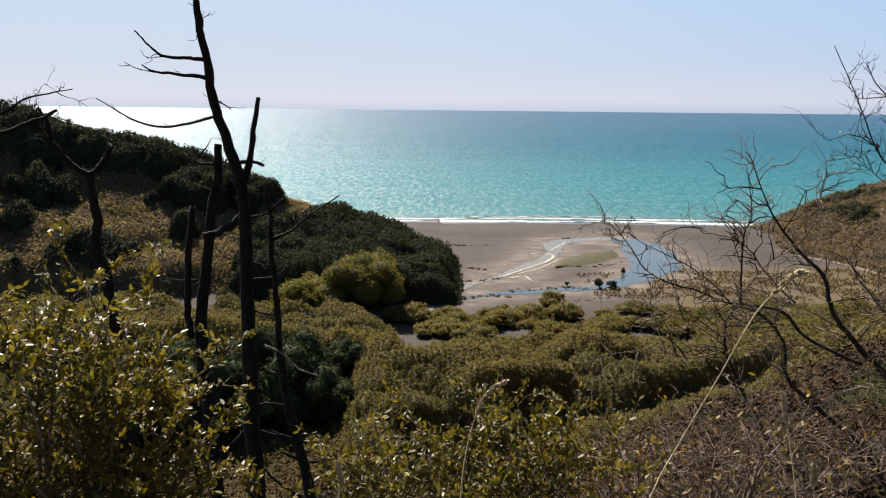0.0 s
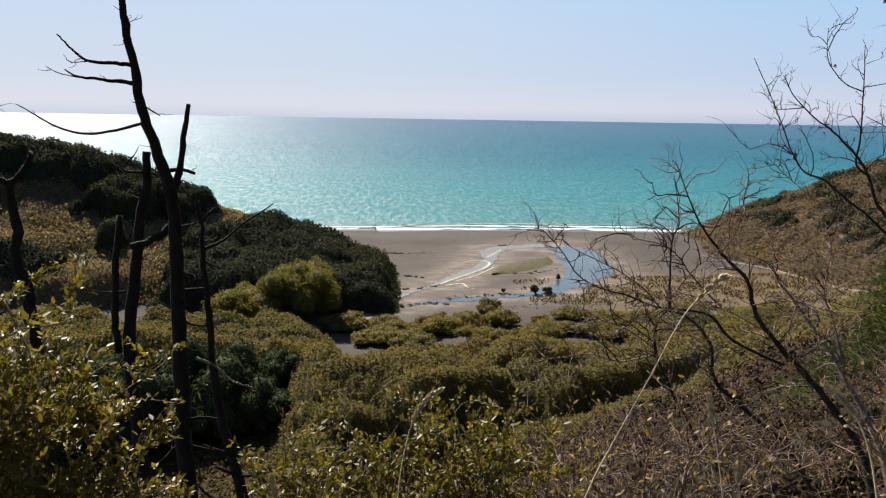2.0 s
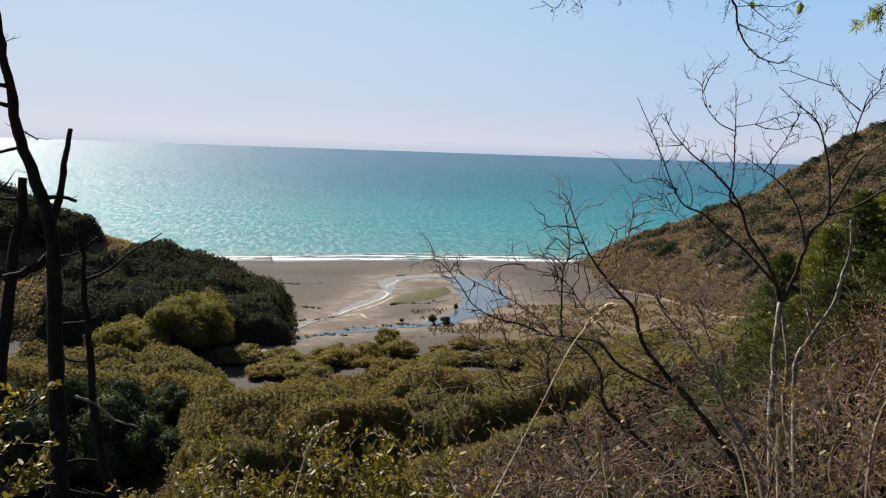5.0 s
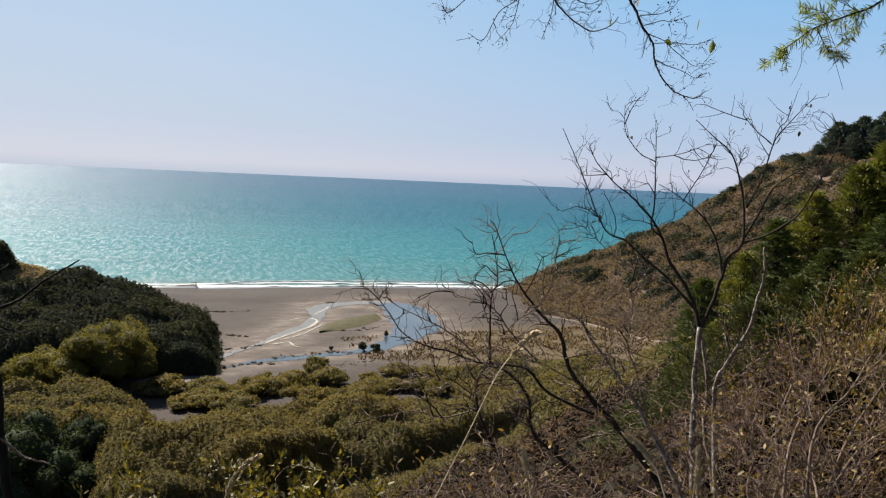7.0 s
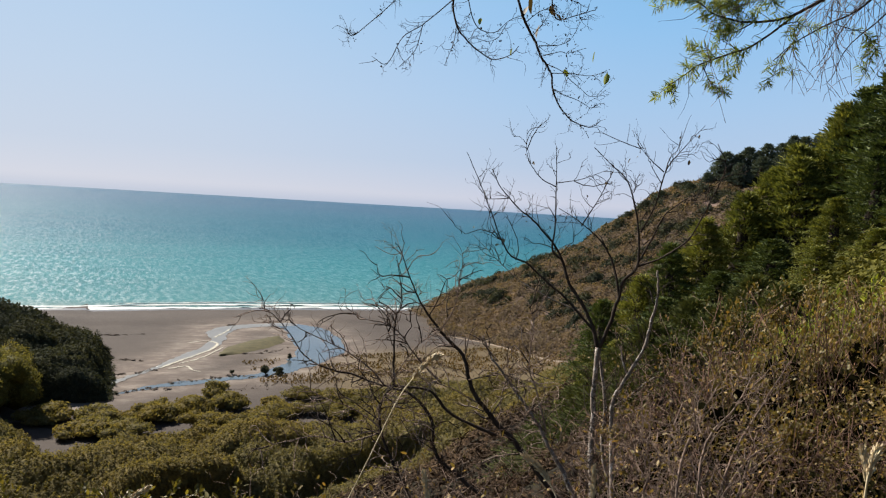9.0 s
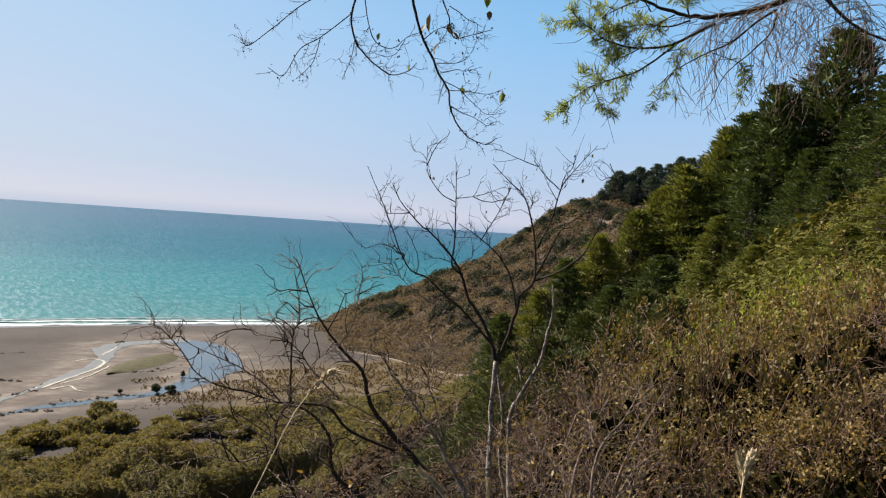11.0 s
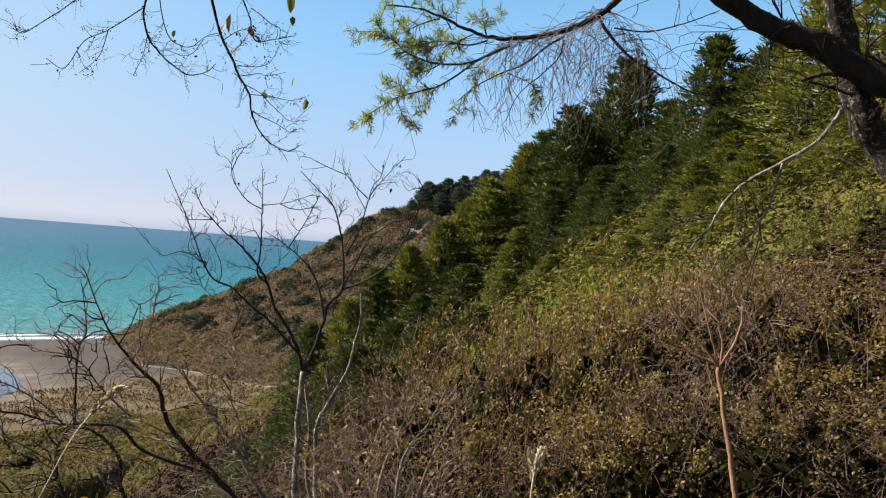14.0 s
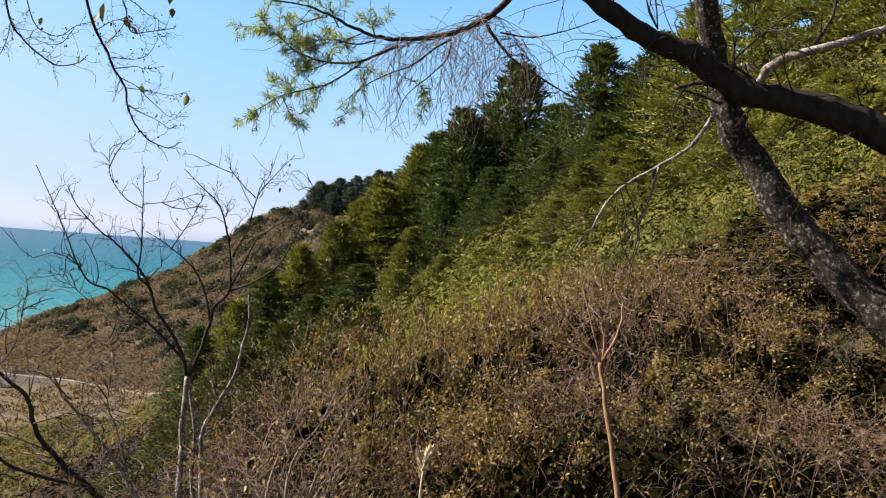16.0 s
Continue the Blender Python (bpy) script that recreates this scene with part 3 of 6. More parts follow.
def thin(x, y, gap, rng):
    """Drops points that crowd each other."""
    cell, kept = {}, []
    for i in range(len(x)):
        c = (int(x[i] // gap), int(y[i] // gap))
        if all(math.hypot(x[i] - x[j], y[i] - y[j]) > gap for a in (-1, 0, 1) for b in (-1, 0, 1) for j in cell.get((c[0] + a, c[1] + b), ())):
            cell.setdefault(c, []).append(i)
            kept.append(i)
    return np.array(kept, dtype=int)


def cells(x, y, size, seed):
    """Jittered cells: distance to the nearest seed (in cell sizes) and a random number for its cell."""
    gx, gy = np.floor(x / size), np.floor(y / size)
    best, pick = np.full(x.shape, 9.0), np.zeros(x.shape)
    for a in (-1, 0, 1):
        for b in (-1, 0, 1):
            cx, cy = gx + a, gy + b
            h = np.sin(cx * 127.1 + cy * 311.7 + seed * 17.3) * 43758.5453
            u = h - np.floor(h)
            h = np.sin(cx * 269.5 + cy * 183.3 + seed * 9.7) * 24634.6345
            v = h - np.floor(h)
            d = np.hypot((cx + 0.15 + 0.7 * u) * size - x, (cy + 0.15 + 0.7 * v) * size - y) / size
            near = d < best
            best, pick = np.where(near, d, best), np.where(near, (u * 7.31 + v * 3.17) % 1.0, pick)
    return best, pick


def canopy(name, label, box, res, thickness, sizes, mat, cover, fine, seed, drop=0.25, aspect=0.6, heart=None, vary=0.1, rag=0.8):
    """A closed brush canopy over the land: rounded crowns of several sizes merged into one uneven surface, with leaves standing off it."""
    g = np.random.default_rng(seed)
    xs, ys = np.arange(box[0], box[1], res), np.arange(box[2], box[3], res)
    X, Y = np.meshgrid(xs, ys)
    X = X + g.uniform(-0.3, 0.3, X.shape) * res
    Y = Y + g.uniform(-0.3, 0.3, Y.shape) * res
    wx, wy = X + 0.9 * lumps(X, Y, 9, seed), Y + 0.9 * lumps(X, Y, 9, seed + 1)
    T = thickness(X, Y)
    H, tint = np.zeros_like(X), np.zeros_like(X)
    for k, (size, amp) in enumerate(sizes):
        d, pick = cells(wx, wy, size, seed + k)
        H = H + amp * (0.45 + 0.75 * pick) * np.sqrt(np.clip(1 - (d / 0.85) ** 2, 0, 1))
        tint = tint + pick * (0.6, 0.3, 0.1)[k]
    H = H * np.clip(T / 1.2, 0, 1) + T
    Z = height(X, Y) + H - drop
    n = len(xs)
    i = (np.arange(len(ys) - 1)[:, None] * n + np.arange(n - 1)[None, :]).ravel()
    f = np.stack([i, i + 1, i + n + 1, i + n], 1)
    f = f[(T.ravel()[f] > 0.02).any(1)]
    V = np.stack([X, Y, Z], 2).reshape(-1, 3)
    t = np.clip(1.6 * (tint.ravel() - 0.32), 0, 1)
    nr = np.cross(V[f[:, 2]] - V[f[:, 0]], V[f[:, 3]] - V[f[:, 1]])
    area = np.linalg.norm(nr, axis=1) / 2
    nr /= 2 * area[:, None] + 1e-9
    size = fine * np.hypot(*V[f[:, 0], :2].T)
    want = cover * area / (1.2 * aspect * size ** 2)
    m = int(want.sum())
    pick = g.choice(len(f), m, p=want / want.sum())
    q, leaf = f[pick], size[pick]
    w = g.dirichlet((1, 1, 1, 1), m)
    p = (V[q] * w[:, :, None]).sum(1)
    far, luck = cells(p[:, 0], p[:, 1], 1.4 * max(rag, 0.3), seed + 5)
    tuft = rag * luck ** 1.5 * np.sqrt(np.clip(1 - (far / 0.6) ** 2, 0, 1))
    out = nr[pick] * 0.6 + np.array([0, 0, 0.5])
    lv, lf = leaf_tris(p + out * (leaf * g.uniform(0.0, 2.6, m) + tuft * g.uniform(0.0, 1.0, m))[:, None], nr[pick] * 0.8 + np.array([0, 0, 0.3]), leaf, g, aspect, 0.55)
    keep = np.unique(f)
    remap = np.full(len(V), -1)
    remap[keep] = np.arange(len(keep))
    f = remap[f]
    faces = np.concatenate([f[:, [0, 1, 2]], f[:, [0, 2, 3]], lf + len(keep)])
    o = mesh_object(name, np.concatenate([V[keep], lv]), faces, mat, None, np.concatenate([t[keep], np.repeat(np.clip(t[q[:, 0]] + vary * g.normal(size=m), 0, 1), 3)]), smooth=True)
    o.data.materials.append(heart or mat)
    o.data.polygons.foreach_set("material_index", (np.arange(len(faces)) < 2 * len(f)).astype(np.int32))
    return tagged(o, label, "brush", kind="stuff")


M_THICKET = foliage("bare_thicket", (0.026, 0.017, 0.012), (0.050, 0.034, 0.025), (0.100, 0.070, 0.049), 0.0, 0.9, 0.3, 0.03, 7.0)


def valley_scrub():
    """Olive thickets in rounded masses, tall along the stream and low on the near slope."""
    def tall(x, y):
        edge = 143 + 35 * step(-4, -20, x) + 46 * step(44, 66, x) + 7 * lumps(x, y, 34, 4)
        front = 100 - 8 * step(6, -6, x) + 2.5 * lumps(x, y, 26, 8) + 0.22 * np.clip(x - 12, 0, 60) + 0.5 * np.clip(-8 - x, 0, 20)
        mass = step(front, front + 4 + 20 * step(8, -8, x), y) * (0.1 + 0.9 * step(front + 40, front + 14, y)) * step(70, 22, x)
        evergreens = step(-8, -16, x) * step(128, 122, y)
        return (0.22 + 3.6 * mass + 0.6 * step(-2, -12, x) * step(176, 160, y) + 0.5 * np.clip(lumps(x, y, 26, 15), -0.3, 1)) * step(edge, edge - 5, y) * (0.15 + 0.85 * step(edge, edge - 24, y)) * step(30, 22, height(x, y)) * step(84, 92, y) * (1 - 0.92 * evergreens)

    def low(x, y):
        return 0.45 * step(104, 98, y) * step(40, 48, y) * step(60, 30, x + 0.5 * (y - 60))
    canopy("valley_scrub", "dense olive-brown scrub covering the valley floor", (-100, 135, 82, 196), 0.95, tall, ((15.0, 4.0), (6.5, 2.8), (2.6, 0.7)), M_SCRUB, 1.0, 0.0016, 11, rag=1.1)
    canopy("slope_scrub", "low tan-olive brush on the slope below the path", (-62, 72, 40, 106), 0.9, low, ((4.0, 0.9), (2.0, 0.5), (1.2, 0.3)), M_LOWBRUSH, 0.7, 0.0029, 12, rag=0.7)

    def bare(x, y):
        a = np.degrees(np.arctan2(y, x))
        d = np.hypot(x, y)
        return (0.5 + 0.5 * np.clip(lumps(x, y, 7, 27), -0.8, 1)) * step(7, 9, d) * step(52, 44, d) * step(44, 50, a) * step(116, 108, a)
    # the heart below the twigs carries painted gap shade
    canopy("twig_thicket", "grey-brown leafless thicket on the slope below the path", (-22, 40, 5, 52), 0.45, bare, ((2.6, 0.6), (1.2, 0.35), (0.7, 0.2)), M_THICKET, 0.6, 0.0052, 13, 0.15, 0.22, M_GAPSHADE, rag=0.35)


def bush(name, label, x, y, r, h, mat, rng, leaf=0.3, lobes=7, group="", tint=0.3, density=0.24, category="bush"):
    """One bush or round tree: a short forked trunk and a crown of uneven lobes."""
    z = float(height(x, y))
    e = thing(name, label, category, (x, y, z), group)
    tb = [tube([(0, 0, -0.3), (0.1 * r, 0, 0.25 * h), (0.1 * r + dx * r, dy * r, 0.7 * h)], 0.06 * h * 0.5 + 0.04, 0.03) for dx, dy in ((0.3, 0.1), (-0.3, 0.25), (0.05, -0.35))]
    limbs_object("trunk", tb, M_DARKTWIG, e)
    L = [(0, 0, 0.42 * h, 0.55 * r, 0.4 * h), (0.1 * r, 0.05 * r, 0.74 * h, 0.36 * r, 0.26 * h)]
    for k in range(lobes):
        a = 2 * math.pi * (k + rng.random() * 0.7) / lobes
        q = rng.uniform(0.35, 0.8) * r
        s = rng.uniform(0.24, 0.46) * r
        L.append((q * math.cos(a), q * math.sin(a), rng.uniform(0.25, 0.72) * h, s, min(s, 0.32 * h)))
    lobes_mesh("crown", L, leaf * 0.62, 2.0 * density, mat, e, rng, np.clip(rng.normal(tint, 0.3, len(L)), 0, 1), 0.84, fine=1.4)
    return e


def place_bushes():
    r = np.random.default_rng(5)
    bush("willow_tree", "rounded olive-green willow at the foot of the dark spur", -19.5, 177, 9.5, 14.5, M_WILLOW, r, 0.32, 20, category="tree")
    bush("willow_tree", "low spreading willow beside the rounded willow", -30, 174, 9, 9, M_WILLOW, r, 0.32, 14, category="tree")
    for x, y, w, h, t in ((27, 186, 4.2, 4.4, 0.1), (20, 172, 7.5, 4.5, 0.5), (11, 168, 6.5, 4.0, 0.7), (6, 158, 6, 3.6, 0.3), (22, 160, 6.5, 3.8, 0.8), (31, 158, 5.5, 3.4, 0.1), (42, 168, 5, 3.0, 0.5), (14, 178, 3.5, 2.2, 0.3), (-1, 160, 5, 3.2, 0.6), (50, 164, 6, 3.2, 0.2), (38, 176, 3.6, 2.4, 0.6), (28, 173, 7, 5, 0.3), (3, 167, 5.5, 3.5, 0.2), (-8, 172, 6, 4, 0.8), (1, 173, 5, 3.6, 0.1), (46, 180, 6, 3.0, 0.2), (55, 176, 7, 3.2, 0.2), (36, 164, 7, 4, 0.4)):
        bush("valley_bush", "round olive bush at the edge of the silt flat", x, y - 2, 0.9 * w, 0.85 * h, M_SCRUB, r, 0.4, 7, "bushes by the silt flat", t)
    for x, y, w, h in ((43.0, 205, 1.6, 2.6), (46.5, 204, 1.8, 2.2), (34.5, 207, 0.8, 1.2), (54, 224, 1.0, 2.0)):
        bush("lagoon_bush", "small dark bush on the lagoon bank", x, y, w, h, M_DARKBUSH, r, 0.2, 5, "small bushes on the lagoon bank")
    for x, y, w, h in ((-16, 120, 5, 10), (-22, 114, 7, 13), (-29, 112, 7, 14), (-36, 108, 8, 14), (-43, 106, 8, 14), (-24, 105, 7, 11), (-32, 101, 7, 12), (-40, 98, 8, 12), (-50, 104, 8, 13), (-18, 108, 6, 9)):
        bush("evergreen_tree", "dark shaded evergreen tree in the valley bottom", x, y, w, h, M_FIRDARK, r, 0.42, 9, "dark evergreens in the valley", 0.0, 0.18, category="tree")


def hill_brush():
    """Brush over the spur across the valley and over the headland, with bare patches between."""
    def spur(x, y):
        return (0.25 + 0.5 * step(-0.6, 0.3, lumps(x, y, 26, 14)) + 1.6 * step(214, 192, y) * step(-25, -45, x)) * step(4, 8, height(x, y)) * step(0, -12, x)

    def thick(x, y):
        end = (2.4 + 1.2 * step(-8, -22, x)) * step(5, -3, x) * step(184, 189, y) * step(246, 236, y + 14 * step(-34, -46, x)) * step(-56, -46, x + 4 * lumps(x, y, 20, 19))
        crest = 2.2 * step(232, 243, y + 5 * lumps(x, y, 15, 23)) * step(-57, -64, x)
        dark = 3.0 * step(0.2, 0.7, lumps(x, y, 42, 13) + 0.45 * lumps(x, y, 15, 17)) * step(6, 10, height(x, y)) * step(-50, -60, x)
        return end + np.maximum(crest, dark)

    def clump(x, y):
        return 0.45 * lumps(x, y, 34, 33) + 0.6 * lumps(x, 1.7 * y, 15, 35) + 0.6 * lumps(x, y, 6, 36)

    def head(x, y):
        return 0.5 * step(-0.42, 0.2, clump(x, y) - 0.25 * step(40, 55, height(x, y))) * step(1, 5, x - headland_foot(y) + lumps(x, y, 12, 34))

    def dark_clumps(x, y):
        return 1.1 * step(0.42, 0.8, clump(x + 40, y) + 0.5 * lumps(x, y, 20, 38)) * step(6, 12, height(x, y)) * step(4, 12, x - headland_foot(y))
    canopy("headland_thicket", "dark green shrub thickets dotted over the headland", (116, 330, 180, 334), 1.2, dark_clumps, ((4.5, 1.4), (2.4, 0.7), (1.5, 0.3)), M_DARKBUSH, 0.9, 0.0013, 24, rag=0.9)
    canopy("hill_brush", "grey-olive brush over the sunlit spur", (-158, 0, 170, 266), 1.1, spur, ((5.0, 1.2), (2.6, 0.7), (1.5, 0.3)), M_HILLBRUSH, 0.8, 0.0014, 21, rag=0.9)
    canopy("hill_thicket", "dark thickets along the spur", (-158, 10, 170, 266), 1.1, thick, ((9.5, 3.6), (4.2, 2.0), (2.0, 0.6)), M_DARKBUSH, 1.0, 0.0014, 22, vary=0.2, rag=1.6)
    canopy("headland_brush", "low grey-olive brush on the headland", (116, 330, 180, 334), 1.2, head, ((7.0, 1.1), (3.2, 0.7), (1.6, 0.2)), M_HEADBRUSH, 0.8, 0.0014, 23, rag=0.4)


valley_scrub()
place_bushes()
hill_brush()

# ---- things beside the path ----
PATHS = {}


def limb(parent, name, pts, r0, r1, mat):
    """One limb of a tree, as a part: pts in the world, radii in metres at its foot and tip."""
    o = np.array(parent.location)
    p = np.array(pts) - o
    sides = 12 if r0 > 0.05 else (8 if r0 > 0.012 else 5)
    q = spline(p, max(6, 5 * len(p)))
    r = np.random.default_rng(abs(int(1000 * (pts[0][0] + pts[-1][2]))) + len(pts))
    w = r.normal(size=(len(q), 3))
    w = np.cumsum(w - w.mean(0), axis=0) * min(r0, 0.05) * 0.16
    w -= np.linspace(0, 1, len(q))[:, None] * w[-1] + (1 - np.linspace(0, 1, len(q)))[:, None] * w[0]
    PATHS.setdefault(parent.name, []).append((p, r0))
    return limbs_object(name, [tube((q + w).tolist(), r0, r1, sides, len(q), 0.05, r)], mat, parent)


def twig_part(parent, count, length, radius, mat, depth=2, up=0.2, lo=0.2, split=False):
    """Fine side twigs along all limbs of a thing, as one part."""
    r = np.random.default_rng(count + int(1000 * length))
    paths = PATHS[parent.name]
    ln = np.array([np.linalg.norm(np.diff(p, axis=0), axis=1).sum() for p, _ in paths])
    ln = ln / ln.sum()
    tb = []
    for (p, r0), s in zip(paths, ln):
        for q, rr in twigs(p, max(1, int(round(count * s))), length, radius, r, depth, up, lo):
            tb.append(tube(q, rr, rr * 0.35, 4, 6))
    if split:
        for q in tb:
            limbs_object("twig", [q], mat, parent)
    else:
        tagged(limbs_object("twig_spray", tb, mat, parent), kind="stuff")


def bud_part(parent, count, size, seed):
    """Small dark buds and cones along the limbs of a twig, as one part."""
    r = np.random.default_rng(seed)
    P, D = [], []
    for p, _ in PATHS[parent.name]:
        c = spline(p, 60)
        k = r.integers(12, 59, max(2, count // len(PATHS[parent.name])))
        P.append(c[k] + r.normal(size=(len(k), 3)) * size * 3.0)
        D.append(r.normal(size=(len(k), 3)) + np.array([0, 0, -0.4]))
    v, f = blades(np.concatenate(P), np.concatenate(D), size, r, 0.6, 0.8)
    tagged(mesh_object("bud_cluster", v, f, M_DARKTWIG, parent, np.zeros(len(v))), kind="stuff")


def dry_leaves(parent, count, size, seed):
    """A few withered leaves that still hang on the branches."""
    r = np.random.default_rng(seed)
    paths = PATHS[parent.name]
    for _ in range(count):
        c = spline(paths[r.integers(3, len(paths))][0], 40)
        p = c[r.integers(14, 39)] + r.normal(size=3) * 0.06
        v, f = blades(p[None, :], np.array([[r.normal() * 0.6, r.normal() * 0.6, -0.8]]), size, r, 0.5, 0.5)
        mesh_object("dry_leaf", v, f, M_ALDERBROWN, parent, np.zeros(len(v)))


def blades(p, d, size, rng, width=0.42, fold=0.25):
    """Folded oval leaves: each starts at p and points along d."""
    n = len(p)
    d = d / (np.linalg.norm(d, axis=1)[:, None] + 1e-9)
    s = np.cross(d, rng.normal(size=(n, 3)) * 0.7 + np.array([0, 0, 1.0]))
    s /= np.linalg.norm(s, axis=1)[:, None] + 1e-9
    u = np.cross(s, d)
    L = (size * rng.uniform(0.6, 1.3, n))[:, None] * 2
    w = L * width * 0.5
    f = u * w * fold
    v = np.stack([p, p + d * L * 0.32 + s * w + f, p + d * L * 0.7 + s * w * 0.8 + f, p + d * L, p + d * L * 0.7 - s * w * 0.8 + f, p + d * L * 0.32 - s * w + f], 1).reshape(-1, 3)
    i = np.arange(n)[:, None] * 6
    return v, np.concatenate([i + np.array([[0, 1, 2, 3]]), i + np.array([[0, 3, 4, 5]])])


def shrub(name, label, base, tips, mat, leaf, per, seed, stem_mat=None, side=9):
    """A shrub: stems that arch from the root to each tip, side twigs, and leaves towards the ends."""
    r = np.random.default_rng(seed)
    base = np.array([base[0], base[1], float(height(base[0], base[1]))])
    e = thing(name, label, "shrub", tuple(base))
    main, fine, P, D = [], [], [], []
    for t in tips:
        t = np.array(t) - base
        start = r.normal(size=3) * np.array([0.18, 0.18, 0.0]) - np.array([0, 0, 0.1])
        mid = start + (t - start) * 0.5 + np.array([0, 0, 0.16 * np.linalg.norm(t)]) + r.normal(size=3) * 0.08
        path = [start, start * 0.5 + mid * 0.5 + r.normal(size=3) * 0.05, mid, mid * 0.45 + t * 0.55 + r.normal(size=3) * 0.05, t]
        main.append(tube(path, 0.012, 0.003, 6, 18))
        tw_ = twigs(path, side, 0.32, 0.003, r, 2, 0.15, 0.45)
        fine += [tube(q, rr, rr * 0.4, 4, 6) for q, rr in tw_]
        for q, _ in tw_ + [(path[2:], 0)]:
            c = spline(q, 30)
            k = r.integers(8, 30, max(1, int(per * r.uniform(0.5, 1.4) * 0.16)))
            P.append(c[k] + r.normal(size=(len(k), 3)) * 0.008)
            dd = c[np.minimum(k + 1, 29)] - c[np.maximum(k - 1, 0)]
            D.append(dd / (np.linalg.norm(dd, axis=1)[:, None] + 1e-9) * 0.6 + r.normal(size=dd.shape) * 0.6 + np.array([-0.12, 0.15, 0.2]))
    for q in main:
        limbs_object("stem", [q], stem_mat or M_GREYBARK, e)
    tagged(limbs_object("twig_spray", fine, stem_mat or M_TWIG, e), kind="stuff")
    v, f = blades(np.concatenate(P), np.concatenate(D), leaf, r)
    mesh_object("foliage", v, f, mat, e, np.clip(np.repeat(r.normal(0.25, 0.35, len(v) // 6), 6), 0, 1))
    return e


def alder_leaves(parent, spots):
    r = np.random.default_rng(4)
    o = np.array(parent.location)
    for k, p in enumerate(spots):
        d = np.array([[r.normal() * 0.3, r.normal() * 0.3, -1.0]])
        v, f = blades(np.array([p]) - o - d * 0.02, d, 0.0145 if k in (7, 5, 6, 9) else 0.023, r, 0.55, 0.3)
        mesh_object("leaf", v, f, M_ALDERBROWN if k in (1, 2, 3, 4, 8, 11) else M_LIME, parent, np.zeros(len(v)))


def fir_needles(parent):
    """Flat needles all along the leafy sprays, each spray's needles one part."""
    r = np.random.default_rng(6)
    for ob in [c for c in parent.children if c.name.startswith("spray")]:
        co = np.array([v.co[:] for v in ob.data.vertices])[:-2].reshape(-1, 5, 3).mean(1)
        n = len(co)
        seg = spline(co.tolist(), 400)
        lo = int(400 * 0.25)
        length = np.linalg.norm(np.diff(seg, axis=0), axis=1).sum()
        side = twigs(seg[lo:].tolist(), max(3, int(length * 30)), 0.095, 0.001, r, 1, 0.05, 0.05)
        lines = [seg[lo:]] + [spline(q, 60) for q, _ in side]
        P, D = [], []
        for c in lines:
            m = max(30, int(np.linalg.norm(np.diff(c, axis=0), axis=1).sum() * 850))
            k = r.integers(0, len(c) - 1, m)
            t = c[k + 1] - c[k]
            t /= np.linalg.norm(t, axis=1)[:, None] + 1e-9
            s = np.cross(t, r.normal(size=(m, 3)))
            s /= np.linalg.norm(s, axis=1)[:, None] + 1e-9
            P.append(c[k])
            D.append(t * 0.55 + s)
        v, f = blades(np.concatenate(P), np.concatenate(D), 0.0125, r, 0.10, 0.1)
        mesh_object("needle_spray", v, f, M_NEEDLE, parent, np.clip(np.repeat(r.normal(0.3, 0.3, len(v) // 6), 6), 0, 1))
        tagged(limbs_object("twig_spray", [tube(q, 0.0011, 0.0006, 4, 6) for q, _ in side], M_DARKTWIG, parent), kind="stuff")


def hanging_twigs(parent, line, count):
    """Thin bare twigs that droop from the limb."""
    r = np.random.default_rng(8)
    c = spline(np.array(line) - np.array(parent.location), 200)
    tb = []
    for _ in range(count):
        p = c[r.integers(0, 199)]
        ln = r.uniform(0.10, 0.36)
        s = np.array([r.normal() - 0.25, r.normal() + 0.3, 0.05]) * 0.55
        q = [p, p + s * 0.45 * ln + np.array([0, 0, -0.10 * ln]), p + s * ln * 0.95 + r.normal(size=3) * 0.02 + np.array([0, 0, -0.50 * ln]), p + s * 0.80 * ln + r.normal(size=3) * 0.04 + np.array([0, 0, -ln])]
        tb.append(tube(q, 0.0013, 0.0007, 4, 9))
        for w, rr in twigs(q, 3, 0.10, 0.0009, r, 1, -0.5, 0.2):
            tb.append(tube(w, 0.0009, 0.0005, 3, 5))
    tagged(limbs_object("hanging_twig_fringe", tb, M_TWIG, parent), kind="stuff")


def grass_stalk(parent, pts, radius, head):
    """A bent stalk with a feathery head along its last stretch."""
    r = np.random.default_rng(int(abs(pts[0][0]) * 1000))
    p = np.array(pts) - np.array(parent.location)
    limbs_object("stem", [tube(p.tolist(), radius * 0.55, radius * 0.35, 5, 24)], M_STRAW, parent)
    c = spline(p, 120)
    k = r.integers(int(120 * (1 - head)), 119, 420)
    t = c[np.minimum(k + 1, 119)] - c[k - 1]
    t /= np.linalg.norm(t, axis=1)[:, None] + 1e-9
    s = r.normal(size=t.shape)
    v, f = blades(c[k] + s * radius * 0.55, t + s * 0.13, 0.0070, r, 0.3, 0.2)
    mesh_object("seed_head", v, f, M_STRAW, parent, np.zeros(len(v)))


M_ALDERBROWN = foliage("withered_alder_leaf", (0.05, 0.035, 0.02), (0.09, 0.06, 0.03), (0.14, 0.10, 0.04), 0.2)
M_NEEDLE = foliage("near_fir_needle", (0.040, 0.085, 0.025), (0.125, 0.185, 0.046), (0.350, 0.370, 0.072), 0.5, 0.5, 2.0)

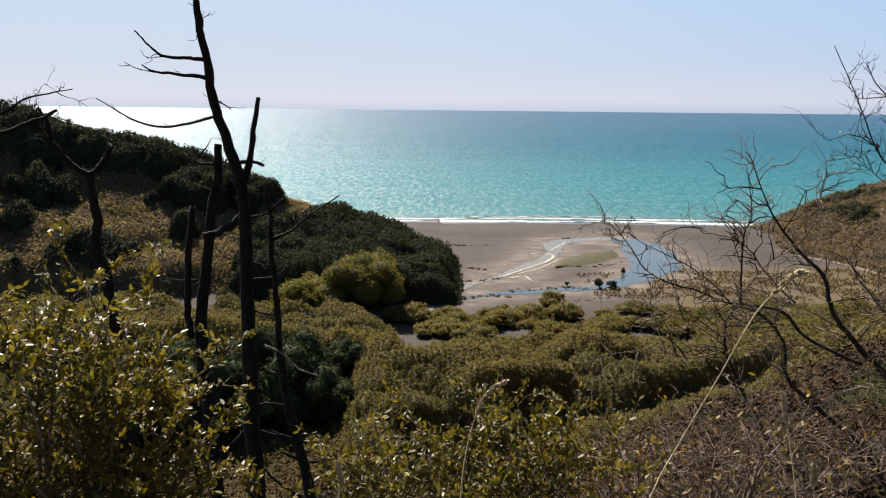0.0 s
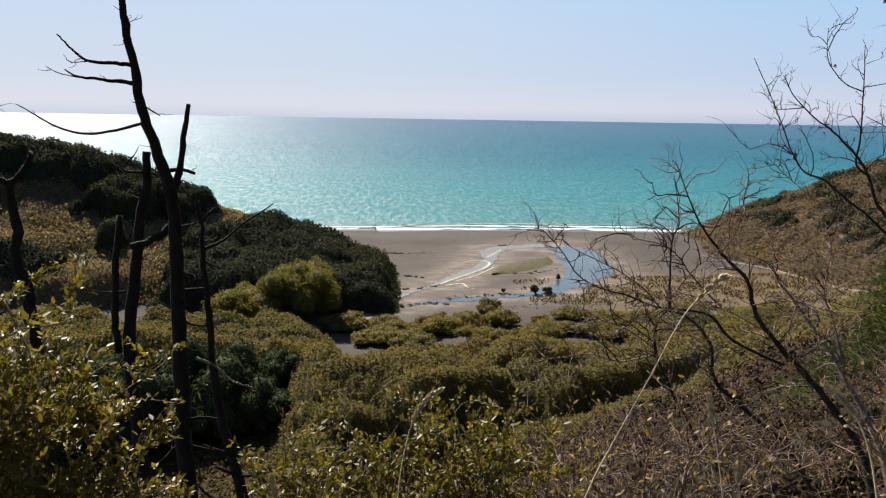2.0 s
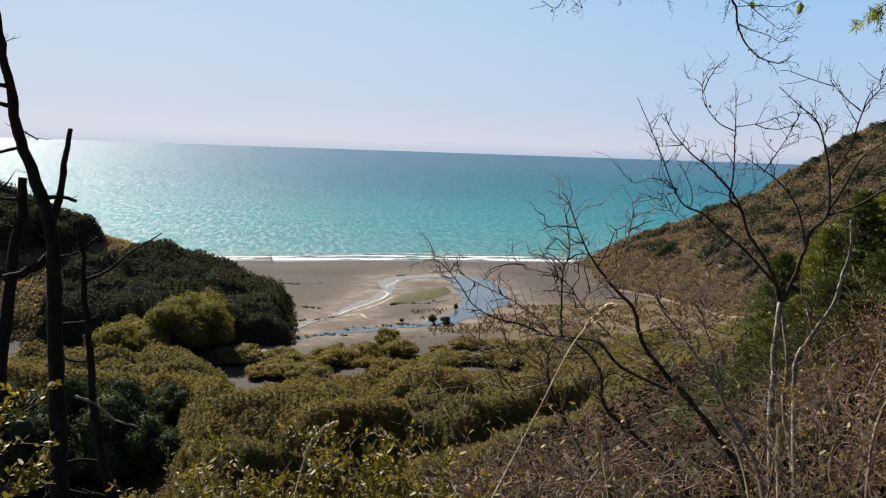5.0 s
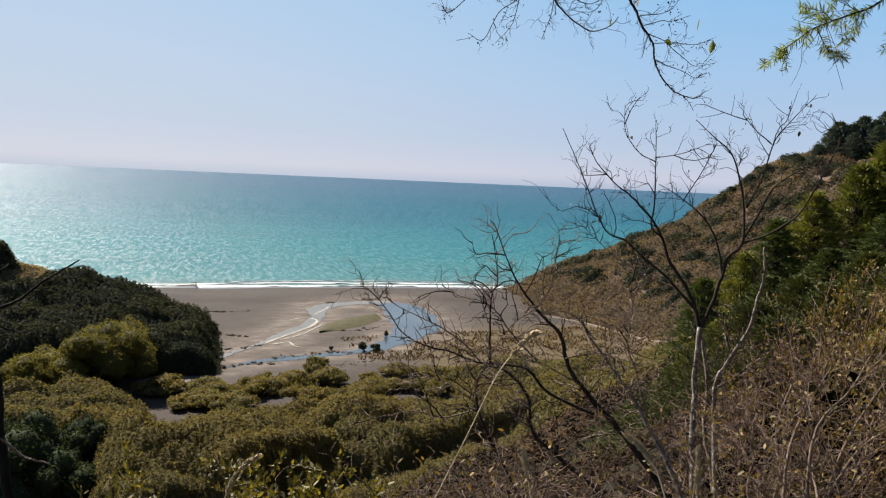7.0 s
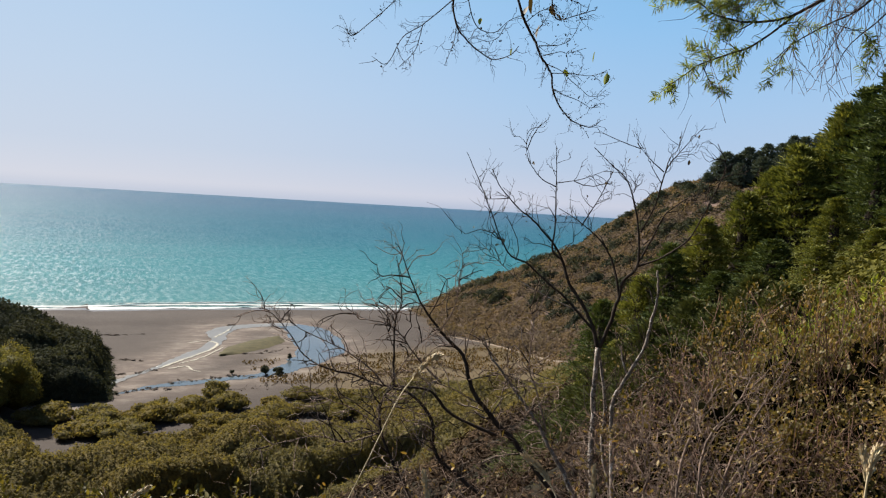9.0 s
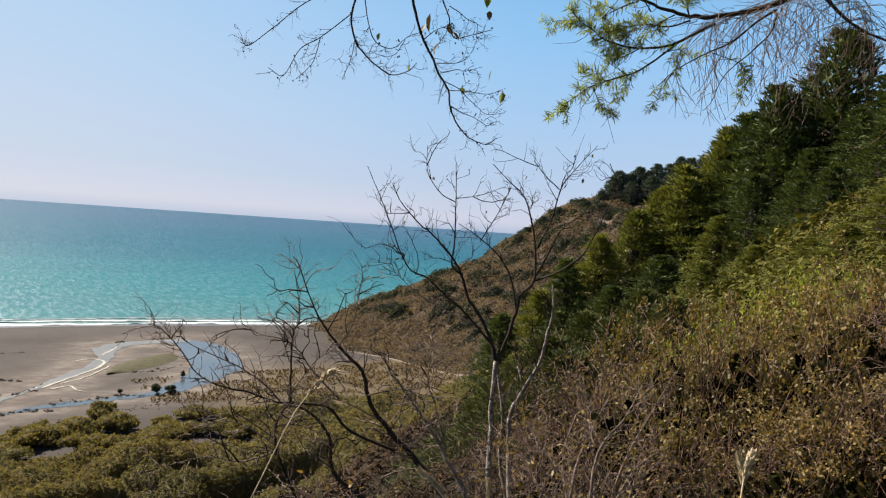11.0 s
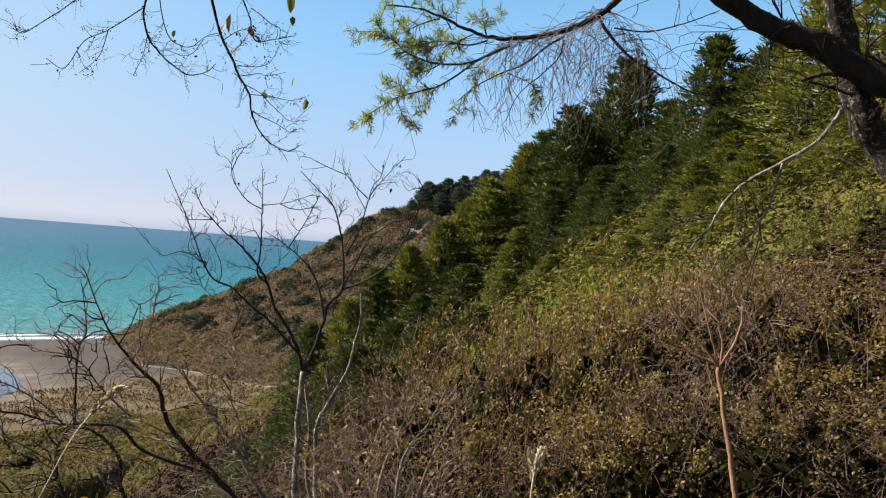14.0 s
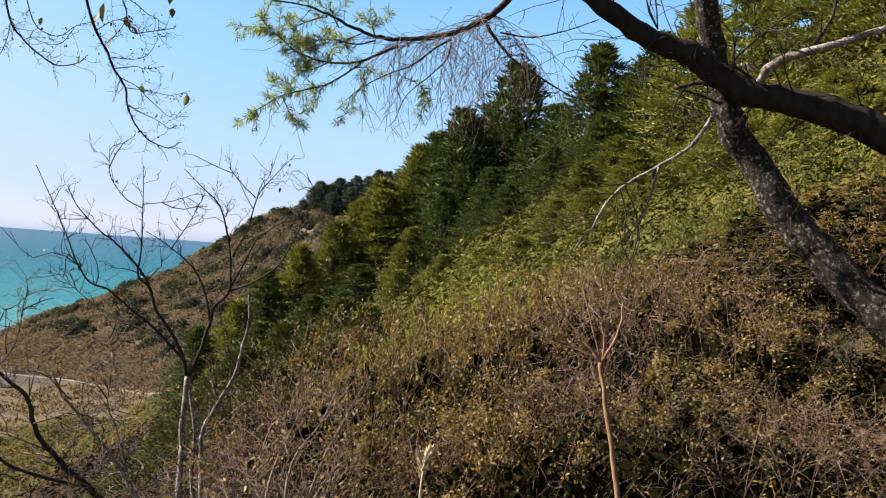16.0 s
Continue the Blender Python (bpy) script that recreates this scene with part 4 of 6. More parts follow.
snag = thing("dead_tree", "tall blackened dead conifer with broken side branches", "dead tree", (-1.54, 5.87, 44.79), "dead trees on the slope")
limb(snag, "trunk", [(-1.54, 5.87, 44.79), (-1.72, 6.62, 45.84), (-1.84, 7.04, 46.67), (-1.94, 7.38, 47.61), (-2.00, 7.61, 48.55), (-2.05, 7.68, 49.14), (-2.18, 7.69, 49.61), (-2.27, 7.67, 50.01), (-2.32, 7.64, 50.47), (-2.37, 7.58, 50.96), (-2.41, 7.51, 51.31)], 0.0917, 0.0266, M_DEADBARK)
limb(snag, "limb", [(-2.05, 7.68, 49.14), (-1.99, 7.73, 49.42), (-1.92, 7.76, 49.76), (-1.86, 7.78, 50.11)], 0.0414, 0.0207, M_DEADBARK)
limb(snag, "limb", [(-2.02, 7.67, 48.97), (-2.15, 7.62, 48.83), (-2.29, 7.56, 48.76), (-2.40, 7.53, 48.74)], 0.0414, 0.0325, M_DEADBARK)
limb(snag, "branch", [(-2.32, 7.64, 50.46), (-2.50, 7.58, 50.48), (-2.69, 7.52, 50.49), (-2.81, 7.47, 50.58), (-2.92, 7.42, 50.71)], 0.0207, 0.0059, M_DEADBARK)
limb(snag, "branch", [(-2.32, 7.65, 50.29), (-2.56, 7.57, 50.31), (-2.76, 7.50, 50.33), (-2.88, 7.45, 50.40)], 0.0207, 0.0059, M_DEADBARK)
limb(snag, "branch", [(-2.27, 7.67, 49.92), (-2.53, 7.59, 49.85), (-2.77, 7.50, 49.82), (-2.99, 7.42, 49.88), (-3.12, 7.37, 49.97), (-3.27, 7.30, 50.08)], 0.0148, 0.0044, M_DEADBARK)
limb(snag, "branch", [(-2.09, 7.70, 49.45), (-1.97, 7.74, 49.47), (-1.82, 7.77, 49.43)], 0.0237, 0.0148, M_DEADBARK)
limb(snag, "branch", [(-2.32, 7.62, 50.70), (-2.39, 7.60, 50.69)], 0.0118, 0.0089, M_DEADBARK)
limb(snag, "branch", [(-2.25, 7.68, 50.08), (-2.19, 7.69, 50.04), (-2.12, 7.71, 49.99)], 0.0089, 0.0059, M_DEADBARK)
limb(snag, "branch", [(-2.69, 7.52, 50.48), (-2.83, 7.47, 50.46)], 0.0059, 0.0030, M_DEADBARK)
limb(snag, "branch", [(-2.77, 7.50, 50.33), (-2.93, 7.43, 50.37), (-3.02, 7.39, 50.42)], 0.0059, 0.0030, M_DEADBARK)
limb(snag, "branch", [(-2.00, 7.60, 48.49), (-1.81, 7.63, 48.43), (-1.64, 7.68, 48.47)], 0.0118, 0.0059, M_DEADBARK)
limb(snag, "branch", [(-1.97, 7.50, 48.02), (-1.80, 7.52, 47.95), (-1.63, 7.56, 47.94), (-1.50, 7.60, 47.99)], 0.0118, 0.0044, M_DEADBARK)
limb(snag, "branch", [(-1.95, 7.43, 47.77), (-1.79, 7.45, 47.70), (-1.62, 7.49, 47.70)], 0.0089, 0.0044, M_DEADBARK)
limb(snag, "branch", [(-1.97, 7.43, 47.80), (-2.08, 7.39, 47.75), (-2.17, 7.38, 47.79)], 0.0118, 0.0059, M_DEADBARK)
limb(snag, "branch", [(-2.00, 7.51, 48.10), (-2.08, 7.50, 48.15), (-2.15, 7.49, 48.20)], 0.0118, 0.0059, M_DEADBARK)
limb(snag, "branch", [(-1.97, 7.56, 48.29), (-1.72, 7.62, 48.30)], 0.0148, 0.0148, M_DEADBARK)
limb(snag, "branch", [(-2.03, 7.66, 48.89), (-1.84, 7.71, 48.95), (-1.70, 7.75, 48.99)], 0.0148, 0.0059, M_DEADBARK)
limb(snag, "branch", [(-1.88, 7.21, 47.08), (-1.73, 7.25, 47.09), (-1.54, 7.28, 47.06)], 0.0148, 0.0118, M_DEADBARK)
limb(snag, "branch", [(-1.85, 7.13, 46.87), (-1.69, 7.14, 46.82), (-1.33, 7.17, 46.71)], 0.0178, 0.0118, M_DEADBARK)
limb(snag, "branch", [(-1.86, 7.12, 46.85), (-1.74, 7.12, 46.79), (-1.64, 7.10, 46.70)], 0.0118, 0.0059, M_DEADBARK)
twig_part(snag, 34, 0.160, 0.0045, M_DEADBARK, depth=1, up=0.0, lo=0.35, split=True)

snagb = thing("dead_tree", "bare blackened dead trunk with a broken top", "dead tree", (-1.93, 6.08, 44.54), "dead trees on the slope")
limb(snagb, "trunk", [(-1.93, 6.08, 44.54), (-2.19, 6.92, 45.77), (-2.34, 7.22, 46.40), (-2.45, 7.40, 46.87), (-2.56, 7.61, 47.53), (-2.56, 7.81, 48.26), (-2.50, 7.93, 48.78), (-2.42, 8.01, 49.25), (-2.36, 8.05, 49.63)], 0.0839, 0.0404, M_DEADBARK)
limb(snagb, "branch", [(-2.46, 7.34, 46.74), (-2.38, 7.39, 46.78), (-2.29, 7.45, 46.88)], 0.0155, 0.0062, M_DEADBARK)
limb(snagb, "branch", [(-2.33, 7.27, 46.50), (-2.21, 7.34, 46.56), (-2.03, 7.46, 46.72)], 0.0186, 0.0093, M_DEADBARK)
limb(snagb, "branch", [(-2.34, 7.28, 46.53), (-2.52, 7.23, 46.55), (-2.67, 7.17, 46.53)], 0.0124, 0.0062, M_DEADBARK)
limb(snagb, "branch", [(-2.56, 7.80, 48.23), (-2.72, 7.75, 48.23), (-2.96, 7.67, 48.29)], 0.0124, 0.0047, M_DEADBARK)
limb(snagb, "branch", [(-2.61, 7.63, 47.64), (-2.65, 7.77, 48.21), (-2.62, 7.92, 48.99)], 0.0373, 0.0311, M_DEADBARK)
limb(snagb, "branch", [(-2.41, 8.03, 49.42), (-2.54, 7.99, 49.44), (-2.64, 7.96, 49.49)], 0.0155, 0.0062, M_DEADBARK)
limb(snagb, "branch", [(-2.56, 7.98, 49.49), (-2.48, 8.02, 49.59), (-2.44, 8.03, 49.66)], 0.0093, 0.0031, M_DEADBARK)
twig_part(snagb, 26, 0.200, 0.0045, M_DEADBARK, depth=1, up=0.0, lo=0.3, split=True)

snagc = thing("dead_tree", "slender leaning dead tree with pale snapped branches", "dead tree", (-0.88, 5.62, 44.96), "dead trees on the slope")
limb(snagc, "trunk", [(-0.88, 5.62, 44.96), (-1.12, 6.32, 45.93), (-1.25, 6.62, 46.48), (-1.37, 6.83, 46.95), (-1.48, 6.93, 47.25), (-1.56, 7.04, 47.61), (-1.62, 7.16, 48.02), (-1.66, 7.26, 48.50), (-1.68, 7.33, 48.88), (-1.72, 7.36, 49.21)], 0.0618, 0.0169, M_DEADBARK)
limb(snagc, "branch", [(-1.66, 7.31, 48.75), (-1.50, 7.36, 48.82), (-1.30, 7.42, 48.98), (-1.02, 7.49, 49.17)], 0.0169, 0.0056, M_DEADBARK)
limb(snagc, "branch", [(-1.69, 7.34, 49.00), (-1.62, 7.37, 49.08), (-1.56, 7.39, 49.14)], 0.0141, 0.0084, M_DEADBARK)
limb(snagc, "branch", [(-1.66, 7.29, 48.64), (-1.46, 7.32, 48.55), (-1.35, 7.34, 48.58)], 0.0084, 0.0028, M_DEADBARK)
limb(snagc, "branch", [(-1.49, 6.74, 46.82), (-1.28, 6.74, 46.73), (-1.10, 6.77, 46.73), (-0.92, 6.83, 46.80), (-0.73, 6.87, 46.83)], 0.0169, 0.0070, M_DEADBARK)
limb(snagc, "branch", [(-1.34, 6.81, 46.90), (-1.50, 6.80, 46.96), (-1.66, 6.80, 47.03)], 0.0141, 0.0084, M_DEADBARK)
limb(snagc, "branch", [(-1.29, 6.59, 46.44), (-1.53, 6.62, 46.59), (-1.64, 6.64, 46.69)], 0.0169, 0.0084, M_DEADBARK)
limb(snagc, "branch", [(-1.71, 7.06, 47.76), (-1.54, 7.07, 47.68), (-1.38, 7.06, 47.53), (-1.18, 7.06, 47.45)], 0.0141, 0.0070, M_GREYBARK)
limb(snagc, "branch", [(-1.69, 7.00, 47.56), (-1.64, 7.00, 47.52), (-1.59, 7.00, 47.51)], 0.0112, 0.0056, M_GREYBARK)
twig_part(snagc, 30, 0.160, 0.0040, M_DEADBARK, depth=1, up=0.0, lo=0.25, split=True)

snagd = thing("dead_tree", "small forked dead tree behind the leafy shrub", "dead tree", (-2.18, 4.95, 45.55), "dead trees on the slope")
limb(snagd, "trunk", [(-2.18, 4.95, 45.55), (-2.43, 5.51, 46.43), (-2.59, 5.88, 47.21), (-2.70, 6.14, 48.00), (-2.80, 6.25, 48.55), (-2.86, 6.27, 48.79), (-2.89, 6.30, 49.05), (-2.92, 6.33, 49.35), (-2.93, 6.33, 49.45)], 0.0621, 0.0337, M_DEADBARK)
limb(snagd, "limb", [(-2.93, 6.33, 49.44), (-3.06, 6.28, 49.53), (-3.17, 6.23, 49.69), (-3.21, 6.22, 49.86), (-3.24, 6.21, 49.98)], 0.0285, 0.0129, M_DEADBARK)
limb(snagd, "limb", [(-2.93, 6.33, 49.44), (-2.86, 6.37, 49.51), (-2.81, 6.40, 49.61), (-2.78, 6.42, 49.69)], 0.0285, 0.0207, M_DEADBARK)
limb(snagd, "branch", [(-2.83, 6.27, 48.70), (-2.71, 6.33, 48.72), (-2.61, 6.39, 48.82)], 0.0129, 0.0052, M_DEADBARK)
twig_part(snagd, 16, 0.200, 0.0040, M_DEADBARK, depth=1, up=0.05, lo=0.4, split=True)

snage = thing("dead_branch", "thin dead branch reaching in over the shrub", "branch", (-3.32, 3.72, 49.60))
limb(snage, "limb", [(-3.32, 3.72, 49.60), (-2.93, 4.04, 49.71), (-2.63, 4.25, 49.81), (-2.49, 4.33, 49.87), (-2.34, 4.42, 49.93), (-2.23, 4.47, 49.98)], 0.0296, 0.0092, M_DEADBARK)
limb(snage, "branch", [(-2.93, 4.04, 49.71), (-2.63, 4.25, 49.89), (-2.49, 4.34, 49.95), (-2.36, 4.41, 50.05), (-2.24, 4.47, 50.08), (-2.15, 4.51, 50.10)], 0.0111, 0.0028, M_DEADBARK)
twig_part(snage, 12, 0.160, 0.0030, M_DEADBARK, depth=2, up=0.1, lo=0.5, split=True)

bare = thing("bare_tree", "slender leafless tree with fine grey twigs", "bare tree", (3.44, 4.33, 46.57), "leafless trees below the path")
limb(bare, "trunk", [(3.44, 4.33, 46.57), (3.64, 4.74, 47.41), (3.73, 4.97, 48.05), (3.79, 5.08, 48.48), (3.85, 5.15, 48.94)], 0.0269, 0.0202, M_GREYBARK)
limb(bare, "trunk", [(3.57, 4.35, 46.53), (3.85, 4.80, 47.58), (3.88, 5.02, 48.11), (3.93, 5.10, 48.46), (3.92, 5.21, 48.85)], 0.0191, 0.0123, M_GREYBARK)
limb(bare, "trunk", [(3.51, 4.08, 46.70), (3.70, 4.57, 47.69), (3.77, 4.77, 48.28), (3.81, 4.83, 48.56), (3.91, 4.81, 48.77), (4.00, 4.78, 48.98), (4.06, 4.78, 49.18), (4.10, 4.77, 49.39), (4.11, 4.79, 49.62)], 0.0209, 0.0078, M_GREYBARK)
limb(bare, "limb", [(3.85, 5.15, 48.94), (3.83, 5.20, 49.08), (3.75, 5.28, 49.29), (3.67, 5.36, 49.46), (3.63, 5.40, 49.62), (3.55, 5.46, 49.78), (3.42, 5.55, 49.94), (3.31, 5.61, 50.03), (3.16, 5.69, 50.20), (3.07, 5.73, 50.37)], 0.0175, 0.0027, M_DARKTWIG)
limb(bare, "limb", [(3.83, 5.20, 49.08), (3.73, 5.28, 49.20), (3.65, 5.35, 49.31), (3.53, 5.44, 49.42), (3.37, 5.56, 49.58), (3.24, 5.64, 49.64), (3.15, 5.70, 49.82), (3.08, 5.74, 50.01), (3.00, 5.77, 50.20), (2.87, 5.82, 50.50)], 0.0121, 0.0027, M_DARKTWIG)
limb(bare, "limb", [(3.62, 5.40, 49.63), (3.55, 5.46, 49.72), (3.56, 5.46, 49.91), (3.54, 5.46, 50.24), (3.52, 5.46, 50.58)], 0.0108, 0.0027, M_DARKTWIG)
limb(bare, "branch", [(3.54, 5.46, 50.25), (3.43, 5.53, 50.32), (3.32, 5.58, 50.49), (3.30, 5.58, 50.71)], 0.0054, 0.0020, M_DARKTWIG)
limb(bare, "branch", [(3.71, 5.30, 49.23), (3.51, 5.45, 49.33), (3.31, 5.58, 49.45), (3.14, 5.70, 49.62), (2.96, 5.80, 49.81)], 0.0067, 0.0020, M_GREYBARK)
limb(bare, "limb", [(3.86, 5.14, 48.94), (3.94, 5.12, 49.18), (4.00, 5.11, 49.37), (4.04, 5.09, 49.52), (4.12, 5.04, 49.64), (4.13, 5.05, 49.91), (4.09, 5.08, 50.14), (4.02, 5.12, 50.33), (3.90, 5.21, 50.46), (3.77, 5.28, 50.59)], 0.0162, 0.0027, M_DARKTWIG)
limb(bare, "limb", [(4.00, 5.11, 49.36), (3.98, 5.15, 49.56), (3.92, 5.20, 49.74), (3.82, 5.28, 49.88), (3.72, 5.35, 49.97), (3.58, 5.45, 50.07)], 0.0108, 0.0027, M_DARKTWIG)
limb(bare, "limb", [(4.12, 5.04, 49.63), (4.28, 4.92, 49.73), (4.41, 4.81, 49.88), (4.49, 4.74, 50.08), (4.53, 4.69, 50.23), (4.58, 4.63, 50.47), (4.52, 4.67, 50.65)], 0.0094, 0.0027, M_DARKTWIG)
limb(bare, "limb", [(4.12, 5.05, 49.66), (4.20, 4.99, 49.86), (4.25, 4.95, 50.01), (4.30, 4.90, 50.11), (4.41, 4.80, 50.22), (4.57, 4.65, 50.28)], 0.0094, 0.0020, M_DARKTWIG)
limb(bare, "branch", [(4.13, 5.05, 49.91), (4.21, 4.99, 50.15), (4.25, 4.93, 50.44), (4.32, 4.85, 50.59), (4.43, 4.73, 50.79)], 0.0081, 0.0020, M_DARKTWIG)
limb(bare, "branch", [(4.24, 4.95, 50.41), (4.13, 5.02, 50.52), (4.05, 5.08, 50.64)], 0.0054, 0.0020, M_DARKTWIG)
limb(bare, "branch", [(3.54, 5.46, 50.28), (3.71, 5.35, 50.32), (3.88, 5.22, 50.41)], 0.0040, 0.0020, M_DARKTWIG)
limb(bare, "branch", [(3.74, 5.34, 49.93), (3.84, 5.26, 50.17), (3.92, 5.19, 50.41)], 0.0054, 0.0020, M_DARKTWIG)
limb(bare, "limb", [(4.03, 4.96, 48.73), (4.01, 5.01, 48.86), (4.00, 5.05, 48.97)], 0.0094, 0.0054, M_GREYBARK)
limb(bare, "branch", [(3.93, 4.98, 48.49), (4.07, 4.91, 48.62), (4.20, 4.83, 48.75), (4.28, 4.75, 48.71)], 0.0054, 0.0020, M_GREYBARK)
twig_part(bare, 34, 0.380, 0.0046, M_DARKTWIG, depth=2, up=0.40, lo=0.35)
twig_part(bare, 230, 0.220, 0.0030, M_DARKTWIG, depth=2, up=0.30, lo=0.3)
dry_leaves(bare, 34, 0.020, 21)

spread = thing("bare_tree", "spreading leafless bush-tree with crooked dark limbs", "bare tree", (2.75, 3.58, 47.40), "leafless trees below the path")
limb(spread, "trunk", [(2.75, 3.58, 47.40), (2.80, 3.93, 48.04), (2.71, 4.12, 48.31), (2.61, 4.23, 48.44), (2.49, 4.35, 48.59), (2.39, 4.45, 48.74), (2.35, 4.51, 48.88), (2.32, 4.56, 49.02), (2.26, 4.61, 49.10), (2.17, 4.67, 49.20)], 0.0215, 0.0097, M_DARKTWIG)
limb(spread, "trunk", [(2.94, 3.66, 47.31), (3.02, 4.01, 47.97), (2.98, 4.17, 48.26), (2.93, 4.26, 48.40), (2.88, 4.34, 48.53), (2.83, 4.41, 48.64), (2.75, 4.50, 48.77), (2.68, 4.57, 48.88), (2.59, 4.65, 49.03), (2.53, 4.70, 49.14)], 0.0190, 0.0056, M_GREYBARK)
limb(spread, "trunk", [(2.51, 3.43, 47.54), (2.35, 3.88, 48.13), (2.14, 4.10, 48.36), (2.03, 4.19, 48.45), (1.99, 4.24, 48.54), (1.99, 4.28, 48.67), (1.95, 4.33, 48.77), (1.86, 4.39, 48.85), (1.75, 4.44, 48.87)], 0.0142, 0.0071, M_DARKTWIG)
limb(spread, "trunk", [(2.44, 3.38, 47.59), (1.94, 3.93, 48.04), (1.77, 4.15, 48.35), (1.71, 4.22, 48.47), (1.66, 4.28, 48.60), (1.65, 4.33, 48.72), (1.67, 4.34, 48.82), (1.74, 4.34, 48.90)], 0.0119, 0.0060, M_DARKTWIG)
limb(spread, "limb", [(2.13, 4.58, 49.22), (2.06, 4.62, 49.32), (2.01, 4.66, 49.41), (1.96, 4.69, 49.53), (1.90, 4.73, 49.71), (1.86, 4.75, 49.77)], 0.0085, 0.0021, M_DARKTWIG)
limb(spread, "limb", [(2.44, 4.25, 48.57), (2.19, 4.42, 48.68), (2.08, 4.51, 48.81), (1.90, 4.59, 48.83), (1.77, 4.64, 48.84), (1.60, 4.72, 48.90), (1.44, 4.77, 48.94), (1.31, 4.83, 49.01), (1.21, 4.88, 49.15), (1.09, 4.92, 49.28), (1.02, 4.94, 49.30)], 0.0106, 0.0021, M_DARKTWIG)
limb(spread, "branch", [(1.80, 4.63, 48.83), (1.71, 4.69, 48.94), (1.57, 4.76, 49.04), (1.47, 4.80, 49.09), (1.31, 4.86, 49.16), (1.21, 4.89, 49.22)], 0.0063, 0.0021, M_TWIG)
limb(spread, "limb", [(1.85, 4.61, 48.83), (1.86, 4.66, 49.06), (1.87, 4.69, 49.27), (1.91, 4.69, 49.38), (1.87, 4.74, 49.68)], 0.0085, 0.0021, M_DARKTWIG)
limb(spread, "branch", [(1.85, 4.67, 49.09), (1.80, 4.72, 49.26), (1.74, 4.76, 49.37)], 0.0042, 0.0016, M_TWIG)
limb(spread, "branch", [(2.14, 4.50, 48.87), (2.05, 4.56, 48.96), (1.97, 4.61, 49.06), (1.91, 4.66, 49.16), (1.81, 4.71, 49.23), (1.67, 4.76, 49.26), (1.55, 4.81, 49.33)], 0.0063, 0.0016, M_TWIG)
limb(spread, "branch", [(1.76, 4.57, 48.57), (1.70, 4.61, 48.62), (1.57, 4.68, 48.70), (1.44, 4.73, 48.74), (1.26, 4.80, 48.83)], 0.0063, 0.0021, M_TWIG)
limb(spread, "branch", [(1.76, 4.56, 48.55), (1.63, 4.59, 48.50), (1.53, 4.62, 48.48), (1.37, 4.68, 48.51), (1.18, 4.72, 48.48), (0.97, 4.75, 48.43)], 0.0063, 0.0016, M_TWIG)
limb(spread, "branch", [(2.14, 4.57, 49.20), (2.23, 4.55, 49.36), (2.27, 4.56, 49.61), (2.32, 4.54, 49.67)], 0.0053, 0.0021, M_TWIG)
limb(spread, "branch", [(2.72, 4.10, 48.62), (2.69, 4.20, 48.85), (2.65, 4.25, 48.99), (2.67, 4.28, 49.14), (2.69, 4.29, 49.28), (2.66, 4.33, 49.43)], 0.0063, 0.0021, M_TWIG)
limb(spread, "branch", [(2.30, 4.42, 48.90), (2.44, 4.37, 48.94), (2.57, 4.31, 49.02), (2.73, 4.22, 49.05)], 0.0042, 0.0016, M_TWIG)
limb(spread, "branch", [(2.35, 4.37, 48.76), (2.20, 4.46, 48.84), (2.10, 4.51, 48.87)], 0.0053, 0.0021, M_TWIG)
limb(spread, "branch", [(2.53, 4.31, 48.95), (2.66, 4.23, 48.92), (2.79, 4.16, 48.97)], 0.0032, 0.0011, M_TWIG)
limb(spread, "branch", [(2.45, 4.26, 48.60), (2.58, 4.20, 48.64), (2.65, 4.20, 48.78)], 0.0042, 0.0016, M_TWIG)
limb(spread, "branch", [(2.77, 4.01, 48.47), (2.88, 3.99, 48.59), (2.97, 3.94, 48.64)], 0.0053, 0.0021, M_TWIG)
limb(spread, "branch", [(1.77, 4.61, 48.72), (1.87, 4.62, 48.92), (2.01, 4.61, 49.10), (2.14, 4.57, 49.20)], 0.0053, 0.0021, M_TWIG)
twig_part(spread, 80, 0.270, 0.0050, M_DARKTWIG, depth=2, up=-0.05, lo=0.1)
twig_part(spread, 110, 0.240, 0.0042, M_PALEBARK, depth=2, up=0.0, lo=0.1)
twig_part(spread, 260, 0.200, 0.0026, M_TWIG, depth=2, up=0.18, lo=0.25)

lean = thing("leaning_tree", "leaning lichen-spotted tree with a forked dark trunk", "tree", (5.02, -0.54, 48.48))
limb(lean, "trunk", [(4.45, -0.48, 48.66), (4.62, -0.14, 49.31), (4.66, 0.24, 49.68), (4.65, 0.49, 49.90), (4.62, 0.70, 50.08), (4.57, 0.90, 50.31), (4.52, 1.05, 50.53), (4.45, 1.18, 50.78), (4.39, 1.24, 51.01), (4.29, 1.29, 51.30), (4.16, 1.34, 51.64), (3.99, 1.37, 52.00)], 0.1229, 0.0556, M_LICHEN)
limb(lean, "limb", [(4.60, -0.41, 50.33), (4.54, 0.15, 50.66), (4.45, 0.46, 50.80), (4.33, 0.78, 50.92), (4.21, 1.02, 51.01), (4.05, 1.26, 51.16), (3.88, 1.48, 51.30), (3.68, 1.71, 51.44), (3.45, 1.93, 51.58)], 0.0984, 0.0434, M_LIMBBARK)
limb(lean, "limb", [(4.22, 1.03, 51.05), (4.22, 0.95, 51.14), (4.23, 0.83, 51.19), (4.25, 0.68, 51.22), (4.26, 0.56, 51.26), (4.26, 0.40, 51.32)], 0.0252, 0.0140, M_GREYBARK)
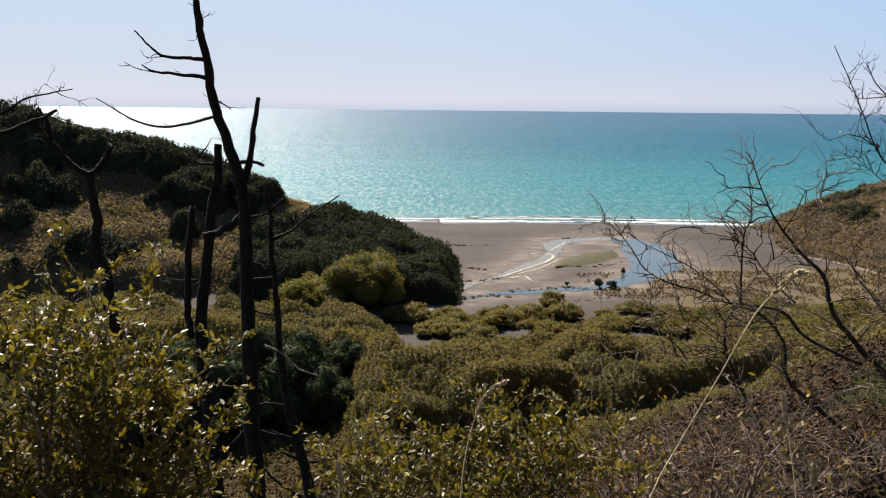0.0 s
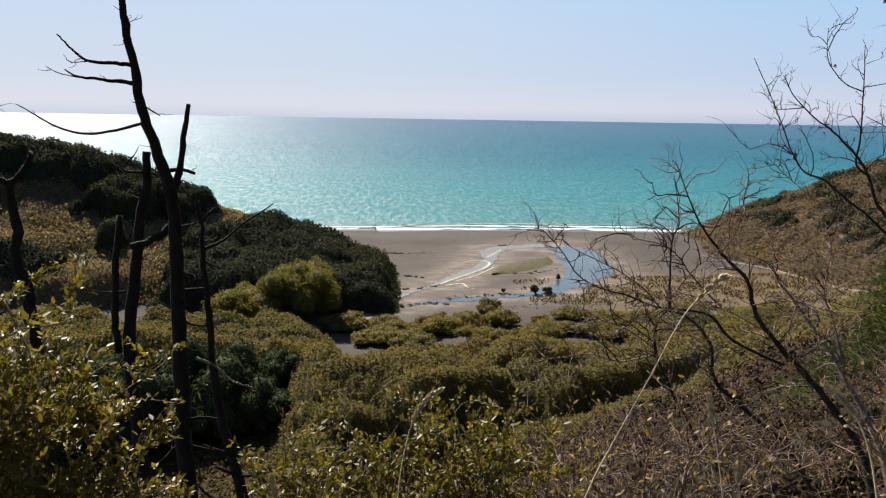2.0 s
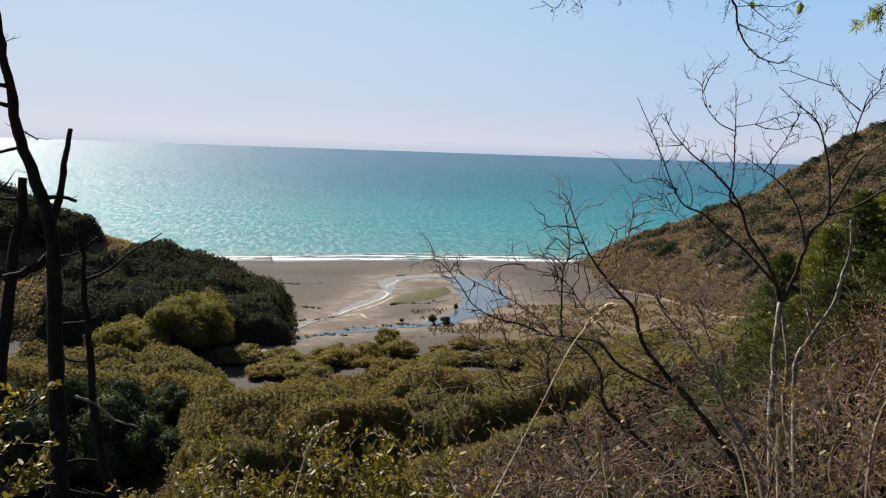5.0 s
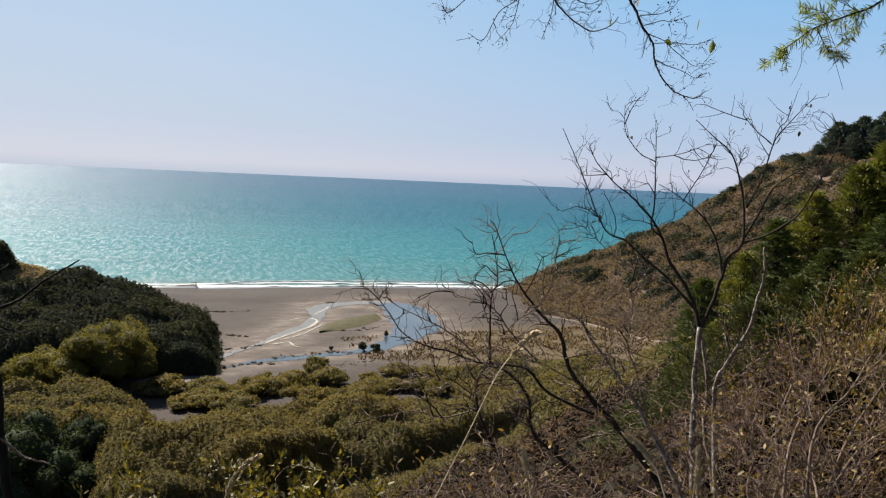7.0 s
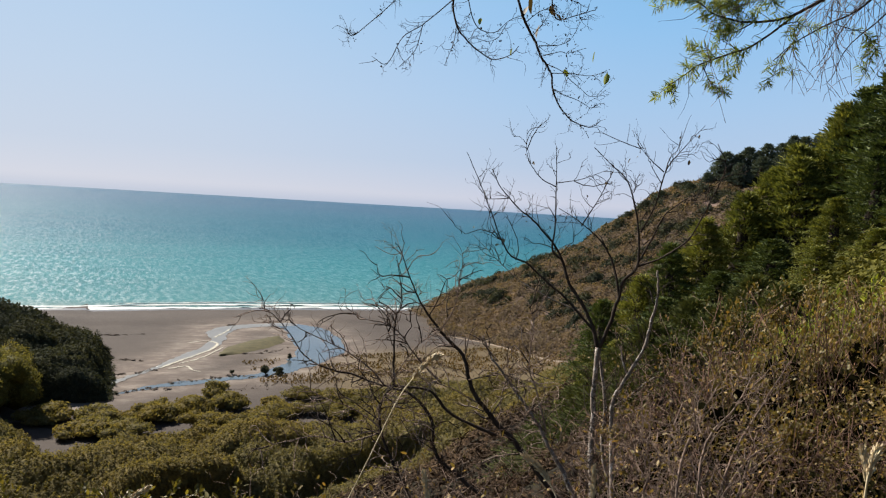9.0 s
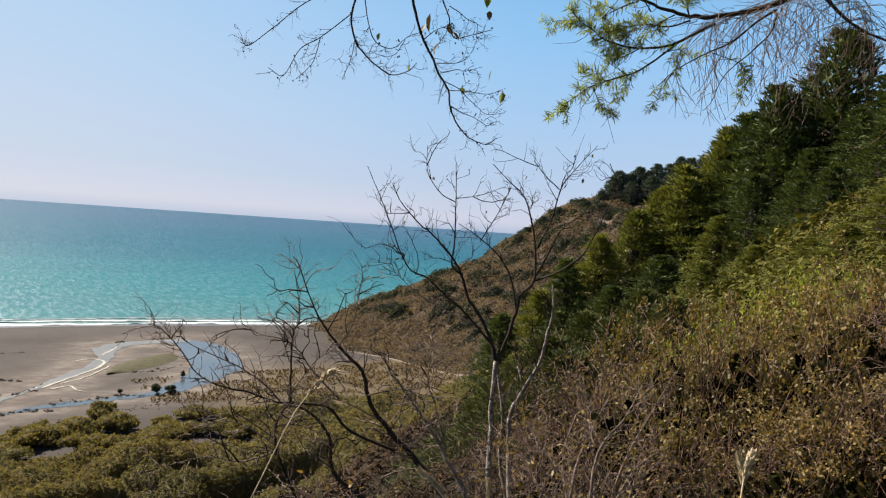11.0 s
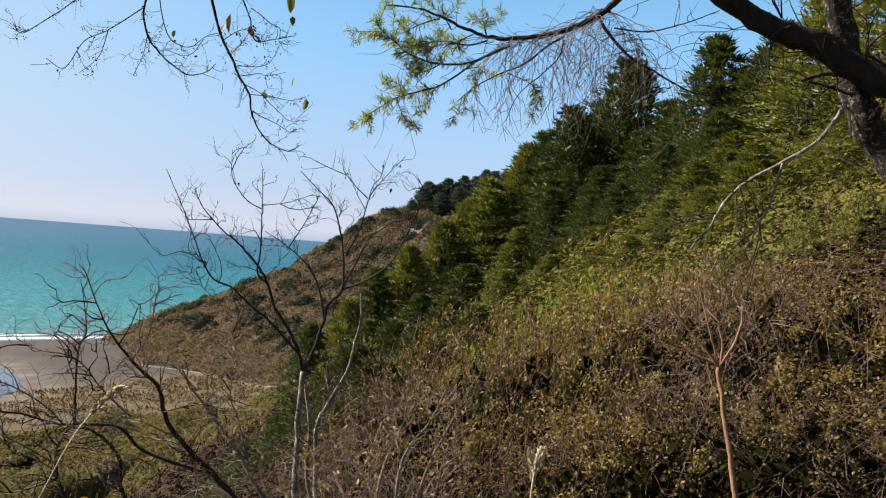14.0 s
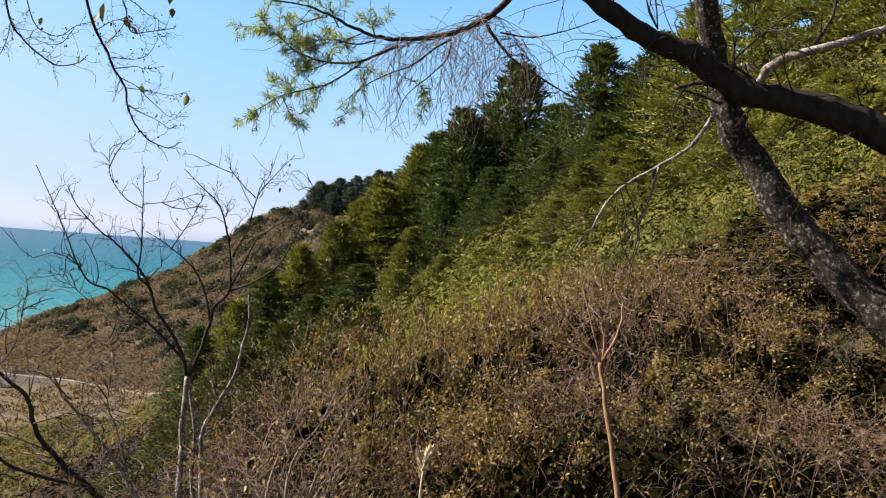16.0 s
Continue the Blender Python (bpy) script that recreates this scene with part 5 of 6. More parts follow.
limb(lean, "branch", [(4.19, 1.24, 50.92), (4.19, 1.29, 50.83), (4.19, 1.38, 50.71), (4.16, 1.49, 50.63), (4.12, 1.64, 50.53), (4.08, 1.76, 50.41), (4.05, 1.83, 50.27), (4.02, 1.92, 50.13)], 0.0126, 0.0056, M_GREYBARK)
limb(lean, "branch", [(4.15, 1.51, 50.61), (4.16, 1.55, 50.47), (4.16, 1.57, 50.38), (4.15, 1.62, 50.27), (4.14, 1.65, 50.19)], 0.0084, 0.0042, M_GREYBARK)
limb(lean, "limb", [(4.17, 1.21, 51.05), (4.13, 1.33, 51.06), (4.10, 1.43, 51.03)], 0.0140, 0.0098, M_DARKTWIG)
limb(lean, "branch", [(4.20, 1.21, 50.95), (4.15, 1.32, 50.99), (4.12, 1.40, 51.02)], 0.0098, 0.0042, M_DARKTWIG)
limb(lean, "branch", [(4.23, 0.78, 51.23), (4.21, 0.71, 51.33), (4.18, 0.68, 51.45)], 0.0112, 0.0056, M_DARKTWIG)
limb(lean, "branch", [(4.21, 1.07, 51.08), (4.16, 1.15, 51.16), (4.16, 1.04, 51.27), (4.16, 0.88, 51.39)], 0.0084, 0.0042, M_DARKTWIG)
twig_part(lean, 90, 0.500, 0.0040, M_DARKTWIG, depth=2, up=-0.1, lo=0.2)

red = thing("dead_sapling", "russet dead sapling forking above the brambles", "sapling", (3.59, 1.25, 48.11))
limb(red, "trunk", [(3.59, 1.25, 48.11), (3.79, 1.43, 48.70), (3.85, 1.51, 49.00), (3.87, 1.56, 49.19), (3.89, 1.62, 49.41), (3.89, 1.66, 49.53)], 0.0168, 0.0112, M_REDSTEM)
limb(red, "branch", [(3.89, 1.66, 49.53), (3.87, 1.72, 49.60), (3.84, 1.80, 49.69), (3.79, 1.91, 49.85)], 0.0089, 0.0045, M_REDSTEM)
limb(red, "branch", [(3.89, 1.66, 49.54), (3.88, 1.71, 49.69), (3.87, 1.77, 49.89), (3.86, 1.79, 49.98)], 0.0067, 0.0034, M_REDSTEM)
limb(red, "branch", [(3.89, 1.65, 49.53), (3.90, 1.65, 49.65), (3.90, 1.68, 49.74)], 0.0067, 0.0045, M_REDSTEM)
limb(red, "branch", [(3.89, 1.65, 49.54), (3.92, 1.60, 49.66), (3.94, 1.58, 49.76), (3.95, 1.58, 49.85)], 0.0089, 0.0045, M_REDSTEM)
limb(red, "branch", [(3.88, 1.67, 49.55), (3.85, 1.76, 49.58), (3.78, 1.90, 49.62)], 0.0045, 0.0022, M_REDSTEM)

alder = thing("alder_branch", "hanging alder branch, nearly bare, with a few leaves", "branch", (1.04, 1.94, 50.98))
limb(alder, "limb", [(1.040, 1.940, 50.978), (1.113, 1.994, 50.767), (1.160, 2.010, 50.647), (1.193, 2.013, 50.576), (1.224, 2.008, 50.530), (1.247, 2.006, 50.484), (1.279, 1.997, 50.440), (1.294, 1.997, 50.394), (1.310, 1.995, 50.355), (1.341, 1.982, 50.312), (1.369, 1.967, 50.292), (1.402, 1.947, 50.285), (1.425, 1.928, 50.307)], 0.0051, 0.0011, M_DARKTWIG)
limb(alder, "limb", [(1.104, 1.984, 50.807), (1.006, 2.064, 50.710), (0.987, 2.096, 50.634), (1.008, 2.106, 50.567), (1.031, 2.103, 50.536), (1.066, 2.094, 50.506), (1.100, 2.083, 50.483), (1.127, 2.072, 50.474), (1.167, 2.048, 50.489), (1.184, 2.034, 50.513)], 0.0038, 0.0011, M_DARKTWIG)
limb(alder, "limb", [(1.086, 1.945, 50.778), (1.160, 1.925, 50.726), (1.212, 1.921, 50.651), (1.228, 1.925, 50.610), (1.246, 1.923, 50.580), (1.286, 1.895, 50.592), (1.333, 1.860, 50.609)], 0.0028, 0.0011, M_DARKTWIG)
limb(alder, "branch", [(1.236, 2.004, 50.517), (1.283, 1.977, 50.520), (1.312, 1.955, 50.535), (1.323, 1.941, 50.562)], 0.0014, 0.0007, M_DARKTWIG)
limb(alder, "branch", [(1.249, 2.004, 50.488), (1.292, 1.975, 50.502), (1.313, 1.963, 50.500), (1.357, 1.932, 50.515)], 0.0014, 0.0007, M_DARKTWIG)
limb(alder, "branch", [(1.265, 2.000, 50.466), (1.308, 1.979, 50.445), (1.334, 1.968, 50.420), (1.363, 1.954, 50.396), (1.390, 1.940, 50.377), (1.434, 1.909, 50.384)], 0.0014, 0.0007, M_DARKTWIG)
limb(alder, "branch", [(1.279, 1.997, 50.440), (1.328, 1.967, 50.440), (1.381, 1.935, 50.436), (1.419, 1.905, 50.453)], 0.0014, 0.0007, M_DARKTWIG)
limb(alder, "branch", [(1.294, 1.997, 50.394), (1.319, 1.985, 50.379), (1.359, 1.963, 50.363), (1.395, 1.943, 50.342), (1.408, 1.932, 50.356)], 0.0014, 0.0007, M_DARKTWIG)
limb(alder, "branch", [(1.190, 2.014, 50.581), (1.231, 1.980, 50.618), (1.286, 1.951, 50.606)], 0.0014, 0.0007, M_DARKTWIG)
limb(alder, "branch", [(1.009, 2.068, 50.697), (1.035, 2.080, 50.618), (1.062, 2.082, 50.565), (1.096, 2.070, 50.547), (1.122, 2.056, 50.553), (1.147, 2.035, 50.584), (1.180, 2.013, 50.602)], 0.0018, 0.0009, M_DARKTWIG)
limb(alder, "branch", [(1.143, 2.040, 50.576), (1.123, 2.060, 50.534), (1.093, 2.078, 50.521)], 0.0012, 0.0007, M_DARKTWIG)
limb(alder, "branch", [(1.239, 1.956, 50.680), (1.268, 1.944, 50.664), (1.293, 1.935, 50.646), (1.321, 1.921, 50.634), (1.326, 1.929, 50.597), (1.352, 1.913, 50.596)], 0.0014, 0.0007, M_DARKTWIG)
limb(alder, "branch", [(1.215, 2.009, 50.545), (1.243, 1.979, 50.597), (1.248, 1.964, 50.637)], 0.0012, 0.0007, M_DARKTWIG)
limb(alder, "branch", [(1.008, 2.106, 50.567), (1.005, 2.121, 50.508), (0.990, 2.141, 50.446)], 0.0014, 0.0007, M_DARKTWIG)
limb(alder, "branch", [(0.987, 2.096, 50.634), (0.914, 2.145, 50.559), (0.863, 2.174, 50.519), (0.828, 2.202, 50.440), (0.782, 2.214, 50.457)], 0.0018, 0.0009, M_DARKTWIG)
limb(alder, "branch", [(0.914, 2.145, 50.559), (0.902, 2.167, 50.485), (0.863, 2.192, 50.433)], 0.0014, 0.0007, M_DARKTWIG)
limb(alder, "branch", [(1.006, 2.064, 50.710), (0.876, 2.132, 50.661), (0.779, 2.191, 50.566), (0.722, 2.221, 50.511), (0.698, 2.223, 50.531)], 0.0018, 0.0009, M_DARKTWIG)
twig_part(alder, 150, 0.062, 0.0009, M_DARKTWIG, depth=2, up=-0.05, lo=0.15)
bud_part(alder, 260, 0.0036, 14)
alder_leaves(alder, [(1.419, 1.910, 50.428), (1.227, 1.999, 50.558), (1.197, 1.994, 50.637), (1.346, 1.898, 50.657), (1.276, 1.961, 50.593), (1.380, 1.923, 50.488), (1.320, 1.973, 50.434), (1.070, 2.077, 50.571), (1.257, 1.967, 50.611), (1.167, 2.048, 50.489), (1.326, 1.891, 50.715), (1.185, 2.009, 50.608)])

fir = thing("fir_branch", "drooping fir branch with green needle sprays and bare twigs", "branch", (2.14, 0.84, 51.34))
limb(fir, "limb", [(2.145, 0.845, 51.329), (2.162, 1.106, 51.076), (2.158, 1.251, 50.902), (2.143, 1.318, 50.834), (2.124, 1.372, 50.789), (2.084, 1.452, 50.744), (2.035, 1.529, 50.713), (1.977, 1.601, 50.705), (1.931, 1.648, 50.720), (1.867, 1.704, 50.746), (1.808, 1.751, 50.774), (1.751, 1.797, 50.792), (1.670, 1.866, 50.795)], 0.0131, 0.0023, M_DARKTWIG)
limb(fir, "spray", [(1.983, 1.594, 50.706), (1.938, 1.661, 50.667), (1.905, 1.704, 50.644), (1.842, 1.771, 50.635), (1.773, 1.831, 50.651), (1.709, 1.872, 50.693), (1.649, 1.901, 50.751)], 0.0054, 0.0015, M_DARKTWIG)
limb(fir, "spray", [(1.928, 1.676, 50.657), (1.899, 1.721, 50.616), (1.858, 1.779, 50.565), (1.809, 1.832, 50.539), (1.760, 1.883, 50.513), (1.725, 1.921, 50.479), (1.692, 1.956, 50.444)], 0.0038, 0.0015, M_DARKTWIG)
limb(fir, "twig", [(2.084, 1.452, 50.740), (2.059, 1.500, 50.709), (2.027, 1.564, 50.652), (1.986, 1.625, 50.620), (1.935, 1.699, 50.567), (1.908, 1.741, 50.520)], 0.0038, 0.0012, M_DARKTWIG)
limb(fir, "twig", [(2.087, 1.453, 50.732), (2.090, 1.474, 50.678), (2.069, 1.523, 50.621), (2.037, 1.588, 50.553), (2.027, 1.625, 50.468)], 0.0031, 0.0009, M_DARKTWIG)
limb(fir, "twig", [(2.137, 1.353, 50.790), (2.184, 1.316, 50.725), (2.227, 1.273, 50.675), (2.275, 1.212, 50.635), (2.331, 1.133, 50.585), (2.367, 1.072, 50.567)], 0.0062, 0.0015, M_DARKTWIG)
limb(fir, "twig", [(2.166, 1.320, 50.770), (2.222, 1.235, 50.763), (2.269, 1.138, 50.784), (2.307, 1.039, 50.819)], 0.0031, 0.0015, M_DARKTWIG)
limb(fir, "spray", [(1.932, 1.648, 50.716), (1.893, 1.698, 50.696), (1.840, 1.749, 50.702), (1.790, 1.802, 50.689), (1.753, 1.840, 50.677)], 0.0031, 0.0012, M_DARKTWIG)
limb(fir, "spray", [(1.931, 1.648, 50.720), (1.913, 1.649, 50.761), (1.916, 1.634, 50.788)], 0.0031, 0.0012, M_DARKTWIG)
limb(fir, "spray", [(1.809, 1.752, 50.771), (1.780, 1.785, 50.757), (1.741, 1.832, 50.728)], 0.0031, 0.0012, M_DARKTWIG)
limb(fir, "spray", [(1.935, 1.699, 50.567), (1.924, 1.723, 50.528), (1.928, 1.730, 50.482)], 0.0023, 0.0008, M_DARKTWIG)
limb(fir, "spray", [(1.843, 1.771, 50.631), (1.815, 1.806, 50.609), (1.785, 1.838, 50.593)], 0.0023, 0.0008, M_DARKTWIG)
limb(fir, "spray", [(1.843, 1.731, 50.742), (1.821, 1.739, 50.773), (1.808, 1.741, 50.797)], 0.0023, 0.0012, M_DARKTWIG)
limb(fir, "spray", [(1.760, 1.883, 50.513), (1.781, 1.875, 50.471), (1.801, 1.865, 50.436)], 0.0019, 0.0008, M_DARKTWIG)
limb(fir, "spray", [(1.897, 1.720, 50.621), (1.934, 1.679, 50.630), (1.929, 1.696, 50.593)], 0.0019, 0.0008, M_DARKTWIG)
limb(fir, "spray", [(1.998, 1.610, 50.621), (2.053, 1.555, 50.592), (2.076, 1.535, 50.567)], 0.0015, 0.0008, M_DARKTWIG)
limb(fir, "spray", [(1.896, 1.680, 50.732), (1.876, 1.709, 50.712), (1.862, 1.742, 50.665)], 0.0023, 0.0008, M_DARKTWIG)
twig_part(fir, 70, 0.120, 0.0012, M_DARKTWIG, depth=1, up=-0.2, lo=0.3)
fir_needles(fir)
hanging_twigs(fir, [(1.987, 1.611, 50.731), (2.056, 1.524, 50.740), (2.114, 1.430, 50.774), (2.150, 1.348, 50.830), (2.208, 1.301, 50.757), (2.253, 1.258, 50.699)], 120)

stalk = thing("grass_stalk", "dry straw-coloured grass stalk with a feathery seed head", "grass", (0.49, 1.88, 48.76), "dry grass stalks")
grass_stalk(stalk, [(0.488, 1.876, 48.760), (0.593, 1.971, 48.970), (0.673, 2.010, 49.102), (0.776, 2.043, 49.274), (0.862, 2.061, 49.436), (0.909, 2.059, 49.504), (0.958, 2.050, 49.562), (0.982, 2.041, 49.575)], 0.0043, 0.28)

stalk = thing("grass_stalk", "dry straw-coloured grass stalk with a feathery seed head", "grass", (0.05, 2.10, 48.65), "dry grass stalks")
grass_stalk(stalk, [(0.050, 2.099, 48.646), (0.068, 2.225, 48.866), (0.090, 2.279, 48.979), (0.119, 2.314, 49.063), (0.159, 2.333, 49.118), (0.203, 2.339, 49.143)], 0.0046, 0.45)

stalk = thing("grass_stalk", "dry straw-coloured grass stalk with a feathery seed head", "grass", (1.07, 1.39, 49.03), "dry grass stalks")
grass_stalk(stalk, [(1.071, 1.392, 49.032), (1.094, 1.477, 49.197), (1.095, 1.527, 49.296), (1.082, 1.560, 49.351), (1.064, 1.585, 49.383), (1.038, 1.611, 49.407)], 0.0044, 0.40)

stalk = thing("grass_stalk", "dry straw-coloured grass stalk with a feathery seed head", "grass", (0.88, 1.67, 48.86), "dry grass stalks")
grass_stalk(stalk, [(0.876, 1.673, 48.864), (0.893, 1.779, 49.053), (0.892, 1.842, 49.182), (0.888, 1.867, 49.236), (0.886, 1.886, 49.281)], 0.0033, 0.40)

stalk = thing("grass_stalk", "dry straw-coloured grass stalk with a feathery seed head", "grass", (0.91, 1.66, 48.87), "dry grass stalks")
grass_stalk(stalk, [(0.908, 1.660, 48.870), (0.929, 1.757, 49.046), (0.936, 1.794, 49.126)], 0.0033, 0.30)

stalk = thing("grass_stalk", "dry straw-coloured grass stalk with a feathery seed head", "grass", (1.27, 1.58, 48.90), "dry grass stalks")
grass_stalk(stalk, [(1.272, 1.577, 48.899), (1.310, 1.666, 49.090), (1.330, 1.710, 49.207), (1.346, 1.739, 49.303)], 0.0034, 0.40)

stalk = thing("grass_stalk", "dry straw-coloured grass stalk with a feathery seed head", "grass", (1.83, 1.28, 49.06), "dry grass stalks")
grass_stalk(stalk, [(1.835, 1.285, 49.056), (1.910, 1.323, 49.274), (1.942, 1.336, 49.383), (1.964, 1.330, 49.441)], 0.0062, 0.40)

stalk = thing("grass_stalk", "dry straw-coloured grass stalk with a feathery seed head", "grass", (1.89, 1.29, 49.04), "dry grass stalks")
grass_stalk(stalk, [(1.892, 1.287, 49.040), (1.953, 1.346, 49.259), (1.974, 1.366, 49.353), (1.978, 1.388, 49.417)], 0.0045, 0.40)

stalk = thing("grass_stalk", "dry straw-coloured grass stalk with a feathery seed head", "grass", (-0.29, 1.96, 48.65), "dry grass stalks")
grass_stalk(stalk, [(-0.292, 1.961, 48.648), (-0.301, 2.096, 48.870), (-0.298, 2.118, 48.912), (-0.310, 2.137, 48.953)], 0.0044, 0.50)

shrub("leafy_shrub", "yellow-green leafy shrub with glossy leaves and grey stems", (-1.51, 2.48, 47.70), [(-1.40, 2.91, 49.33), (-1.46, 2.65, 49.31), (-1.60, 2.67, 49.27), (-1.29, 3.02, 49.13), (-1.18, 3.16, 49.06), (-1.07, 3.05, 48.95), (-0.98, 2.95, 48.89), (-0.89, 2.83, 48.81), (-1.30, 2.47, 49.22), (-1.21, 2.60, 49.10), (-1.33, 2.31, 49.16), (-1.21, 2.33, 49.02), (-1.13, 2.69, 48.69), (-1.05, 2.73, 48.48), (-1.13, 2.37, 48.77), (-1.27, 2.21, 48.84), (-1.56, 2.42, 49.16), (-1.54, 2.33, 48.90), (-1.11, 2.51, 48.56), (-1.20, 2.26, 48.64), (-1.79, 2.53, 49.20), (-1.40, 3.10, 49.20), (-1.47, 2.86, 49.24), (-1.40, 2.34, 49.00)], M_SHRUB, 0.0165, 130, 3)
shrub("leafy_shrub", "low leafy shrub with yellow-green leaves below the path", (0.06, 2.87, 47.35), [(-0.52, 3.25, 48.37), (-0.38, 3.39, 48.39), (-0.22, 3.52, 48.40), (-0.06, 3.62, 48.37), (0.06, 3.52, 48.39), (0.21, 3.63, 48.41), (0.36, 3.63, 48.42), (0.44, 3.60, 48.38), (0.51, 3.48, 48.40), (0.65, 3.55, 48.34), (0.69, 3.41, 48.31), (-0.54, 3.09, 48.30), (-0.33, 3.13, 48.33), (-0.10, 3.16, 48.34), (0.13, 3.27, 48.34), (0.33, 3.25, 48.33), (0.53, 3.19, 48.28), (-0.19, 2.92, 48.34), (0.05, 2.93, 48.34)], M_SHRUB, 0.0165, 130, 8)
shrub("twiggy_shrub", "half-bare twiggy shrub with dry stems and sparse leaves", (1.18, 3.05, 47.20), [(0.77, 3.76, 48.29), (0.96, 3.96, 48.33), (1.05, 3.71, 48.34), (1.22, 3.79, 48.38), (1.41, 3.82, 48.33), (1.57, 3.79, 48.41), (1.68, 3.63, 48.42), (1.87, 3.68, 48.46), (1.96, 3.51, 48.48), (2.03, 3.35, 48.49), (0.83, 3.48, 48.21), (1.04, 3.45, 48.26), (1.24, 3.41, 48.31), (1.45, 3.33, 48.33), (1.65, 3.25, 48.37), (1.82, 3.17, 48.38), (2.10, 3.27, 48.42), (0.62, 3.40, 48.19)], M_BRAMBLE, 0.017, 4, 12, M_TWIG, 16)
shrub("twiggy_shrub", "half-bare twiggy shrub with dry stems and sparse leaves", (2.52, 2.86, 47.41), [(2.33, 3.44, 48.53), (2.61, 3.54, 48.60), (2.91, 3.60, 48.69), (3.06, 3.51, 48.78), (3.35, 3.58, 48.91), (3.51, 3.46, 49.04), (3.65, 3.33, 49.13), (3.94, 3.33, 49.19), (2.55, 3.24, 48.44), (2.79, 3.11, 48.56), (3.02, 3.06, 48.62), (3.29, 2.98, 48.75), (3.58, 3.01, 48.84)], M_BRAMBLE, 0.017, 4, 13, M_TWIG, 16)

# ---- the wooded slope beside the path ----
def sprays(p, d, size, rng, width=0.4):
    """Small needle sprays: one bent blade each, starting at p and pointing along d."""
    n = len(p)
    d = d / (np.linalg.norm(d, axis=1)[:, None] + 1e-9)
    s = np.cross(d, rng.normal(size=(n, 3)) * 0.7 + np.array([0, 0, 1.0]))
    s /= np.linalg.norm(s, axis=1)[:, None] + 1e-9
    L = (size * rng.uniform(0.6, 1.4, n))[:, None] * 2
    w = L * width * 0.5
    up = np.cross(s, d) * w * 0.3
    v = np.stack([p, p + d * L * 0.55 + s * w + up, p + d * L, p + d * L * 0.5 - s * w + up], 1).reshape(-1, 3)
    return v, np.arange(4 * n).reshape(-1, 4)


def tri_sprays(p, d, size, rng, width=0.3):
    """Needle sprays as slim three-cornered blades that start at p and point along d."""
    n = len(p)
    d = d / (np.linalg.norm(d, axis=1)[:, None] + 1e-9)
    s = np.cross(d, rng.normal(size=(n, 3)) * 0.8 + np.array([0, 0, 1.0]))
    s /= np.linalg.norm(s, axis=1)[:, None] + 1e-9
    L = (size * rng.uniform(0.55, 1.45, n))[:, None] * 2
    v = np.stack([p + d * L * 0.15 - s * L * width * 0.5, p + d * L * 0.3 + s * L * width * 0.5, p + d * L], 1).reshape(-1, 3)
    return v, np.arange(3 * n).reshape(-1, 3)


def conifer_mesh(seed, h=12.0, r=3.0, leaf=0.17, n=5200):
    """Parts of one bushy conifer, base at the origin: boughs in uneven whorls that carry separate fans of needle sprays."""
    g = np.random.default_rng(seed)
    # first tube is no bough: a fat dark core added as crown shade
    boughs, P, D = [tube([(0, 0, 0.06 * h), (0, 0, 0.45 * h), (0, 0, 0.9 * h)], 0.42 * r, 0.03, 7, 6, 0.12, g)], [], []
    total = 96
    share = n / (total * 6.0)
    for k in range(total):
        f = (k + g.random()) / total
        z = h * (0.02 + 0.95 * f ** 0.92)
        ln = 1.12 * r * (1 - f) ** 0.92 * g.uniform(0.7, 1.15) + 0.16
        a = k * 2.399 + g.normal() * 0.4
        d = np.array([math.cos(a), math.sin(a), 0])
        side = np.array([-d[1], d[0], 0])
        rise = 0.35 * f + 0.12 + g.normal() * 0.1
        q = [np.array([0, 0, z]), np.array([0, 0, z + ln * (rise + 0.05)]) + d * ln * 0.5, np.array([0, 0, z + ln * (rise + 0.02)]) + d * ln]
        boughs.append(tube(q, 0.02 + 0.012 * ln, 0.008, 3, 3))
        c = spline(q, 24)
        fans = max(2, int(round(2.6 * ln ** 0.8 * 3.0 / r + 1.5)))
        for j in range(fans):
            t = 0.35 + 0.65 * (j + g.random()) / fans
            wide = (1.25 - t) * ln * 0.42
            hub = c[int(t * 23)] + side * g.normal() * wide
            lead = d * 0.8 + side * g.normal() * 0.5 + np.array([0, 0, 0.55 + 0.6 * f])
            m = max(4, int(share * g.uniform(0.6, 1.5) * (0.5 + 0.5 * ln / r) * 9 / fans))
            off = g.normal(size=(m, 3)) * np.array([0.24, 0.24, 0.13]) * (0.5 + 0.5 * ln / r) * r / 3.0 * 1.2
            P.append(hub + off)
            D.append(lead + off * 1.6 + g.normal(size=(m, 3)) * 0.38)
    v, f = tri_sprays(np.concatenate(P), np.concatenate(D), leaf, g)
    return boughs, v, f, g


def conifer(name, label, x, y, h, r, mat, seed, leaf=0.17, n=5200, tint=0.2):
    boughs, v, f, g = conifer_mesh(seed, h, r, leaf, n)
    e = thing(name, label, "conifer", (x, y, float(height(x, y)) - 0.1), "conifers on the ridge" if name == "ridge_tree" else "conifers on the slope")
    limbs_object("trunk", [tube([(0, 0, -0.2), (0.05, 0, h * 0.5), (0, 0, h * 0.98)], 0.016 * h, 0.02, 8, 8)], M_DARKTWIG, e)
    limbs_object("boughs_and_shade_core", boughs, M_DARKTWIG, e)
    mesh_object("crown", v, f, mat, e, np.clip(np.repeat(g.normal(tint, 0.25, len(v) // 3), 3), 0, 1))
    return e


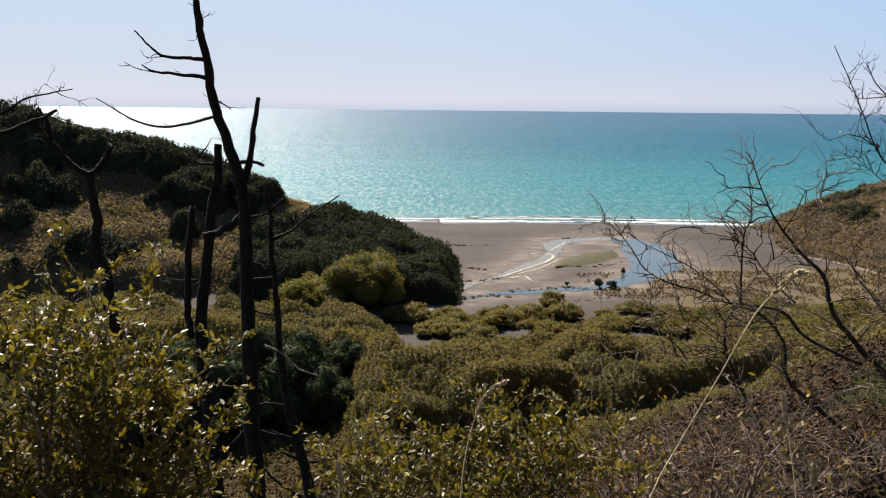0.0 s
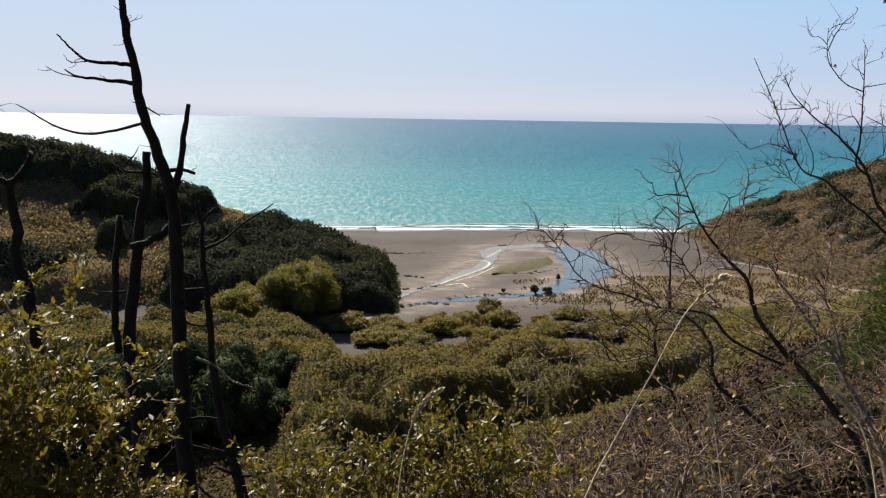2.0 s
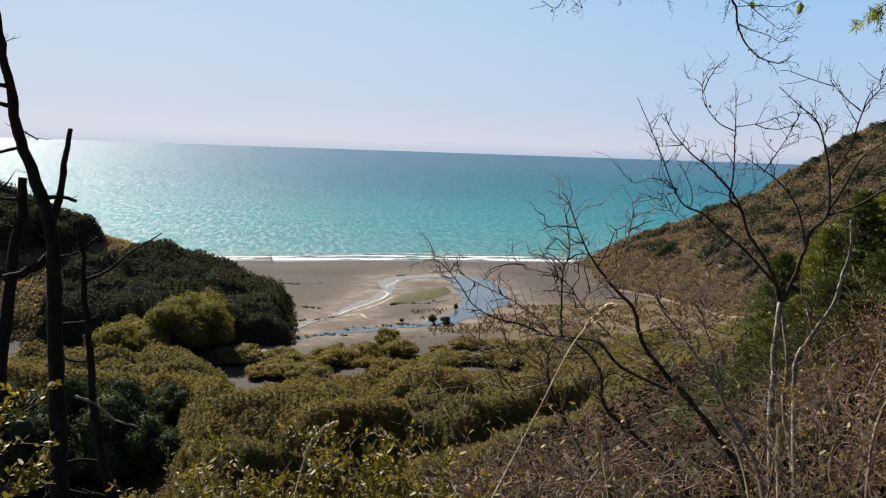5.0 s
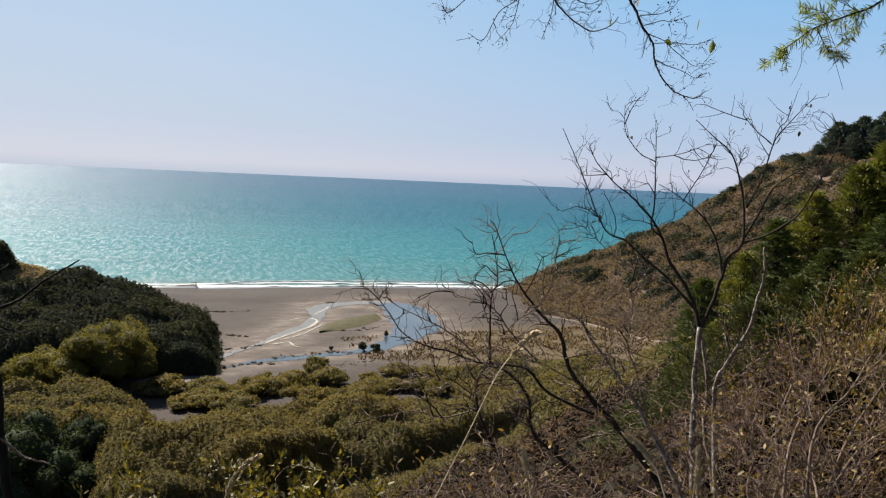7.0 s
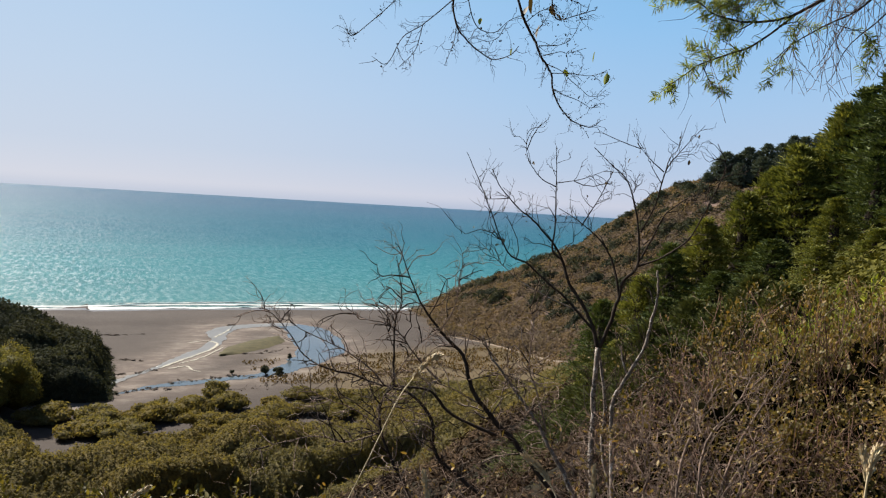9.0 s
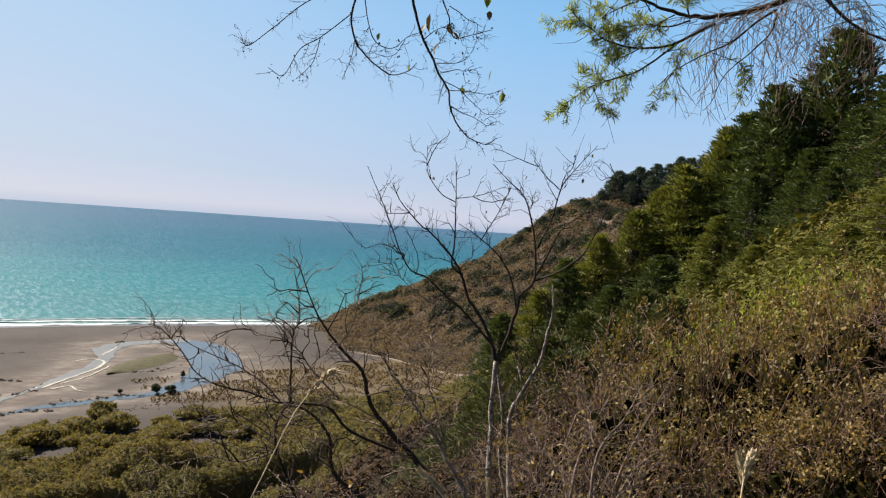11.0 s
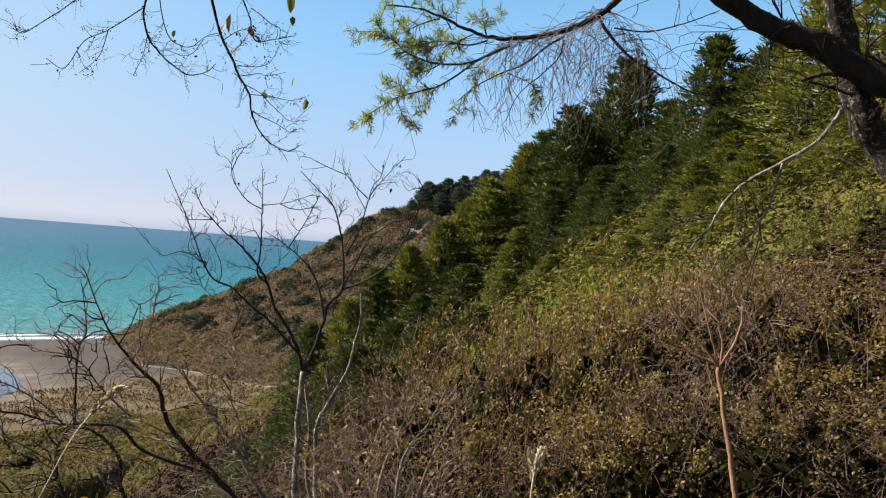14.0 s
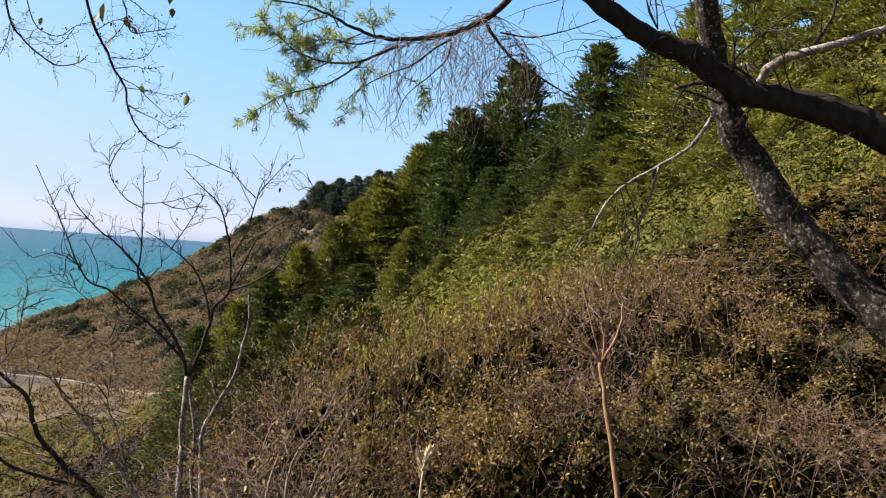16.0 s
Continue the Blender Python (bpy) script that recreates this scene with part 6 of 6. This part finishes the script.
# darker copy of the fir needles: shade within the stand is in the colour
M_FIRSHADED = foliage("shade_toned_fir_needle", (0.012, 0.022, 0.010), (0.042, 0.062, 0.022), (0.150, 0.180, 0.055), 0.16, 0.6, 0.06, 0.08)
FIRS = [conifer("fir_tree", "bushy green conifer on the steep slope", 0, 0, 12, 3.0, m, s, 0.18, 9500, t) for s, t, m in ((1, 0.25, M_FIR), (2, 0.5, M_FIR), (3, 0.0, M_FIRSHADED))]


def plant_firs():
    g = np.random.default_rng(23)
    # bearing from the path, distance, height of the top above the eye
    first = [True] * 3
    for az, d, top, wide in CONIFERS:
        x, y = d * math.cos(radians(az)), d * math.sin(radians(az))
        z = float(height(x, y)) - 0.2
        s = (50 + top - z) / 12.0
        # the middle of the stand always takes the copy with painted shade
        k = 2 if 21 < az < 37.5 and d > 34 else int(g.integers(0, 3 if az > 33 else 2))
        m = Matrix.Translation((x, y, z)) @ Euler((g.normal() * 0.03, g.normal() * 0.03, g.uniform(0, 6.28))).to_matrix().to_4x4()
        if first[k]:
            e = FIRS[k]
            e.matrix_basis = m
            first[k] = False
        else:
            e = copy_thing(FIRS[k], m)
        q = wide * (0.38 + 0.62 * s) * (1.3 if az > 39 else 1.0)
        e.scale = (q, q, s)


CONIFERS = [(33.2, 60, 11.9, 1.3), (35.6, 61, 10.6, 1.3), (38.0, 61, 9.0, 1.2), (41.0, 60, 6.0, 1.1), (23.4, 47, 12.0, 1.2), (31.6, 58, 15.3, 1.75), (34.5, 56, 11.2, 1.45), (36.8, 60, 10.0, 1.3), (39.0, 62, 8.2, 1.2), (28.4, 54, 11.5, 1.5), (25.0, 46, 13.3, 1.5), (21.6, 44, 13.5, 1.5),
            (29.8, 50, 8.6, 1.15), (33.0, 48, 6.0, 1.2), (36.0, 50, 4.6, 1.15), (26.5, 40, 6.5, 1.1), (40.5, 58, 5.0, 1.1), (42.5, 60, 4.2, 1.05), (44.5, 58, 2.4, 1.0), (46.5, 56, 0.4, 1.0), (48.8, 54, -1.4, 0.95), (51.0, 52, -3.6, 0.9), (53.4, 50, -5.2, 0.85),
            (38.5, 46, 1.8, 1.1), (42.0, 44, -0.6, 1.05), (45.5, 42, -2.4, 1.0), (49.0, 40, -3.8, 0.9), (52.0, 36, -5.6, 0.75), (54.2, 34, -6.8, 0.65), (30.0, 38, 2.4, 1.05), (34.5, 36, 0.6, 0.9),
            (18.0, 34, 11.8, 1.3), (14.5, 30, 11.4, 1.25), (10.5, 28, 11.4, 1.2), (6.5, 26, 11.0, 1.2), (16.5, 26, 4.6, 0.9), (12.5, 22, 4.0, 0.8), (8.5, 20, 4.2, 0.8), (20.5, 28, 4.2, 0.9), (3.0, 22, 6.0, 0.9), (5.0, 17, 1.8, 0.6), (23.5, 32, 4.4, 0.9),
            (31.0, 30, -0.4, 0.9), (34.0, 28, -1.0, 0.9), (37.0, 28, -1.5, 0.9), (40.0, 28, -2.1, 0.9), (33.0, 33, 0.8, 0.95), (36.0, 33, 0.2, 0.95), (39.0, 34, -0.6, 0.95), (42.5, 31, -2.4, 0.9), (29.0, 32, 1.6, 0.9), (27.0, 35, 4.6, 0.95),
            (24.0, 30, 5.2, 0.95), (26.0, 29, 4.0, 0.95), (28.0, 27, 2.4, 0.9), (30.5, 26, 1.0, 0.85), (25.0, 37, 7.4, 1.0), (28.6, 38, 6.0, 1.0), (31.5, 38, 4.0, 1.0), (32.2, 29, 0.6, 0.85), (22.5, 26, 4.2, 0.9), (33.5, 42, 3.6, 1.0)]
plant_firs()


# young, yellower conifers on the bank beside the brambles: bearing, distance, height of the top above the eye
M_YOUNG = foliage("young_fir_needle", (0.045, 0.058, 0.016), (0.124, 0.132, 0.032), (0.260, 0.245, 0.060), 0.22, 0.6, 0.15, 0.08)
YOUNG = [conifer("young_fir", "young yellow-green conifer on the bank", 0, 0, 6, 2.0, M_YOUNG, 31 + k, 0.10, 9000, 0.3 * k) for k in range(2)]
for k, (az, d, top) in enumerate(((24, 18, 1.0), (20, 18, 1.8), (16, 17, 2.0), (25.5, 25, 2.6), (22, 27, 4.2), (12, 16, 1.9), (8, 15, 1.8), (22, 20, 2.2), (18, 20, 3.0), (14.5, 20, 3.4), (4, 16, 2.2), (9.5, 21, 4.2), (16.5, 23, 4.4), (12.5, 25, 5.6))):
    x, y = d * math.cos(radians(az)), d * math.sin(radians(az))
    z = float(height(x, y)) - 0.15
    m = pose(x, y, z, 0, 0, 83 * k)
    if k < 2:
        e = YOUNG[k]
        e.matrix_basis = m
    else:
        e = copy_thing(YOUNG[k % 2], m)
    q = max(1.6, 50 + top - z) / 6
    e.scale = (0.35 + 0.75 * q, 0.35 + 0.75 * q, q)


# conifers low on the slope, behind the leafless trees; their needle colour holds the shade
SHADE = conifer("shaded_fir", "conifer low on the slope with shade painted into its needles", 0, 0, 7, 2.6, M_SHADEFIR, 51, 0.12, 8000, 0.0)
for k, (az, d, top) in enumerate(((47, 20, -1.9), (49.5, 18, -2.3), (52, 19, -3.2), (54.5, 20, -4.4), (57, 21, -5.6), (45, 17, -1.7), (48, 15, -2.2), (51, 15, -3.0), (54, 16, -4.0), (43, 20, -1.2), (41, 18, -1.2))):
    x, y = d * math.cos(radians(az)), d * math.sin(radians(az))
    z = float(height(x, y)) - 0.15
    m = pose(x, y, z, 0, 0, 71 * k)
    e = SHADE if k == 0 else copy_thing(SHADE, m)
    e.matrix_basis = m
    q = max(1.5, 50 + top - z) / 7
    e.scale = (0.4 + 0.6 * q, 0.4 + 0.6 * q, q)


M_SLOPE = foliage("slope_thicket_leaf", (0.016, 0.021, 0.006), (0.050, 0.052, 0.013), (0.150, 0.138, 0.032), 0.15, 0.75, 0.2, 0.04)


def slope_cover(x, y):
    """Thickness of the low evergreen growth between the conifers."""
    a, d = np.degrees(np.arctan2(y, x)), np.hypot(x, y)
    return (0.35 + 0.3 * np.clip(lumps(x, y, 9, 37), -0.8, 1)) * step(11, 14, d) * step(78, 70, d) * step(62, 57, a) * step(-14, -10, a)


canopy("slope_thicket", "green evergreen thicket on the slope", (6, 80, -16, 62), 0.6, slope_cover, ((3.2, 0.9), (1.6, 0.5), (0.9, 0.3)), M_SLOPE, 0.55, 0.0050, 31, 0.25, 0.4)


M_PLUME = foliage("bank_plume_leaf", (0.058, 0.074, 0.018), (0.150, 0.162, 0.036), (0.300, 0.285, 0.064), 0.25, 0.6, 0.2, 0.08)


def feather_shrub(name, label, mat, seed, h=2.0, r=0.9):
    """An upright shrub of feathery plumes, base at the origin."""
    g = np.random.default_rng(seed)
    e = thing(name, label, "shrub", (0, 0, 0), "feathery shrubs on the bank")
    stems, P, D = [], [], []
    for k in range(44):
        a, q = g.uniform(0, 6.28), r * math.sqrt(g.random())
        top = np.array([q * math.cos(a), q * math.sin(a), h * g.uniform(0.55, 1.08) * (1 - 0.35 * q / r)])
        path = [top * np.array([0.3, 0.3, 0]), top * np.array([0.75, 0.75, 0.5]), top]
        stems.append(tube(path, 0.010, 0.003, 3, 5))
        c = spline(path, 60)
        m = 80
        t = g.uniform(0.2, 1.0, m)
        out = g.normal(size=(m, 3)) * np.array([1, 1, 0.4])
        w = 0.16 * (1.12 - t)
        P.append(c[(t * 59).astype(int)] + out * w[:, None])
        D.append(out * 0.5 + np.array([0, 0, 1.0]))
    tagged(limbs_object("stem_frame", stems, M_DARKTWIG, e), kind="stuff")
    v, f = tri_sprays(np.concatenate(P), np.concatenate(D), 0.056, g, 0.34)
    mesh_object("foliage", v, f, mat, e, np.clip(np.repeat(g.normal(0.2, 0.25, len(v) // 3), 3), 0, 1))
    return e


PLUMES = {"lime": [feather_shrub("lime_shrub", "bright lime-green feathery shrub on the bank", M_LIME, 60 + k) for k in range(2)],
          "olive": [feather_shrub("olive_shrub", "yellow-olive feathery shrub on the steep bank", M_PLUME, 64 + k) for k in range(2)]}


def plant_plumes():
    g = np.random.default_rng(66)
    # bearing, distance, height of the top over the eye
    rows = [("lime", 39, 12.5, -1.15), ("lime", 37.4, 12, -0.80), ("lime", 35.6, 12.5, -0.42), ("lime", 33.8, 12, -0.50), ("lime", 32.2, 12.5, -0.15), ("lime", 30.6, 12, -0.30), ("lime", 29, 12.5, -0.10), ("lime", 27, 12.6, 0.0), ("lime", 31, 14, 0.05), ("lime", 28, 14.2, 0.28)]
    for d, lo, hi, gap, sky in ((13.0, 0, 26, 4.4, 1.2), (15.5, 0, 26, 4.0, 3.4), (18.5, 2, 25, 2.8, 5.0), (22.5, 4, 26, 2.6, 6.6), (27.0, 8, 26, 2.4, 8.6), (32.0, 10, 25, 2.4, 10.4)):
        az = lo
        while az < hi:
            rows.append(("olive" if g.random() < 0.8 else "lime", az + g.uniform(-1, 1), d + g.uniform(-0.8, 0.8), d * math.tan(radians(sky * g.uniform(0.7, 1.1) * min(1.0, 0.2 + (27 - az) / 11)))))
            az += gap
    seen = set()
    for k, (kind, az, d, top) in enumerate(rows):
        e = PLUMES[kind][k % 2]
        x, y = d * math.cos(radians(az)), d * math.sin(radians(az))
        z = float(height(x, y)) - 0.1
        m = pose(x, y, z, 0, 0, 67 * k)
        if e.name in seen:
            e = copy_thing(e, m)
        else:
            seen.add(e.name)
            e.matrix_basis = m
        h = max(1.2, 50 + top - z) / 2.0
        w = (0.55 + 0.45 * h) * (d / 13) ** 0.5
        e.scale = (w, w, h)


plant_plumes()


M_PALETWIG = bark("pale_bramble_twig", (0.12, 0.076, 0.060), (0.42, 0.290, 0.235), 25)
M_CANE = bark("bramble_cane", (0.055, 0.030, 0.021), (0.20, 0.115, 0.078), 30)
# near-black leaves that paint the shade seen through a mound's gaps
M_MOUNDSHADE = foliage("bramble_gap_shade", (0.004, 0.004, 0.002), (0.010, 0.009, 0.004), (0.026, 0.024, 0.009), 0.05, 0.9, 0.5, 0.0)


def bramble(label, seed, leafy, twiggy, h=1.6, r=1.0):
    """A mound of arching canes with dry twigs and small reddening leaves."""
    g = np.random.default_rng(seed)
    e = thing("bramble", label, "bramble", (0, 0, 0), "brambles by the path")
    canes, fine, P, D = [], [], [], []
    for k in range(46):
        a, q = g.uniform(0, 6.28), r * g.uniform(0.35, 1.1)
        s = g.normal(size=2) * r * 0.3
        top = h * g.uniform(0.6, 1.08)
        end = np.array([s[0] + q * math.cos(a), s[1] + q * math.sin(a), top * g.uniform(0.35, 0.9)])
        mid = np.array([s[0] * 0.6 + end[0] * 0.45, s[1] * 0.6 + end[1] * 0.45, top])
        path = [np.array([s[0], s[1], -0.1]), np.array([s[0], s[1], 0.5 * top]) + g.normal(size=3) * 0.06, mid, end]
        canes.append(tube(path, 0.0045, 0.002, 4, 7))
        tw_ = twigs(path, twiggy, 0.30, 0.0023, g, 2, 0.15, 0.3)
        fine += [tube(w, rr, rr * 0.5, 3, 3) for w, rr in tw_]
        for w in [path] + [w for w, _ in tw_]:
            c = spline(w, 30)
            m = g.poisson(leafy * 0.95 * math.exp(0.95 * g.normal()))
            i = g.integers(8, 30, m)
            P.append(c[i] + g.normal(size=(m, 3)) * 0.03)
            D.append(g.normal(size=(m, 3)) + np.array([-0.2, 0.3, 0.25]))
    tagged(limbs_object("cane_tangle", canes, M_CANE, e), kind="stuff")
    tagged(limbs_object("twig_spray", fine, M_PALETWIG if twiggy > 3 else M_TWIG, e), kind="stuff")
    v, f = sprays(np.concatenate(P), np.concatenate(D), 0.0145, g, 0.66)
    mesh_object("foliage", v, f, M_BRAMBLE, e, np.clip(np.repeat(g.normal(0.15, 0.35, len(v) // 4), 4), 0, 1))
    # dark lobe added inside the canes in place of real inner shade
    lobes_mesh("shade_heart", [(0, 0, 0.30 * h, 0.72 * r, 0.50 * h)], 0.06, 0.5, M_MOUNDSHADE, e, g, [0.0], 0.6)
    return e


def bramble_top(az):
    """Height of the bramble bank over the eye's level, as a slope, by bearing."""
    return math.tan(radians(float(np.interp(az, [0, 10, 14, 17, 21, 25, 28, 31, 34, 37, 41.5, 45, 47, 49, 51, 54], [-2.5, -2.0, -1.4, 1.0, 0.8, 0.0, -1.3, -3.6, -4.0, -4.7, -5.5, -8.3, -10.2, -12.8, -15.4, -20]))))


BRAMBLES = [(az, d) for d, row in ((10.4, range(-4, 28, 5)), (8.4, range(3, 46, 6)), (7.3, range(20, 46, 5)), (6.3, range(0, 53, 4)), (5.5, range(9, 46, 6)), (4.8, range(2, 50, 5))) for az in row]
TWIGGY = [bramble("tangled bramble mound, mostly bare grey-brown canes", 200 + k, 0.6, 5) for k in range(3)]
LEAFY = [bramble("leafy bramble mound with green and reddening leaves", 210 + k, 16.0, 1) for k in range(4)]
used = set()
for k, (az, d) in enumerate(BRAMBLES):
    kinds = TWIGGY if az > 40 or az > 34 and d < 5 or 20 <= az <= 26 and d < 7 or d < 5 and az < 16 else LEAFY
    e = kinds[k % len(kinds)]
    x, y = d * math.cos(radians(az)), d * math.sin(radians(az))
    z = float(height(x, y))
    h = max(0.9 if d > 8 else 0.5, (50 + d * bramble_top(az) - z - (0.24 if az > 41 else 0.0)) * (0.97 if d > 6 else 0.62))
    m = pose(x, y, z, 0, 0, 77 * k)
    if e.name in used:
        e = copy_thing(e, m)
    else:
        used.add(e.name)
        e.matrix_basis = m
    r = 0.72 + 0.3 * (d - 4.8) / 3.6
    e.scale = (r, r, h / 1.6)


# ---- the trees along the headland's ridge ----
RIDGE = [conifer("ridge_tree", "dark wind-shaped conifer on the headland's ridge", 0, 0, 12, 3.6, M_RIDGE, 41 + k, 0.42, 3000, 0.0) for k in range(2)]
for k, (x, y, h) in enumerate(((284, 302, 8), (290, 300, 14), (296, 302, 17), (301, 299, 15), (307, 298, 17), (313, 297, 14), (318, 296, 17), (326, 294, 16), (333, 293, 18), (340, 292, 16), (348, 290, 18), (293, 290, 12), (304, 286, 13), (315, 284, 13), (277, 306, 5), (264, 312, 5), (256, 314, 5), (247, 316, 4))):
    m = pose(x, y, float(height(x, y)) - 0.2, 0, 0, 61 * k)
    if k < 2:
        e = RIDGE[k]
        e.matrix_basis = m
    else:
        e = copy_thing(RIDGE[k % 2], m)
    q = (0.75 + 0.055 * h) * (0.85 + 0.3 * ((k * 7) % 5) / 4)
    e.scale = (1.3 * q, 1.3 * q, h / 12)

# ---- small things on the flats ----
def flat_patch(name, label, category, pts, mat, z=None, n=60, ragged=0.5, seed=1, thick=0.25, kind=""):
    return tagged(ribbon(name, pts, z, mat, n, ragged, seed, thick, 0.11 if name == "froth_line" else 0.03), label, category, kind=kind)


def drift_line(pts, seed):
    """Scattered driftwood, weed and clods along a line on the silt."""
    g = np.random.default_rng(300 + seed)
    c = spline(pts, 60)
    k = g.integers(0, 60, 46)
    x, y = c[k, 0] + g.normal(size=46) * c[k, 2] * 1.1, c[k, 1] + g.normal(size=46) * c[k, 2] * 1.3
    r = 0.12 + 0.5 * g.random(46) ** 3
    o = lobes_mesh("drift_line", np.stack([x, y, height(x, y) + 0.1 * r, r, 0.6 * r], 1).tolist(), 0.12, 0.2, M_DRIFT, None, g, None, 0.9)
    tagged(o, "dark line of driftwood and weed on the silt", "driftwood", kind="stuff")


flat_patch("grass_islet", "olive marsh grass growing on a low silt islet", "islet", [(35, 232, 1.5), (42, 241, 4.5), (49, 249, 6.0), (55, 256, 4.5), (59, 262, 1.5)], M_MARSH, None, 60, 0.6, 12, 0.55, "structure")
for pts, s in (([(17, 217, 0.30), (22, 225, 0.42), (29, 235, 0.36), (34, 243, 0.54), (37, 252, 0.48), (34, 257, 0.30), (28, 254, 0.36)], 1), ([(19, 216, 0.24), (24, 219, 0.36), (25, 214, 0.24), (27, 211, 0.18)], 2), ([(37, 262, 0.24), (42, 272, 0.30), (45, 279, 0.24)], 3), ([(22, 222, 0.18), (30, 231, 0.24), (38, 246, 0.24)], 4)):
    flat_patch("froth_line", "pale froth drifting along the shallow stream", "froth", pts, M_FROTH, None, 90, 0.18, s, 0.03, "stuff")
for pts, s in (([(-4, 238, 0.5), (2, 234, 0.9), (9, 230, 0.7), (14, 227, 0.4)], 5), ([(2, 272, 0.3), (8, 271, 0.5), (16, 272, 0.3)], 6), ([(0, 250, 0.3), (5, 247, 0.4)], 7), ([(5, 211, 0.4), (12, 213, 0.5), (17, 216, 0.3)], 8), ([(18, 199, 0.5), (24, 202, 0.9), (30, 203, 0.5)], 9), ([(42, 234, 0.3), (50, 236, 0.6), (58, 243, 0.4)], 10), ([(33, 205, 0.4), (41, 203, 0.6), (48, 206, 0.4)], 11), ([(30, 190, 0.7), (38, 191, 0.9), (46, 195, 0.6)], 12), ([(46, 288, 0.5), (48, 289, 0.5)], 13), ([(6, 192, 0.4), (13, 194, 0.6), (18, 193, 0.4)], 14), ([(60, 195, 0.5), (70, 199, 0.7), (82, 201, 0.4)], 15)):
    drift_line(pts, s)
flat_patch("dirt_track", "pale dirt track cut into the headland", "track", [(117, 270, 0.4), (122, 257, 0.7), (130, 242, 0.9), (134, 222, 0.9), (136, 208, 1.0), (140, 197, 0.8)], M_TRACK, None, 80, 0.25, 18, 0.15, "structure")


def meadow_tufts():
    """Dry grass and rush tufts over the meadow between the lagoon and the headland."""
    g = np.random.default_rng(77)
    x, y = scatter(9000, 40, 142, 192, 236, lambda x, y: (height(x, y) < 6) & (y < 226 + 0.12 * (x - 60)) & (stream_dist(x, y, LAGOON) > 2) & (lumps(x, y, 18, 6) > -0.4), g)
    n = len(x)
    p = np.stack([x, y, height(x, y)], 1)
    d = g.normal(size=(n, 3)) * 0.5 + np.array([0, 0, 1.0])
    v, f = sprays(p, d, 0.32, g, 0.6)
    tagged(mesh_object("meadow_grass", v, f, M_MEADOW, None, np.repeat(np.clip(g.normal(0.4, 0.4, n), 0, 1), 4)), "tufts of dry russet and tan meadow grass", "grass", kind="stuff")


M_MEADOW = foliage("meadow_tuft", (0.062, 0.048, 0.022), (0.110, 0.078, 0.038), (0.175, 0.115, 0.058), 0.2, 0.85, 0.06, 0.05)
meadow_tufts()
